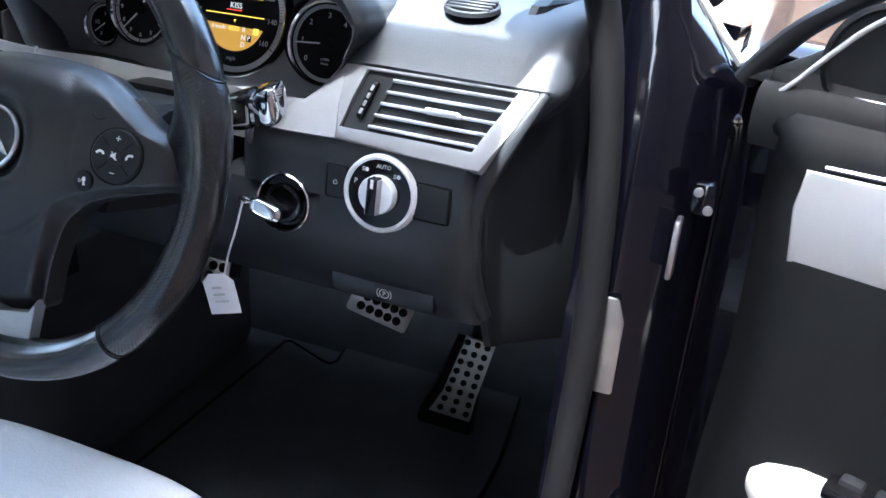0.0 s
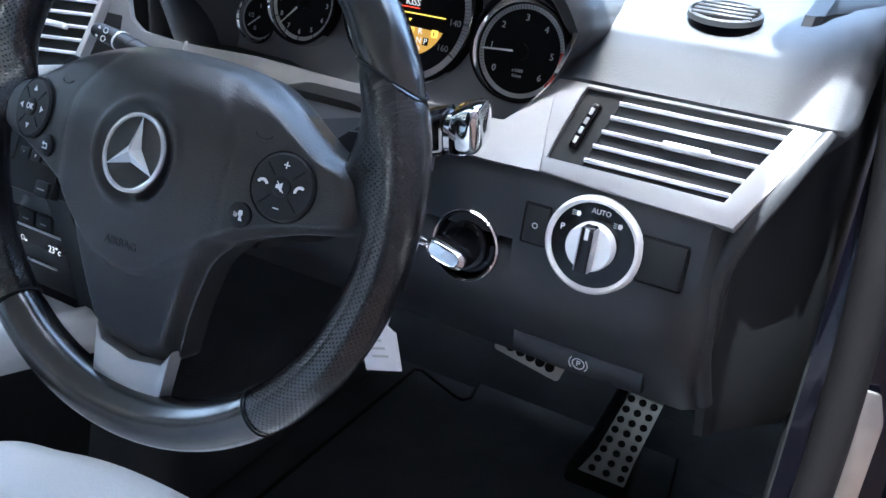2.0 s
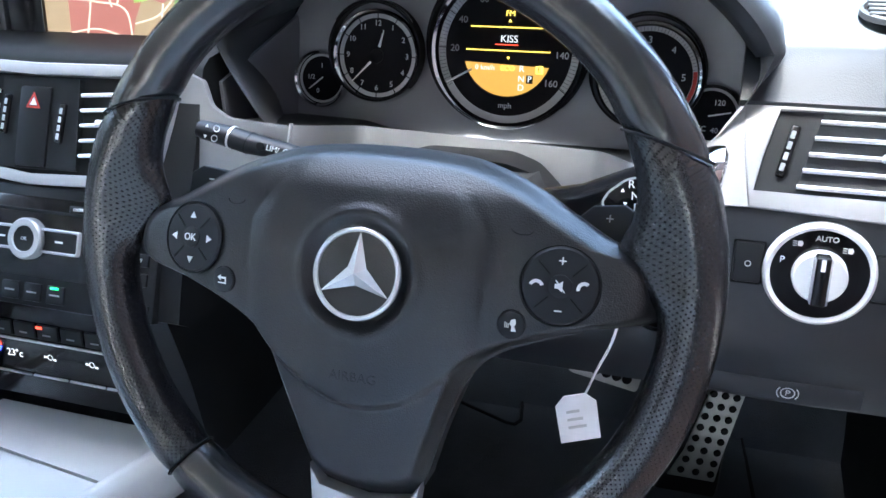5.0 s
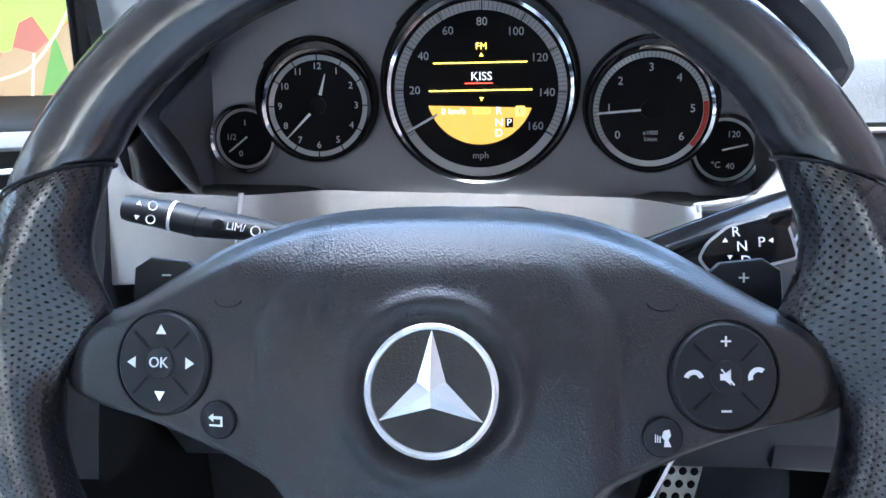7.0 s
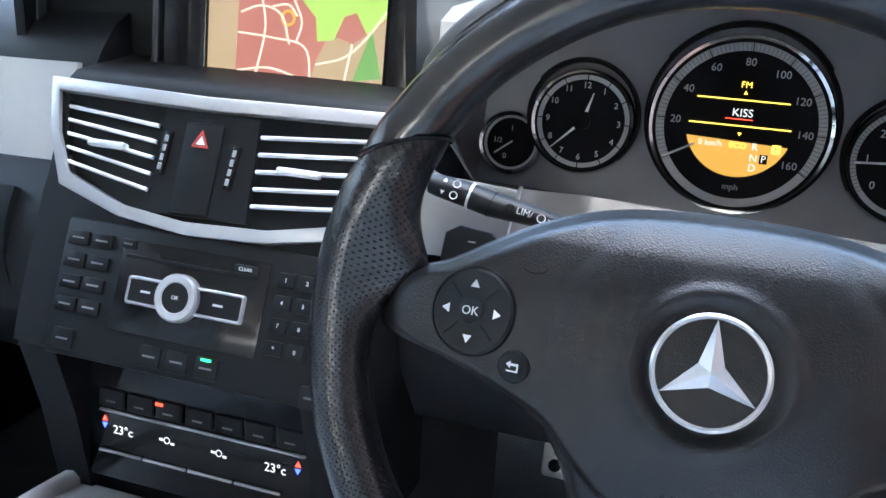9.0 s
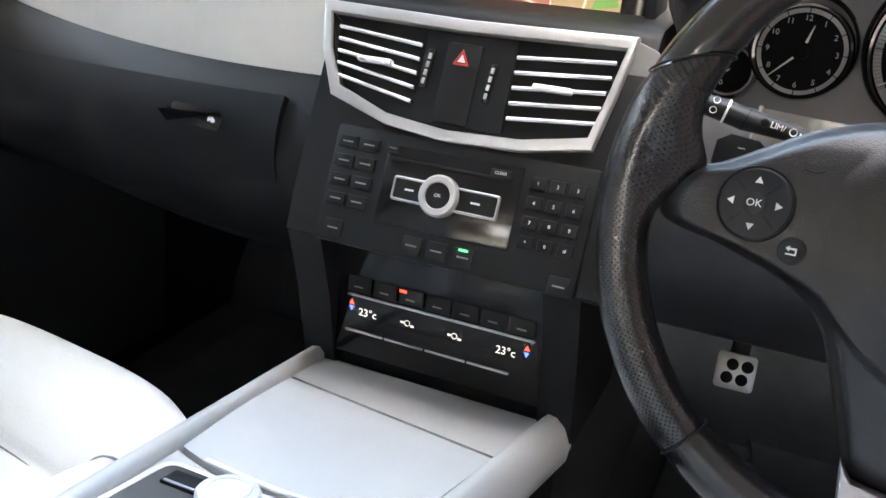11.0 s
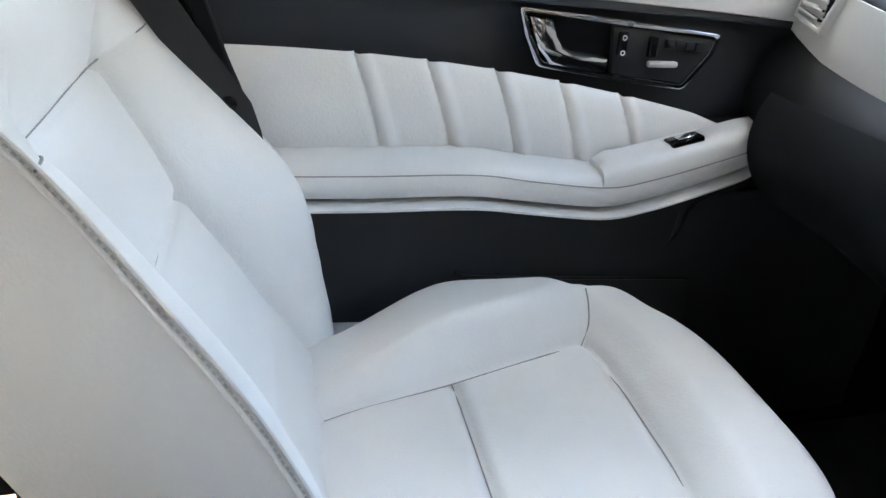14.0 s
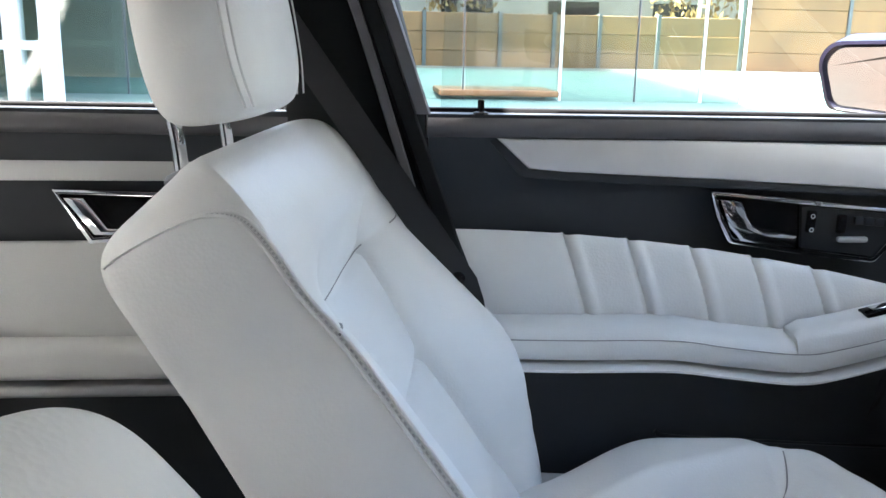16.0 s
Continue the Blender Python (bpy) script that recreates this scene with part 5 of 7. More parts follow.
# ---- screen in its hood ----
scr = thing("navigation_screen", (-0.34, 0.30, 0.97), "lit map screen in a black dashboard hood", "screen")
NM = frame_on((-0.342, 0.262, 1.012), (1, 0.0, 0), (0, 0.12, 0.99))
part("bezel", bm_frame(round_corners([(-0.118, -0.056), (0.100, -0.056), (0.100, 0.062), (-0.118, 0.062)], 0.006), round_corners([(-0.078, -0.050), (0.078, -0.050), (0.078, 0.050), (-0.078, 0.050)], 0.002), 0.02, NM @ Matrix.Translation((0, 0, 0.003))), M_PIANO, scr, "gloss black screen bezel")
part("hood", bm_loft([[(x, y, z) for x, z in ((-0.60, 0.966), (-0.60, 1.045), (-0.57, 1.075), (-0.46, 1.085), (-0.25, 1.085), (-0.235, 1.06), (-0.232, 0.966), (-0.24, 0.966), (-0.245, 1.055), (-0.26, 1.074), (-0.46, 1.074), (-0.565, 1.065), (-0.59, 1.04), (-0.59, 0.966))] for y in (0.245, 0.30, 0.42)]), M_TRIM, scr, "black soft hood round the screen", angle=50)
part("back", bm_box((-0.595, 0.275, 0.962), (-0.235, 0.30, 1.08)), M_TRIM, scr)
part("stowage_rim", bm_frame(round_corners([(-0.252, -0.048), (-0.124, -0.048), (-0.124, 0.060), (-0.252, 0.060)], 0.012), round_corners([(-0.246, -0.042), (-0.130, -0.042), (-0.130, 0.054), (-0.246, 0.054)], 0.010), 0.01, NM @ Matrix.Translation((0, 0, 0.002))), M_DASH, scr)
M_MAPR = glow("map_built_up_pink", (0.55, 0.20, 0.16), 0.017)
M_MAPG = glow("map_park_green", (0.50, 0.78, 0.16), 0.017)
M_MAPT = glow("map_land_tan", (0.55, 0.40, 0.24), 0.017)
M_MAPW = glow("map_road_pale", (0.90, 0.72, 0.55), 0.022)
M_MAPD = glow("map_wood_green", (0.20, 0.45, 0.12), 0.016)
NS = NM @ Matrix.Translation((0, 0, -0.001))
part("map_ground", bm_box((-0.078, -0.050, -0.004), (0.078, 0.050, 0.0), m=NS), M_MAPR, scr, "pink map ground", smooth=False)


def on_map(pts, z, mat, nm):
    part(nm, bm_poly(pts, 0.0002, 0, NS @ Matrix.Translation((0, 0, z))), mat, scr, smooth=False)


on_map([(-0.078, -0.050), (-0.052, -0.050), (-0.050, 0.050), (-0.078, 0.050)], 0.0001, M_MAPT, "map_patch")
on_map([(0.014, -0.050), (0.078, -0.050), (0.078, 0.008), (0.050, -0.012), (0.030, -0.006), (0.020, -0.026)], 0.0001, M_MAPT, "map_patch")
on_map([(0.012, 0.050), (0.078, 0.050), (0.078, 0.010), (0.062, -0.004), (0.052, 0.012), (0.042, 0.008), (0.034, -0.010), (0.020, -0.012), (0.018, 0.006), (0.004, 0.020)], 0.0003, M_MAPG, "map_patch")
on_map([(0.052, -0.040), (0.076, -0.036), (0.066, 0.000)], 0.0005, M_MAPD, "map_patch")
for line in ([(-0.05, -0.01), (-0.02, -0.012), (0.01, -0.018), (0.016, -0.048)], [(-0.048, 0.03), (-0.01, 0.028), (0.008, 0.022)], [(-0.05, -0.04), (-0.02, -0.036), (0.014, -0.044)], [(-0.03, 0.02), (-0.026, -0.006), (-0.034, -0.046)], [(0.02, -0.03), (0.045, -0.022), (0.064, -0.004), (0.077, 0.014)], [(-0.002, 0.02), (0.006, 0.002), (0.002, -0.014)], [(-0.048, 0.006), (-0.03, 0.012), (-0.012, 0.006), (-0.004, -0.016)], [(0.05, -0.012), (0.044, -0.046)], [(-0.02, 0.012), (-0.006, 0.014), (0.002, 0.006)]):
    part("map_road", bm_tube([NS @ Vector((x, y, 0.0006)) for x, y in line], 0.0009, 18, 5), M_MAPW, scr)
part("map_marker", bm_lathe([(0.004, 0), (0.0058, 0.0005), (0.0066, 0)], NS @ Matrix.Translation((-0.006, 0.004, 0.0005)), 20), M_AMBER, scr)
for x0, x1 in ((-0.078, -0.050), (0.046, 0.078)):
    part("map_label", bm_box((x0, -0.050, 0.0006), (x1, -0.040, 0.0010), m=NS), M_AMBER, scr, smooth=False)
    part("label_mark", bm_box((x0 + 0.005, -0.0465, 0.0010), (x1 - 0.007, -0.0435, 0.0012), m=NS), M_FACE, scr, smooth=False)

# passenger side trim
def ptrim(u, v):
    x = -0.512 - 0.585 * u
    k = (0.512 + x) / -0.6
    zt, zb = 0.972 - 0.006 * math.sin(math.pi * k) + 0.034 * k * k, 0.892 - 0.020 * math.sin(math.pi * min(1.0, k * 0.95)) + 0.044 * k * k
    return (x, 0.214 - 0.012 * v + 0.10 * k * k, zt + (zb - zt) * v + 0.004 * math.sin(math.pi * v))


part("passenger_trim", bm_grid(ptrim, 40, 10, 0.006), M_CONSOLE, dash, "satin silver trim across the passenger side")
PV = frame_on((-1.030, 0.2825, 0.968), (0.957, -0.29, 0.0), (0.08, 0.24, 0.97))
pv = thing("air_vent", (-1.03, 0.28, 0.96), "slatted black air vent at the far end of the dashboard", "air vent", "dashboard air vents")
PO = [(-0.060, 0.034), (0.050, 0.034), (0.034, -0.032), (-0.056, -0.022)]
PI = [(-0.052, 0.028), (0.043, 0.028), (0.029, -0.025), (-0.049, -0.016)]
part("frame", bm_frame(PO, PI, 0.014, PV @ Matrix.Translation((0, 0, 0.006)), 0.001), M_CONSOLE, pv, "satin silver frame")
louvres(pv, PV @ Matrix.Translation((0, 0, 0.0075)), (-0.050, 0.026), (0.022, 0.026), (0.012, -0.022), (-0.048, -0.015), 4, 2, 0.5)
thumbwheel(pv, PV @ Matrix.Translation((0, 0, 0.006)), 0.028, 0.003, 0.016, 14)
gb = thing("glovebox", (-0.70, 0.17, 0.82), "black glovebox lid with a small latch", "glovebox")
part("lid", bm_grid(lambda u, v: (-0.545 - 0.46 * u, 0.150 + 0.045 * (u ** 2) + 0.03 * abs(2 * v - 0.8) ** 2, 0.875 - 0.14 * v - 0.01 * u), 24, 12, 0.008), M_DARK, gb)
part("latch", bm_poly(round_corners([(-0.036, -0.006), (-0.030, -0.010), (0.034, -0.010), (0.037, 0.004), (0.030, 0.010), (-0.024, 0.009)], 0.004), 0.0012, 0.0004, frame_on((-0.636, 0.1476, 0.847), (1, -0.04, -0.04), (0, 0.33, 0.94))), M_PIANO, gb, "recessed black latch")
part("lock", bm_lathe([(0.0046, 0.0), (0.0046, 0.002), (0.0032, 0.0024), (0, 0.0024)], frame_on((-0.612, 0.1470, 0.845), (1, 0, 0), (0, 0, 1)), 24), M_CHROME, gb, "small chrome lock")

# ---- centre console ----
def broad(y):
    """Half the width of the console top, which narrows towards the rear."""
    return 0.106 + 0.085 * (y - 0.08)


con = thing("centre_console", (-0.372, -0.05, 0.45), "satin silver topped console between the seats", "console")
OM = frame_on((-0.372, 0.0, 0.655), (1, 0, 0), (0, 0.982, -0.187))
part("base", bm_loft([[OM @ Vector((x * w, y, z)) for x, z in ((-1, -0.25), (1, -0.25), (1.0, -0.03), (0.93, -0.008), (-0.93, -0.008), (-1.0, -0.03))] for y, w in ((-0.24, 0.098), (0.0, 0.118), (0.10, 0.126), (0.152, 0.132))]), M_TRIM, con, "dark grey console base")
part("tray_lid", bm_grid(lambda u, v: OM @ Vector(((2 * u - 1) * broad(-0.103 + 0.179 * v), -0.103 + 0.179 * v - (0.006 + 0.024 * v) * u + 0.016 * (2 * u - 1) ** 2 * (1 - v), 0.002 + 0.003 * math.sin(math.pi * v))), 24, 16, 0.010), M_CONSOLE, con, "satin silver tray lid")
part("front_lid", bm_grid(lambda u, v: OM @ Vector(((2 * u - 1) * broad(0.0815 + 0.0725 * v), 0.0800 + 0.074 * v - 0.030 * u * (1 - v), 0.002 - 0.004 * v * v)), 16, 8, 0.010), M_CONSOLE, con, "satin silver front lid")
part("rear_plate", bm_grid(lambda u, v: OM @ Vector(((2 * u - 1) * broad(-0.250 + 0.1405 * v), -0.250 + 0.1405 * v - 0.006 * u * v + 0.016 * (2 * u - 1) ** 2 * v, 0.0015)), 16, 8, 0.010), M_CONSOLE, con, "satin silver plate round the controller")
part("lid_grip", bm_tube([OM @ Vector((-0.06 + 0.13 * t, -0.1035 + 0.016 * (2 * (t * 0.55 + 0.24) - 1) ** 2, 0.0055)) for t in (0, 0.25, 0.5, 0.75, 1)], 0.0022, 16, 8), M_SLAT, con, "thin chrome lid edge")
for sx in (-1, 1):
    part("side_rail", bm_loft([[OM @ Vector((sx * (x + dx), y, z)) for x, z in ((0.112, -0.022), (0.113, 0.005), (0.118, 0.0105), (0.126, 0.009), (0.134, 0.0), (0.139, -0.018), (0.137, -0.034), (0.128, -0.040))] for y, dx in ((y, broad(y) - 0.111) for y in (-0.205 if sx < 0 else -0.32, -0.10, 0.05, 0.135, 0.158))]), M_CONSOLE, con, "rounded satin silver rail", angle=60)
cp = part("control_plate", bm_poly(round_corners([(-0.078, -0.228), (0.062, -0.228), (0.062, -0.115), (-0.078, -0.115)], 0.010), 0.0015, 0.0004, OM @ Matrix.Translation((0, 0, 0.0025))), M_PLATE, con, "dark satin plate with the controller")
part("plate_rim", bm_frame(round_corners([(-0.0830, -0.2330), (0.0670, -0.2330), (0.0670, -0.1105), (-0.0830, -0.1105)], 0.013), round_corners([(-0.0775, -0.2275), (0.0615, -0.2275), (0.0615, -0.1155), (-0.0775, -0.1155)], 0.009), 0.003, OM @ Matrix.Translation((0, 0, 0.0048)), 0.0), M_SLAT, cp, "bright rim")
for x0, y0, w, h in ((-0.052, -0.131, 0.030, 0.018), (-0.012, -0.128, 0.026, 0.016), (0.032, -0.158, 0.022, 0.030)):
    b = part("button", bm_box((x0 - w / 2, y0 - h / 2, 0.003), (x0 + w / 2, y0 + h / 2, 0.0062), 0.0014, 2, OM), M_TRIM, cp)
    part("button_edge", bm_box((x0 - w * 0.42, y0 - h * 0.44, 0.0058), (x0 + w * 0.42, y0 - h * 0.32, 0.0066), m=OM), M_SILVER, b, smooth=False)
knob = thing("rotary_controller", (-0.374, -0.150, 0.685), "ribbed silver rotary controller on the console", "knob")
KN = OM @ Matrix.Translation((-0.002, -0.153, 0.002))
part("skirt", bm_lathe([(0.019, 0.0), (0.019, 0.004), (0.016, 0.006)], KN, 48), M_PIANO, knob)
part("body", bm_lathe([(0.0165, 0.005), (0.0195, 0.008), (0.0190, 0.0105), (0.0200, 0.0110), (0.0195, 0.0135), (0.0205, 0.0140), (0.0200, 0.0165), (0.0208, 0.0170), (0.0205, 0.0225), (0.0190, 0.0245), (0.0150, 0.0252), (0.0, 0.0246)], KN, 60), M_SLAT, knob, "ribbed satin silver body")
part("cap_ring", bm_lathe([(0.0125, 0.0250), (0.0130, 0.0258), (0.0140, 0.0258), (0.0145, 0.0250)], KN, 48), M_SLAT, knob)

# ---- armrest ----
arm = thing("armrest", (-0.37, -0.45, 0.5), "pale grey leather centre armrest with two lids", "armrest")


def cushion_box(lo, hi, r, puff, m=None, n=10):
    """A padded block: a box with rounded edges whose top swells."""
    bm = bm_box(lo, hi, r, 4)
    for v in bm.verts:
        tx = (v.co.x - lo[0]) / (hi[0] - lo[0]) * 2 - 1
        ty = (v.co.y - lo[1]) / (hi[1] - lo[1]) * 2 - 1
        if v.co.z > (lo[2] + hi[2]) / 2:
            v.co.z += puff * (1 - tx * tx) * (1 - ty ** 4)
    if m:
        bm.transform(m)
    return bm


part("far_lid", cushion_box((-0.478, -0.80, 0.650), (-0.3915, -0.222, 0.735), 0.016, 0.003), M_GREY, arm, "pale grey leather lid")
part("near_lid", cushion_box((-0.3885, -0.80, 0.668), (-0.272, -0.254, 0.733), 0.018, 0.004), M_GREY, arm, "pale grey leather lid")


def wrist(u, v):
    """A domed pad whose rounded front hangs over the controller plate."""
    a, r = 2 * math.pi * u, math.sin(0.5 * math.pi * min(1.0, v / 0.8))
    k = (abs(math.cos(a)) ** 3.6 + abs(math.sin(a)) ** 3.6) ** (-1 / 3.6)
    x, y = 0.032 * k * r * math.cos(a), 0.038 * k * r * math.sin(a)
    z = 0.009 * math.cos(0.5 * math.pi * min(1.0, v / 0.8)) - (0.022 * (v - 0.8) / 0.2 if v > 0.8 else 0.0)
    return (-0.3635 + x - 0.10 * y, -0.2535 + y, 0.7375 + z - 0.010 * max(0.0, y / 0.04) ** 2)


part("wrist_pad", bm_grid(wrist, 48, 22, close_u=True), M_GREY, arm, "rounded grey leather wrist pad", angle=80)
# Dark filler in the slit between the lids, its shade put into the colour.
part("split", bm_box((-0.3917, -0.80, 0.70), (-0.3883, -0.262, 0.7295)), M_SEAM, arm)
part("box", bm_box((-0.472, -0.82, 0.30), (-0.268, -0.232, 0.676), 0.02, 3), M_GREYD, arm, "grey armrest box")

# ---- seats ----
def seat(name, cx, dy, dz, label, turn=0.0, recline=32.0, behind=0.0, up=0.0):
    st = thing(name, (cx, -0.2 + dy, 0.262), label, "car seat", "front seats")

    def inset(x, y):
        """Where the flat middle ends; on a turned seat the outboard seam runs in towards the rear."""
        return 0.175 - 0.395 * max(0.0, -0.046 - y) if turn and x < 0 else 0.150

    def top(x, y):
        """Height of the cushion; x from its middle, y from the rear (-0.42) to the front (0.075)."""
        a = abs(x)
        z = 0.562 + 0.03 * (y + 0.2)
        q = inset(x, y)
        rear = 0.10 + 0.90 * smoothstep(-0.41, -0.20, y)
        side = 0.056 * smoothstep(q - 0.004, q + 0.056, a) * rear * (1 - 0.42 * smoothstep(-0.09, 0.04, y))
        roll = 0.030 * smoothstep(-0.055, 0.005, y)
        z += (side ** 3 + roll ** 3) ** (1 / 3)
        z -= 0.050 * smoothstep(0.222, 0.270, a * (1 + 0.30 * (1 - smoothstep(-0.42, -0.22, y)))) ** 2
        z -= 0.009 * math.exp(-((a - q) / 0.007) ** 2) * (1 - smoothstep(-0.055, -0.03, y))
        z -= 0.009 * math.exp(-((y + 0.050) / 0.007) ** 2) * (1 - smoothstep(q - 0.004, q + 0.01, a))
        z -= 0.008 * math.exp(-((y + 0.237) / 0.007) ** 2) * (1 - smoothstep(q - 0.01, q + 0.004, a))
        z += 0.006 * math.exp(-((y + 0.145) / 0.05) ** 2) * math.exp(-(x / 0.1) ** 2) + 0.005 * math.exp(-((y + 0.33) / 0.05) ** 2) * math.exp(-(x / 0.1) ** 2)
        return z

    def cush(u, v):
        """u across, v from the rear to the foot of the front edge."""
        s = 2 * u - 1
        y = -0.42 + 0.47 * min(v / 0.72, 1.0)
        over = max(0.0, (v - 0.72) / 0.28)
        hw = 0.270 - 0.066 * (1 - smoothstep(-0.42, -0.22, y)) - 0.030 * smoothstep(-0.05, 0.05, y) * abs(s) ** 2 - 0.010 * over
        x = hw * math.copysign(abs(s) ** 0.9, s)
        z = top(x, y)
        if over:
            w = over * math.pi * 0.62
            z = z - 0.035 * (1 - math.cos(w)) - 0.10 * max(0, over - 0.5)
            y = y + 0.036 * math.sin(min(w, math.pi / 2)) - 0.03 * max(0, over - 0.5)
        y -= 0.080 * abs(s) ** 3 * smoothstep(0.35, 0.72, v)
        return (cx + x, y + dy, z + dz)

    cu = part("cushion", bm_grid(cush, 151, 170), M_GREY, st, "pale grey leather seat cushion", angle=80)
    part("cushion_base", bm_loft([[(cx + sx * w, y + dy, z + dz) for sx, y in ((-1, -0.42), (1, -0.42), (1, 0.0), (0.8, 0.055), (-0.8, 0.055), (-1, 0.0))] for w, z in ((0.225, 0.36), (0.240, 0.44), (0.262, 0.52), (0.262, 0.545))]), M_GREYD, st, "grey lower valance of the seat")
    def lift(x, y):
        hw = 0.270 - 0.066 * (1 - smoothstep(-0.42, -0.22, y))
        s = min(1.0, abs(x) / hw) ** (1 / 0.9)
        return Vector((cx + x, y - 0.080 * s ** 3 * smoothstep(0.35, 0.72, (y + 0.42) / 0.47 * 0.72) + dy, top(x, y) + dz + 0.0008))

    for line in ([(s * inset(s, y), y) for y in (-0.40, -0.35, -0.3, -0.25, -0.2, -0.15, -0.1, -0.05)] for s in (-1, 1)):
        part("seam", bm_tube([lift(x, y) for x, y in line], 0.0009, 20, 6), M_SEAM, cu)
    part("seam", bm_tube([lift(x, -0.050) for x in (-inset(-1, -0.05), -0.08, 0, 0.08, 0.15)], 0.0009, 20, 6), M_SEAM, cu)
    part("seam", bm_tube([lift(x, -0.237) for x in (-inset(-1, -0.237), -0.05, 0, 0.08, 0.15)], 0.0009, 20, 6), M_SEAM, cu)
    for s in (-1, 1):
        part("seam", bm_tube([lift(s * x, y) for x, y in ((inset(s, -0.05), -0.05), (0.185, -0.035), (0.205, -0.022), (0.222, -0.012))], 0.0011, 16, 6), M_SEAM, cu)

    c_, s_ = math.cos(radians(recline)), math.sin(radians(recline))
    ub, nb = Vector((0, -s_, c_)), Vector((0, c_, s_))
    base = Vector((cx, -0.40 + dy, 0.58 + dz + up))
    TOP = 0.532

    def half(h):
        w = 0.232 + 0.014 * math.sin(math.pi * max(0.0, min(1.0, (h + 0.05) / 0.42)))
        return w * max(0.0, 1 - max(0.0, (h - 0.455) / (TOP - 0.455)) ** 4.4) ** (1 / 4.4)

    def crest(h, side):
        """How far the bolster stands out; the outboard one is fuller."""
        e = 0.058 - 0.9 * (h - 0.17) ** 2 if h < 0.17 else 0.058 - 0.26 * (h - 0.17) ** 2 - 0.03 * (h - 0.17)
        return e + (0.026 * math.exp(-((h - 0.15) / 0.11) ** 2) if side < 0 else 0.0)

    def seam_at(h):
        return 0.112 + 0.030 * ((h - 0.22) / 0.14) ** 2

    def front(x, h):
        w, a = max(half(h), 1e-4), abs(x)
        e = crest(min(h, 0.45), x)
        xs = seam_at(min(max(h, 0.03), 0.37))
        t = max(0.0, min(1.0, (a - xs) / max(0.02, 0.24 - xs)))
        low = e * math.sin((1.95 if x < 0 else 1.62) * t) ** 0.9 if t > 0 else 0.0
        inner = 1 - smoothstep(xs - 0.012, xs + 0.004, a)
        low += inner * 0.012 * (1 - (x / 0.13) ** 2) * (math.sin(math.pi * max(0.0, min(1.0, (h - 0.226) / 0.137))) ** 0.7 if h > 0.226 else max(0.0, math.sin(math.pi * max(0.0, min(1.0, (h - 0.06) / 0.166)))) ** 0.7)
        low -= 0.009 * math.exp(-((a - xs) / 0.006) ** 2)
        low -= 0.007 * math.exp(-((h - 0.226) / 0.006) ** 2) * inner
        up = 0.042 - 0.006 * (x / 0.23) ** 2 - 0.12 * max(0.0, h - 0.46)
        k = smoothstep(0.363, 0.425, h)
        f = low * (1 - k) + up * k - 0.008 * math.exp(-((h - 0.363) / 0.006) ** 2) * (1 - 0.7 * smoothstep(0.12, 0.2, a))
        f += 0.0011 * math.sin(31 * h + 17 * x) * math.sin(23 * x - 9 * h) + 0.0009 * math.sin(120 * h + 40 * a) * t * (1 - t) * 4 * (1 - smoothstep(0.05, 0.2, h))
        return f

    def close(h):
        return max(0.0, 1 - max(0.0, (h - 0.470) / (TOP - 0.470)) ** 3.0) ** (1 / 3.0)

    MID = -0.038

    def skin(x, h, n):
        h -= 0.13 * max(0.0, -n) * smoothstep(0.36, 0.50, h)
        return base + Vector((x, 0, 0)) + ub * h + nb * (MID + (n - MID) * close(h))

    def flank(h, s, side):
        """A point of the side, s from the piping (0) to the back (1)."""
        w, fe = half(h), front(side * half(h), h)
        back = -0.104
        x = w + 0.006 * math.sin(math.pi * min(1.0, s / 0.8)) - 0.024 * (1 - math.sqrt(max(0.0, 1 - max(0.0, (s - 0.80) / 0.20) ** 2)))
        return skin(side * max(0.0, x if w > 0.05 else w), h, fe + (back - fe) * s)

    rings = []
    for i in range(150):
        h = -0.07 + (TOP - 0.0004 + 0.07) * (1 - (1 - i / 149) ** 1.25)
        w = half(h)
        ring = [skin(w * math.copysign(abs(-1 + j / 60) ** 0.85, -1 + j / 60), h, front(w * math.copysign(abs(-1 + j / 60) ** 0.85, -1 + j / 60), h)) for j in range(121)]
        ring += [flank(h, j / 16, 1) for j in range(1, 17)]
        ring += [skin((w - 0.022 if w > 0.05 else w) * (1 - 2 * j / 14), h, -0.104 - 0.010 * math.sin(math.pi * j / 14)) for j in range(1, 14)]
        ring += [flank(h, 1 - j / 16, -1) for j in range(0, 16)]
        rings.append(ring)
    bk = part("backrest", bm_loft(rings), M_GREY, st, "pale grey leather backrest", angle=80)
    on = lambda x, h, e=0.0006: skin(x, h, front(x, h) + e)
    for s in (-1, 1):
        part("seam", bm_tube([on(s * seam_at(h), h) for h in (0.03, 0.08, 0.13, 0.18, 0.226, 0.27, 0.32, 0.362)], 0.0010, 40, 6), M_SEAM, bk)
        edge = [(-0.05 + 0.03 * k, 0.0) for k in range(17)] + [(0.450, 0.01), (0.468, 0.03), (0.480, 0.08), (0.490, 0.20), (0.497, 0.38), (0.502, 0.58), (0.505, 0.76), (0.505, 0.86)]
        for off in (0.0, 0.045):
            line = [flank(h, q + off, s) + Vector((s * 0.0006, 0, 0)) + nb * 0.0004 for h, q in edge]
            part("piping", bm_tube(line, 0.0017, 90, 6), M_GREY, bk, "twin stitched leather piping")
        line = smooth_path([flank(h, q + 0.022, s) + Vector((s * 0.0007, 0, 0)) for h, q in edge], 130)
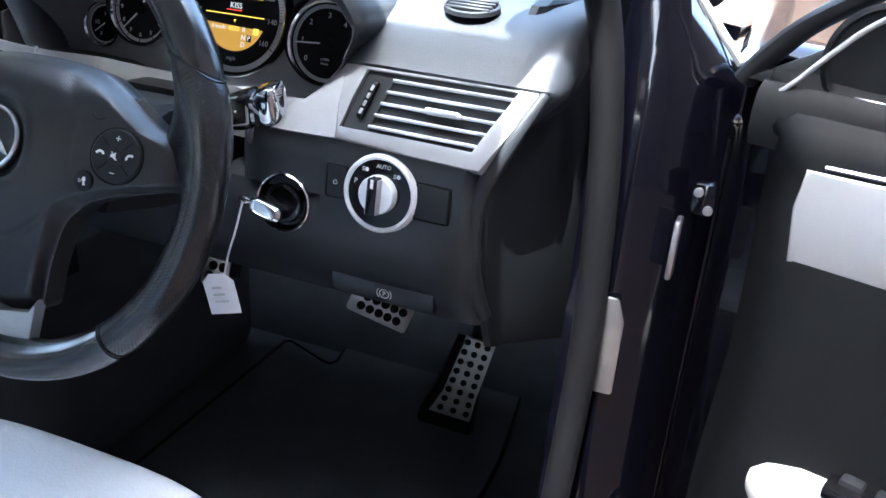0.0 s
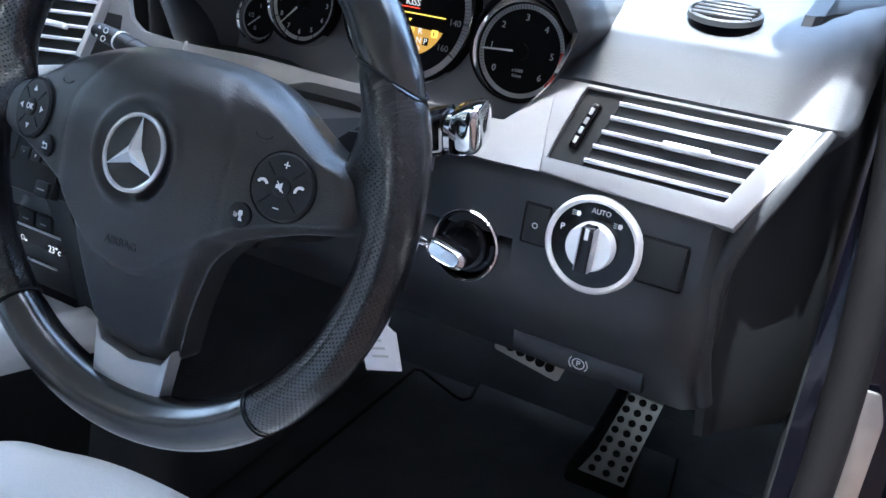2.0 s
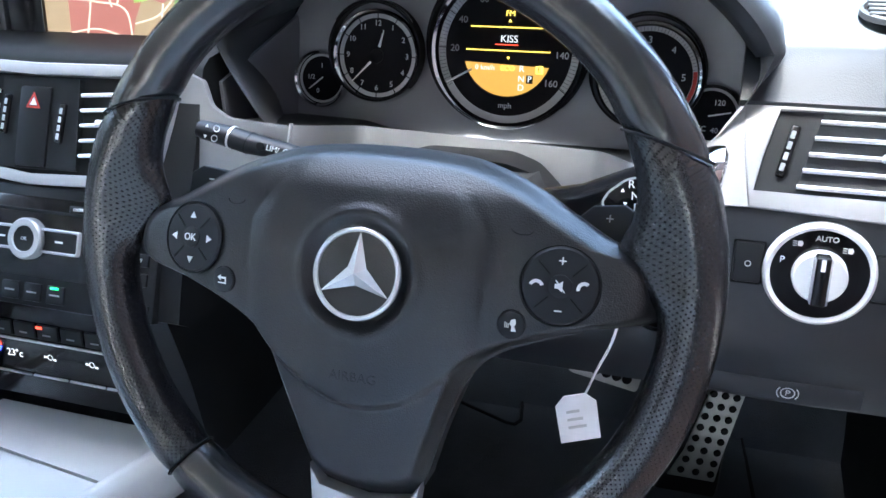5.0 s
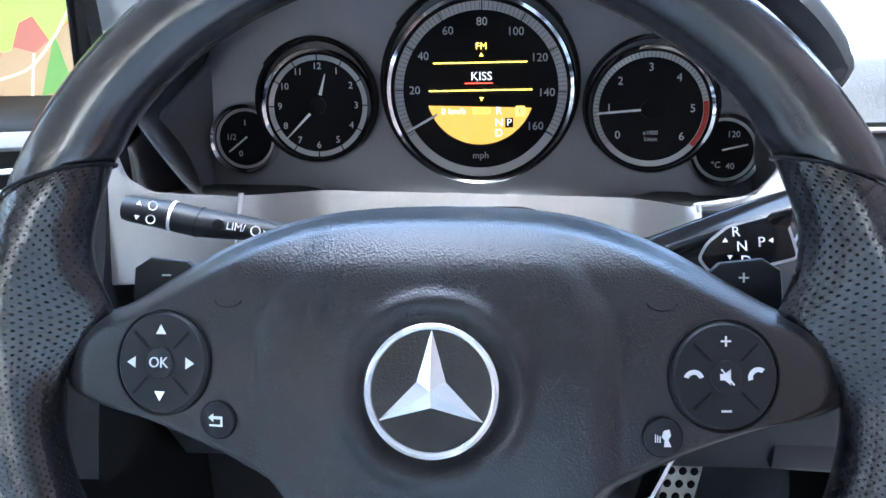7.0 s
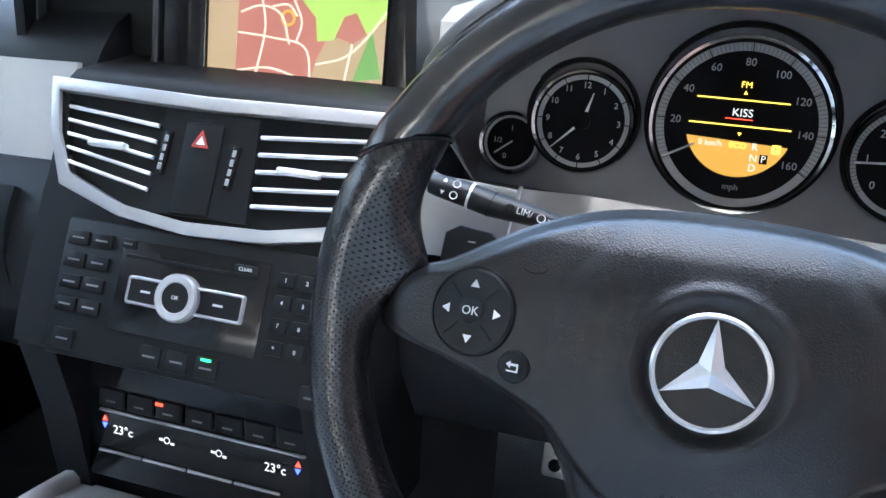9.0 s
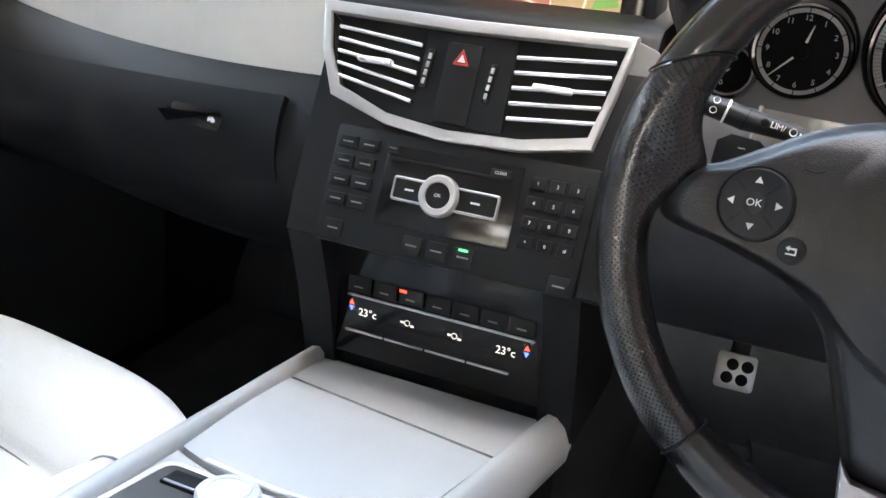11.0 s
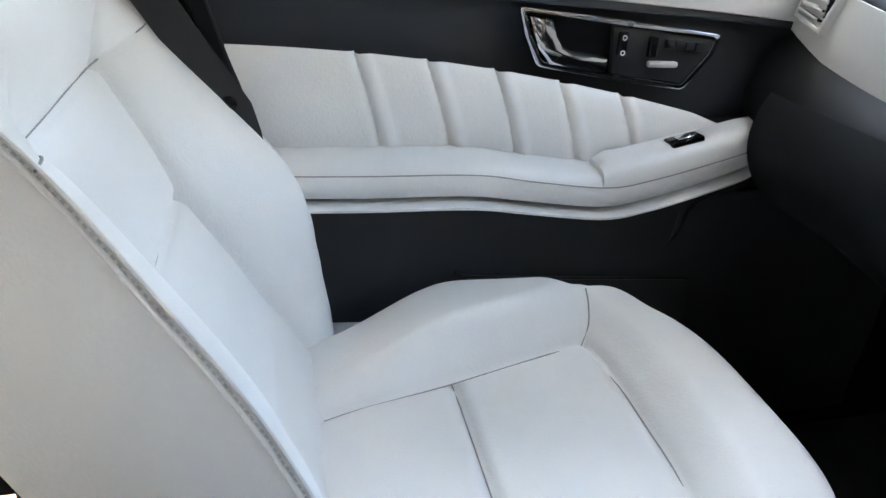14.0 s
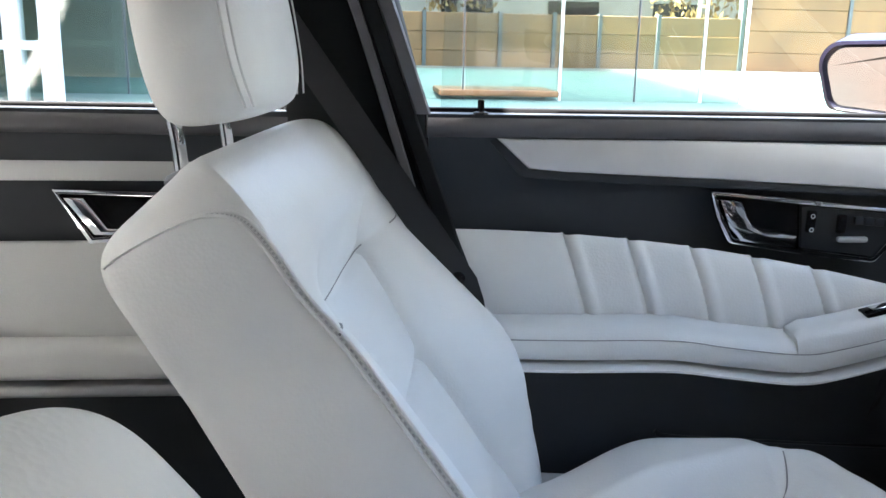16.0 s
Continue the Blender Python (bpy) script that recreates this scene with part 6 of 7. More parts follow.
        part("stitching", joined(*[bm_tube([line[k], line[k] * 0.45 + line[k + 1] * 0.55], 0.0009, 0, 5) for k in range(2, 128)]), M_GREYD, bk, "grey twin stitching")
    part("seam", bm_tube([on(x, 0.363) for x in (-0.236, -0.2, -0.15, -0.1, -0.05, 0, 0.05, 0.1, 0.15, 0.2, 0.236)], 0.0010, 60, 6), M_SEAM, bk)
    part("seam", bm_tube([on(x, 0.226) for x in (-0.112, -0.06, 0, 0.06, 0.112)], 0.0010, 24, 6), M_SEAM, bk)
    # head restraint on two chrome rods
    tb = base + ub * 0.529 - nb * 0.070 + Vector((0, behind, 0))
    ub, nb = Vector((0, -0.16, 0.987)), Vector((0, 0.987, 0.16))
    hrest = part("headrest", bm_loft([[tb + Vector((x * w, 0, 0)) + ub * (h - 0.030) + nb * (0.058 + (n * d)) for x, n in ((-1, -0.2), (-0.92, -0.75), (-0.6, -1), (0, -1.05), (0.6, -1), (0.92, -0.75), (1, -0.2), (1, 0.3), (0.9, 0.75), (0.55, 0.92), (0, 0.86), (-0.55, 0.92), (-0.9, 0.75), (-1, 0.3))] for h, w, d in ((0.075, 0.07, 0.022), (0.079, 0.105, 0.040), (0.090, 0.125, 0.052), (0.13, 0.135, 0.058), (0.20, 0.135, 0.056), (0.245, 0.125, 0.050), (0.268, 0.10, 0.036), (0.274, 0.06, 0.016))]), M_GREY, st, "pale grey leather head restraint", angle=80)
    soft = hrest.modifiers.new("soft", "SUBSURF")
    soft.levels = soft.render_levels = 2
    for s in (-1, 1):
        for back in (0.094, 0.101):
            ringline = [tb + Vector((s * w * 0.965, 0, 0)) + ub * (h - 0.030) + nb * back for h, w in ((0.088, 0.112), (0.13, 0.1335), (0.20, 0.1335), (0.25, 0.117))]
            part("seam", bm_tube(ringline, 0.0010, 18, 6), M_GREYD, hrest)
        foot = tb + Vector((s * 0.075, 0.016, 0.006))
        rod = part("rod", bm_tube([foot + Vector((0, dy_, dz_)) for dy_, dz_ in ((0.003, -0.03), (-0.003, 0.03), (-0.008, 0.065), (-0.004, 0.085), (0.004, 0.115))], 0.0066, 20, 14), M_CHROME, st, "polished chrome rod")
        part("rod_guide", bm_lathe([(0.027, -0.006), (0.026, 0.0), (0.020, 0.004), (0.0085, 0.005)], frame_on(foot + Vector((0, 0, 0.003)), (1, 0, 0), Vector((0, 0.9, 0.35))) @ Matrix.Diagonal((1, 0.62, 1, 1))), M_CLUST, rod, "satin grey oval rod guide")
    st.matrix_basis = st.matrix_basis @ pose(0, 0, 0, 0, 0, turn)
    return st


seat("passenger_seat", -0.772, 0.0, 0.012, "pale grey leather front passenger seat with headrest", -7.0)
seat("driver_seat", 0.0, -0.012, -0.035, "pale grey leather driver seat under the wheel", 0.0, 31.0, -0.08, 0.030)
rb = thing("rear_bench", (-0.37, -1.35, 0.262), "pale grey leather rear bench behind the front seats", "car seat")
part("cushion", bm_box((-1.02, -1.62, 0.36), (0.30, -1.10, 0.56), 0.05, 4), M_GREY, rb)
part("backrest", bm_box((-1.02, -1.74, 0.50), (0.30, -1.58, 1.02), 0.05, 4), M_GREY, rb)

# ---- far doors ----
def door_skin(name, y0, y1, label, front):
    d = thing(name, (-1.12, (y0 + y1) / 2, 0.30), label, "car door", "far doors", "structure")

    def skin(u, v):
        z = 0.30 + 0.745 * v
        lean = 0.16 * smoothstep(0.45, 0.9, z) * (1 if front else 0)
        ya = y0 - (0.06 * (1 - v) * -1.0 if front else 0.0)
        x = -1.140 + 0.028 * smoothstep(0.93, 1.03, z) - 0.01 * math.sin(math.pi * v)
        return (x, ya + (y1 - ya) * u, z)

    part("panel", bm_grid(skin, 30, 40, 0.02), M_DOORUP, d, "dark grey soft-skinned door panel")
    part("window_sill", bm_tube([(-1.105, y0, 1.028), (-1.105, (y0 + y1) / 2, 1.029), (-1.105, y1, 1.026)], 0.021, 8, 14, 0.75), M_PILLAR, d, "lilac-grey rounded window sill")
    part("pane", bm_grid(lambda u, v: (-1.135 + 0.10 * v, y0 + 0.02 + (y1 - y0 - 0.04) * u, 1.04 + 0.36 * v), 4, 4, 0.004), M_GLASS, d, "clear side window pane").visible_shadow = False
    part("glass_seal", bm_box((-1.140, y0, 1.030), (-1.126, y1, 1.050), 0.003), M_RUBBER, d)
    return d


fd = door_skin("door_passenger", -0.487, 0.62, "dark and pale grey front passenger door with armrest", True)
XD = -1.088


def yz_slab(pts, x, depth, bevel=0.002):
    """A flat outline (y, z) standing at x, given depth towards the cabin."""
    return bm_poly([(p[0], p[1]) for p in pts], depth, bevel, Matrix(((0, 0, 1, x), (1, 0, 0, 0), (0, 1, 0, 0), (0, 0, 0, 1))))


part("trim_strip", yz_slab([(-0.395, 1.013), (-0.352, 0.974), (-0.30, 0.970), (-0.10, 0.962), (0.14, 0.950), (0.36, 0.935), (0.52, 0.935), (0.54, 0.99), (0.36, 1.005), (0.14, 1.010), (-0.1, 1.013)], XD - 0.018, 0.016, 0.004), M_DTRIM, fd, "satin silver trim strip")
# Added strip standing in for the trim's shadow, in the door skin colour.
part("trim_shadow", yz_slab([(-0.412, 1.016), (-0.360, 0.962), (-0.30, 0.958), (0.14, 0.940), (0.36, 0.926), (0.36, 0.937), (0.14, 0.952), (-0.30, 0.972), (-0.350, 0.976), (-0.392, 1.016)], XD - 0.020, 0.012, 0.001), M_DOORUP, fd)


def insert(u, v):
    y = -0.447 + 0.675 * u
    zt = 0.889 - 0.010 * u - 0.085 * u * u
    zb = 0.768 - 0.030 * smoothstep(0.4, 0.75, u)
    if u > 0.9:
        zt = zt - (zt - 0.79) * ((u - 0.9) / 0.1) ** 2
    z = zt + (zb - zt) * v
    x = XD - 0.012 + 0.012 * math.sin(math.pi * v) ** 0.6
    for k in range(5):
        yk = -0.301 + 0.0885 * k + 0.040 * (1 - (z - zb) / max(0.01, zt - zb))
        x -= 0.0065 * math.exp(-((y - yk) / 0.005) ** 2) if yk < 0.13 else 0
        x += 0.003 * math.exp(-((y - yk - 0.012) / 0.006) ** 2)
    return (x, y, z)


ins = part("leather_insert", bm_grid(insert, 150, 24, 0.006), M_GREY, fd, "pale grey leather insert with stitched flutes", angle=80)
for k in range(5):
    ya = -0.301 + 0.0885 * k
    part("seam", bm_tube([(XD - 0.010 + 0.006 * math.sin(math.pi * v), ya + 0.040 * v, 0.880 - 0.009 * k - 0.003 * k * k * 0.6 - (0.105 - 0.006 * k) * v) for v in (0.04, 0.3, 0.6, 0.95)], 0.0010, 14, 5), M_SEAM, ins)
# armrest: a rounded bar that turns up at its front into the grab
arm_line = [(-0.455, 0.750, 0.026, 0.052), (-0.30, 0.747, 0.027, 0.056), (-0.16, 0.746, 0.027, 0.058), (-0.08, 0.736, 0.026, 0.060), (0.02, 0.726, 0.026, 0.062), (0.08, 0.735, 0.026, 0.064), (0.16, 0.754, 0.025, 0.062), (0.23, 0.772, 0.023, 0.056), (0.265, 0.780, 0.017, 0.036), (0.276, 0.782, 0.009, 0.016)]
sec = [(-1, -0.9), (0.55, -1), (0.85, -0.8), (1.0, -0.3), (1.0, 0.25), (0.85, 0.72), (0.5, 0.96), (0, 1.0), (-1, 1.0)]
arms = smooth_path([(y, z, h) for y, z, h, w in arm_line], 40)
widths = smooth_path([(w, 0, 0) for y, z, h, w in arm_line], 40)
ar = part("armrest", bm_loft([[(XD + 0.006 + w.x * a * 0.85, p.x, p.y + p.z * b) for a, b in sec] for p, w in zip(arms, widths)]), M_GREY, fd, "pale grey padded door armrest", angle=60)
part("armrest_lip", bm_loft([[(XD + 0.004 + (w.x * 0.85 + 0.004) * a, p.x, p.y - p.z * 1.0 - 0.0075 + 0.0055 * b) for a, b in sec] for p, w in zip(arms, widths)]), M_GREY, fd, "pale grey lower lip of the armrest", angle=60)
for off in (0.32,):
    part("seam", bm_tube([(XD + 0.007 + w.x * 0.85, p.x, p.y + p.z * off) for p, w in zip(arms[1:-3], widths[1:-3])], 0.0008, 0, 5), M_SEAM, ar)
grab = [(p, w) for p, w in zip(arms, widths) if p.x > 0.012]
part("grab", bm_loft([[(XD + 0.006 + w.x * (0.10 + 0.74 * max(a, 0.0)), p.x, p.y + p.z * (0.2 + 0.8 * b) + (0.017 if b > 0 else 0.0) * min(1.0, (k + 0.6) / 1.5) * min(1.0, (len(grab) - 1 - k) / 4)) for a, b in sec] for k, (p, w) in enumerate(grab)]), M_GREY, fd, "raised pale grey grab with the switch", angle=60)
sw = part("window_switch", bm_box((-0.013, -0.024, -0.006), (0.013, 0.024, 0.0035), 0.003, 2, frame_on((XD + 0.034, 0.135, 0.7895), (1, 0, 0), (0, 0.97, 0.23))), M_PIANO, fd, "black window switch")
part("switch_edge", bm_box((-0.007, -0.012, 0.003), (0.007, 0.016, 0.0055), 0.001, 1, frame_on((XD + 0.034, 0.135, 0.7895), (1, 0, 0), (0, 0.97, 0.23))), M_CHROME, sw)
# handle in its chrome-framed well
HO = [(-0.103, 0.946), (0.05, 0.933), (0.186, 0.920), (0.180, 0.895), (0.142, 0.846), (0.04, 0.858), (-0.072, 0.874), (-0.092, 0.912)]
HI = [(-0.095, 0.940), (0.05, 0.927), (0.177, 0.915), (0.171, 0.895), (0.138, 0.853), (0.04, 0.865), (-0.066, 0.881), (-0.084, 0.912)]
YZ = lambda x: Matrix(((0, 0, 1, x), (1, 0, 0, 0), (0, 1, 0, 0), (0, 0, 0, 1)))
HO, HI = round_corners(HO, 0.007), round_corners(HI, 0.006)
hd = part("handle_frame", bm_frame(HO, HI, 0.010, YZ(XD - 0.002), 0.001), M_CHROME, fd, "chrome frame of the door handle")
part("handle_well", yz_slab(HI, XD - 0.018, 0.006, 0.0), M_PIANO, hd, "black well")
part("handle_plate", yz_slab([(0.028, 0.926), (0.177, 0.913), (0.171, 0.895), (0.138, 0.855), (0.034, 0.867)], XD - 0.012, 0.007, 0.001), M_PLAST, hd, "black plate with seat switches")
part("handle_lever", yz_slab([(-0.091, 0.936), (-0.058, 0.933), (-0.050, 0.912), (-0.040, 0.899), (-0.024, 0.892), (0.024, 0.886), (0.024, 0.867), (-0.056, 0.877), (-0.074, 0.896)], XD - 0.012, 0.014, 0.005), M_CHROME, hd, "polished chrome door lever")
for yy, zz, h in ((0.042, 0.905, 0.030), (0.086, 0.902, 0.026)):
    part("seat_switch", bm_box((XD - 0.006, yy - 0.006, zz - h / 2), (XD + 0.002, yy + 0.006, zz + h / 2), 0.002, 2), M_PIANO, hd)
part("seat_switch", bm_box((XD - 0.006, 0.082, 0.876), (XD + 0.003, 0.126, 0.884), 0.003, 2), M_SILVER, hd, "silver seat switch")
for k in range(4):
    part("memory_key", bm_box((XD - 0.006, 0.104 + 0.015 * k, 0.901 - 0.0012 * k), (XD + 0.001, 0.117 + 0.015 * k, 0.912 - 0.0012 * k), 0.0015, 2), M_PLAST, hd)
for k in range(2):
    part("lock_symbol", bm_lathe([(0.0022, 0), (0.0032, 0.0003), (0.0032, 0)], YZ(XD - 0.004) @ Matrix.Translation((0.042, 0.913 - 0.019 * k, 0.0065)), 14), M_WHITE, hd)
part("lock_pin", bm_tube([(-1.10, -0.417, 1.035), (-1.10, -0.417, 1.062)], 0.0045, 6, 10), M_PIANO, fd, "black lock pin")
part("lock_pin_collar", bm_lathe([(0.011, 0), (0.010, 0.003), (0.006, 0.004)], Matrix.Translation((-1.10, -0.417, 1.0435)), 20), M_PLAST, fd)
part("lower_panel", bm_grid(lambda u, v: (-1.098 + 0.014 * math.sin(math.pi * min(1, v * 1.2)) ** 0.8 - 0.006 * v, -0.42 + 1.0 * u, 0.698 - 0.40 * v), 20, 16, 0.012), M_DOORUP, fd, "black lower door panel")
part("rear_cheek", yz_slab([(-0.42, 0.692), (-0.212, 0.686), (-0.188, 0.642), (-0.166, 0.612), (-0.145, 0.598), (-0.05, 0.590), (-0.05, 0.32), (-0.42, 0.32)], XD - 0.016, 0.018, 0.005), M_DOORUP, fd, "dark raised panel behind the pocket")
part("pocket", bm_grid(lambda u, v: (-1.074 + 0.016 * math.sin(math.pi * v), -0.145 + 0.34 * u, 0.597 - 0.024 * u - 0.22 * v), 24, 14, 0.008), M_DOORUP, fd, "black door pocket")
part("pocket_lip", bm_tube([(-1.074, -0.160, 0.606), (-1.072, -0.140, 0.598), (-1.071, -0.05, 0.591), (-1.072, 0.08, 0.581), (-1.076, 0.20, 0.572)], 0.0035, 24, 8), M_PLAST, fd)
part("front_rib", bm_tube([(-1.092, 0.335, 0.728), (-1.086, 0.20, 0.695), (-1.086, 0.165, 0.640), (-1.086, 0.140, 0.575)], 0.009, 24, 8), M_PLAST, fd)

rd = door_skin("door_rear_far", -1.70, -0.66, "dark and pale grey rear passenger door", False)
part("trim_strip", yz_slab([(-1.60, 0.994), (-1.60, 0.948), (-0.72, 0.952), (-0.70, 0.998)], XD - 0.030, 0.010, 0.003), M_DTRIM, rd, "satin silver trim strip")
part("leather_insert", yz_slab([(-1.60, 0.865), (-1.60, 0.745), (-0.72, 0.735), (-0.72, 0.872)], XD - 0.030, 0.010, 0.004), M_GREY, rd, "pale grey leather insert")
part("armrest", bm_box((XD - 0.03, -1.60, 0.690), (XD + 0.02, -0.72, 0.742), 0.016, 4), M_GREY, rd, "pale grey padded rear armrest")
part("armrest_lip", bm_box((XD - 0.03, -1.60, 0.668), (XD + 0.018, -0.72, 0.684), 0.006, 3), M_SILVER, rd)
hr = part("handle_frame", bm_frame([(-0.968, 0.940), (-0.80, 0.936), (-0.81, 0.880), (-0.925, 0.868)], [(-0.960, 0.934), (-0.808, 0.930), (-0.816, 0.886), (-0.920, 0.876)], 0.01, YZ(XD - 0.020)), M_CHROME, rd, "chrome frame of the rear handle")
part("handle_well", yz_slab([(-0.962, 0.935), (-0.920, 0.875), (-0.815, 0.885), (-0.806, 0.931)], XD - 0.034, 0.006, 0), M_PIANO, hr)
part("handle_lever", yz_slab([(-0.955, 0.930), (-0.928, 0.930), (-0.90, 0.890), (-0.85, 0.888), (-0.85, 0.878), (-0.918, 0.880)], XD - 0.028, 0.012, 0.004), M_CHROME, hr, "polished chrome lever")
part("lock_pin", bm_tube([(-1.10, -0.735, 1.03), (-1.10, -0.735, 1.058)], 0.0045, 6, 10), M_PIANO, rd)

# middle pillar with the seat belt
solo("pillar_middle_far", bm_loft([[(x, y + d, z) for x, d in ((-1.135, -w), (-1.085, -w * 0.9), (-1.066, -w * 0.5), (-1.066, w * 0.5), (-1.085, w * 0.9), (-1.135, w))] for y, z, w in ((-0.585, 0.30, 0.14), (-0.570, 0.70, 0.13), (-0.575, 0.90, 0.105), (-0.578, 1.04, 0.095), (-0.612, 1.20, 0.085), (-0.655, 1.42, 0.080))]), M_DARK, "dark trimmed middle pillar", "pillar", "structure", angle=60)
def strip(name, pts, x, w, deep, mat, label, category):
    """A flat band standing beside the pillar along (y, z) points, w wide and deep towards the cabin."""
    line = smooth_path([(0, y, z) for y, z in pts], 30)
    rings = []
    for p in line:
        lean = 0.10 * max(0.0, p.z - 1.04)
        rings.append([(x + lean + d, p.y + o, p.z) for o, d in ((-w / 2, 0), (-w / 2, deep * 0.8), (-w * 0.35, deep), (w * 0.35, deep), (w / 2, deep * 0.8), (w / 2, 0))])
    return solo(name, bm_loft(rings), mat, label, category, "structure", angle=50)


strip("window_frame", [(-0.612, 1.37), (-0.543, 1.182), (-0.495, 1.046)], -1.085, 0.021, 0.030, M_PILLAR, "lilac-grey upright frame of the side window", "window frame")
strip("door_seal", [(-0.632, 1.37), (-0.563, 1.18), (-0.513, 1.04), (-0.463, 0.90), (-0.428, 0.78), (-0.42, 0.50)], -1.082, 0.024, 0.024, M_RUBBER, "black rubber door seal along the pillar", "seal")
strip("pillar_edge", [(-0.652, 1.37), (-0.581, 1.18), (-0.535, 1.037), (-0.492, 0.90), (-0.452, 0.78), (-0.44, 0.50)], -1.076, 0.013, 0.024, M_PILLAR, "grey moulded edge of the middle pillar", "trim")
belt = thing("seat_belt", (-1.05, -0.56, 0.5), "black seat belt hanging beside the passenger seat", "seat belt")
part("webbing", bm_grid(lambda u, v: (-1.040 + 0.012 * v + 0.005 * math.sin(4 * v), -0.763 + 0.046 * (u - 0.5) + 0.483 * min(v, 0.664) + 0.14 * max(0.0, v - 0.664), 1.30 - 0.70 * v), 4, 24, 0.0014), M_BELT, belt, "black woven webbing")
part("stop_button", bm_lathe([(0.009, 0), (0.009, 0.003), (0.004, 0.006), (0, 0.006)], YZ(-1.030) @ Matrix.Translation((-0.449, 0.842, 0)), 20), M_PIANO, belt, "black belt stop")
part("anchor", bm_box((-1.056, -0.793, 1.255), (-1.030, -0.718, 1.34), 0.008, 3), M_PLAST, belt, "black belt guide")
buckle = thing("buckle_stalk", (-1.02, -0.44, 0.55), "black lower belt anchor beside the cushion", "seat belt")
part("sleeve", bm_tube([(-1.035, -0.455, 0.50), (-1.030, -0.450, 0.58), (-1.028, -0.452, 0.66)], [0.020, 0.018, 0.012], 10, 10, 0.6), M_PLAST, buckle)

# ---- pedals, mats ----
acc = thing("accelerator_pedal", (0.23, 0.62, 0.30), "brushed steel accelerator pedal with black rubber studs", "pedal")
AM = frame_on((0.211, 0.6225, 0.388), (0.052, 0.017, -0.013), (0.0247, 0.013, 0.138))
part("plate", bm_loft([[AM @ Vector((x * w + dx, y, z)) for x, z in ((-1, -0.003), (-0.94, 0.003), (0.94, 0.003), (1, -0.003))] for y, w, dx in ((-0.072, 0.0355, -0.004), (-0.066, 0.0345, -0.003), (-0.03, 0.0285, 0.0), (0.072, 0.0245, 0.002))]), M_STEEL, acc, "brushed steel plate")
for r in range(8):
    for c in range(3):
        part("stud", bm_lathe([(0.0050, 0.001), (0.0050, 0.0042), (0.0042, 0.0050), (0, 0.0050)], AM @ Matrix.Translation(((0.0160 + 0.0055 * (1 - r / 7) ** 2) * (c - 1) - 0.001, -0.060 + 0.0178 * r, 0.001)), 16), M_RUBBER, acc)
part("heel_base", bm_loft([[AM @ Vector((x * w - 0.004, y, z)) for x, z in ((-1, -0.024), (-1, -0.004), (-0.9, 0.001), (0.9, 0.001), (1, -0.004), (1, -0.024))] for y, w in ((-0.098, 0.045), (-0.092, 0.047), (-0.072, 0.044), (-0.02, 0.034), (0.06, 0.029))]), M_RUBBER, acc, "black rubber heel base")
part("arm", bm_box((-0.012, -0.06, -0.04), (0.016, 0.10, -0.020), 0.006, 2, AM), M_PLAST, acc)


def stud_pedal(name, at, w, h, rows, cols, label, tilt, across=(1, 0, 0.02)):
    p = thing(name, at, label, "pedal")
    m = frame_on(at, across, (0, tilt, 1))
    part("plate", bm_poly(round_corners([(-w, -h), (w, -h), (w, h), (-w, h)], 0.006), 0.004, 0.001, m), M_STEEL, p, "brushed steel plate")
    for r in range(rows):
        for c in range(cols):
            part("stud", bm_lathe([(0.0068, 0.003), (0.0068, 0.0062), (0.0055, 0.0072), (0, 0.0072)], m @ Matrix.Translation((w * 1.5 * ((c + 0.5) / cols - 0.5) + (0.004 if r % 2 else 0), h * 1.5 * ((r + 0.5) / rows - 0.5), 0)), 16), M_RUBBER, p)
    part("arm", bm_box((-0.010, -0.01, -0.05), (0.010, 0.20, -0.002), 0.004, 2, m), M_PLAST, p)
    return p


stud_pedal("brake_pedal", (0.072, 0.594, 0.490), 0.050, 0.022, 2, 5, "brushed steel brake pedal with black rubber studs", 0.35, (0.082, 0.030, -0.036))
stud_pedal("parking_brake_pedal", (-0.1185, 0.442, 0.569), 0.022, 0.021, 2, 2, "small steel parking brake pedal with rubber studs", 0.4)
mat = thing("floor_mat", (0.05, 0.45, 0.262), "black carpet floor mat with a bound edge", "floor mat")
MO = [(-0.205, -0.02), (0.285, -0.02), (0.291, 0.50), (0.288, 0.60), (0.262, 0.79), (-0.06, 0.80), (-0.088, 0.79), (-0.078, 0.735), (-0.085, 0.722), (-0.098, 0.723), (-0.185, 0.757), (-0.198, 0.752), (-0.198, 0.36)]
part("carpet", bm_poly(MO, 0.010, 0.003, Matrix.Translation((0, 0, 0.263))), M_CARPET, mat)
part("binding", bm_tube([(x, y, 0.273) for x, y in MO + MO[:1]], 0.0035, 0, 6), M_RUBBER, mat, "stitched black binding")
mat2 = thing("floor_mat", (-0.75, 0.45, 0.262), "black carpet floor mat of the far footwell", "floor mat")
part("carpet", bm_poly([(-1.04, 0.0), (-0.54, 0.0), (-0.54, 0.60), (-0.60, 0.70), (-1.0, 0.70)], 0.010, 0.003, Matrix.Translation((0, 0, 0.263))), M_CARPET, mat2)

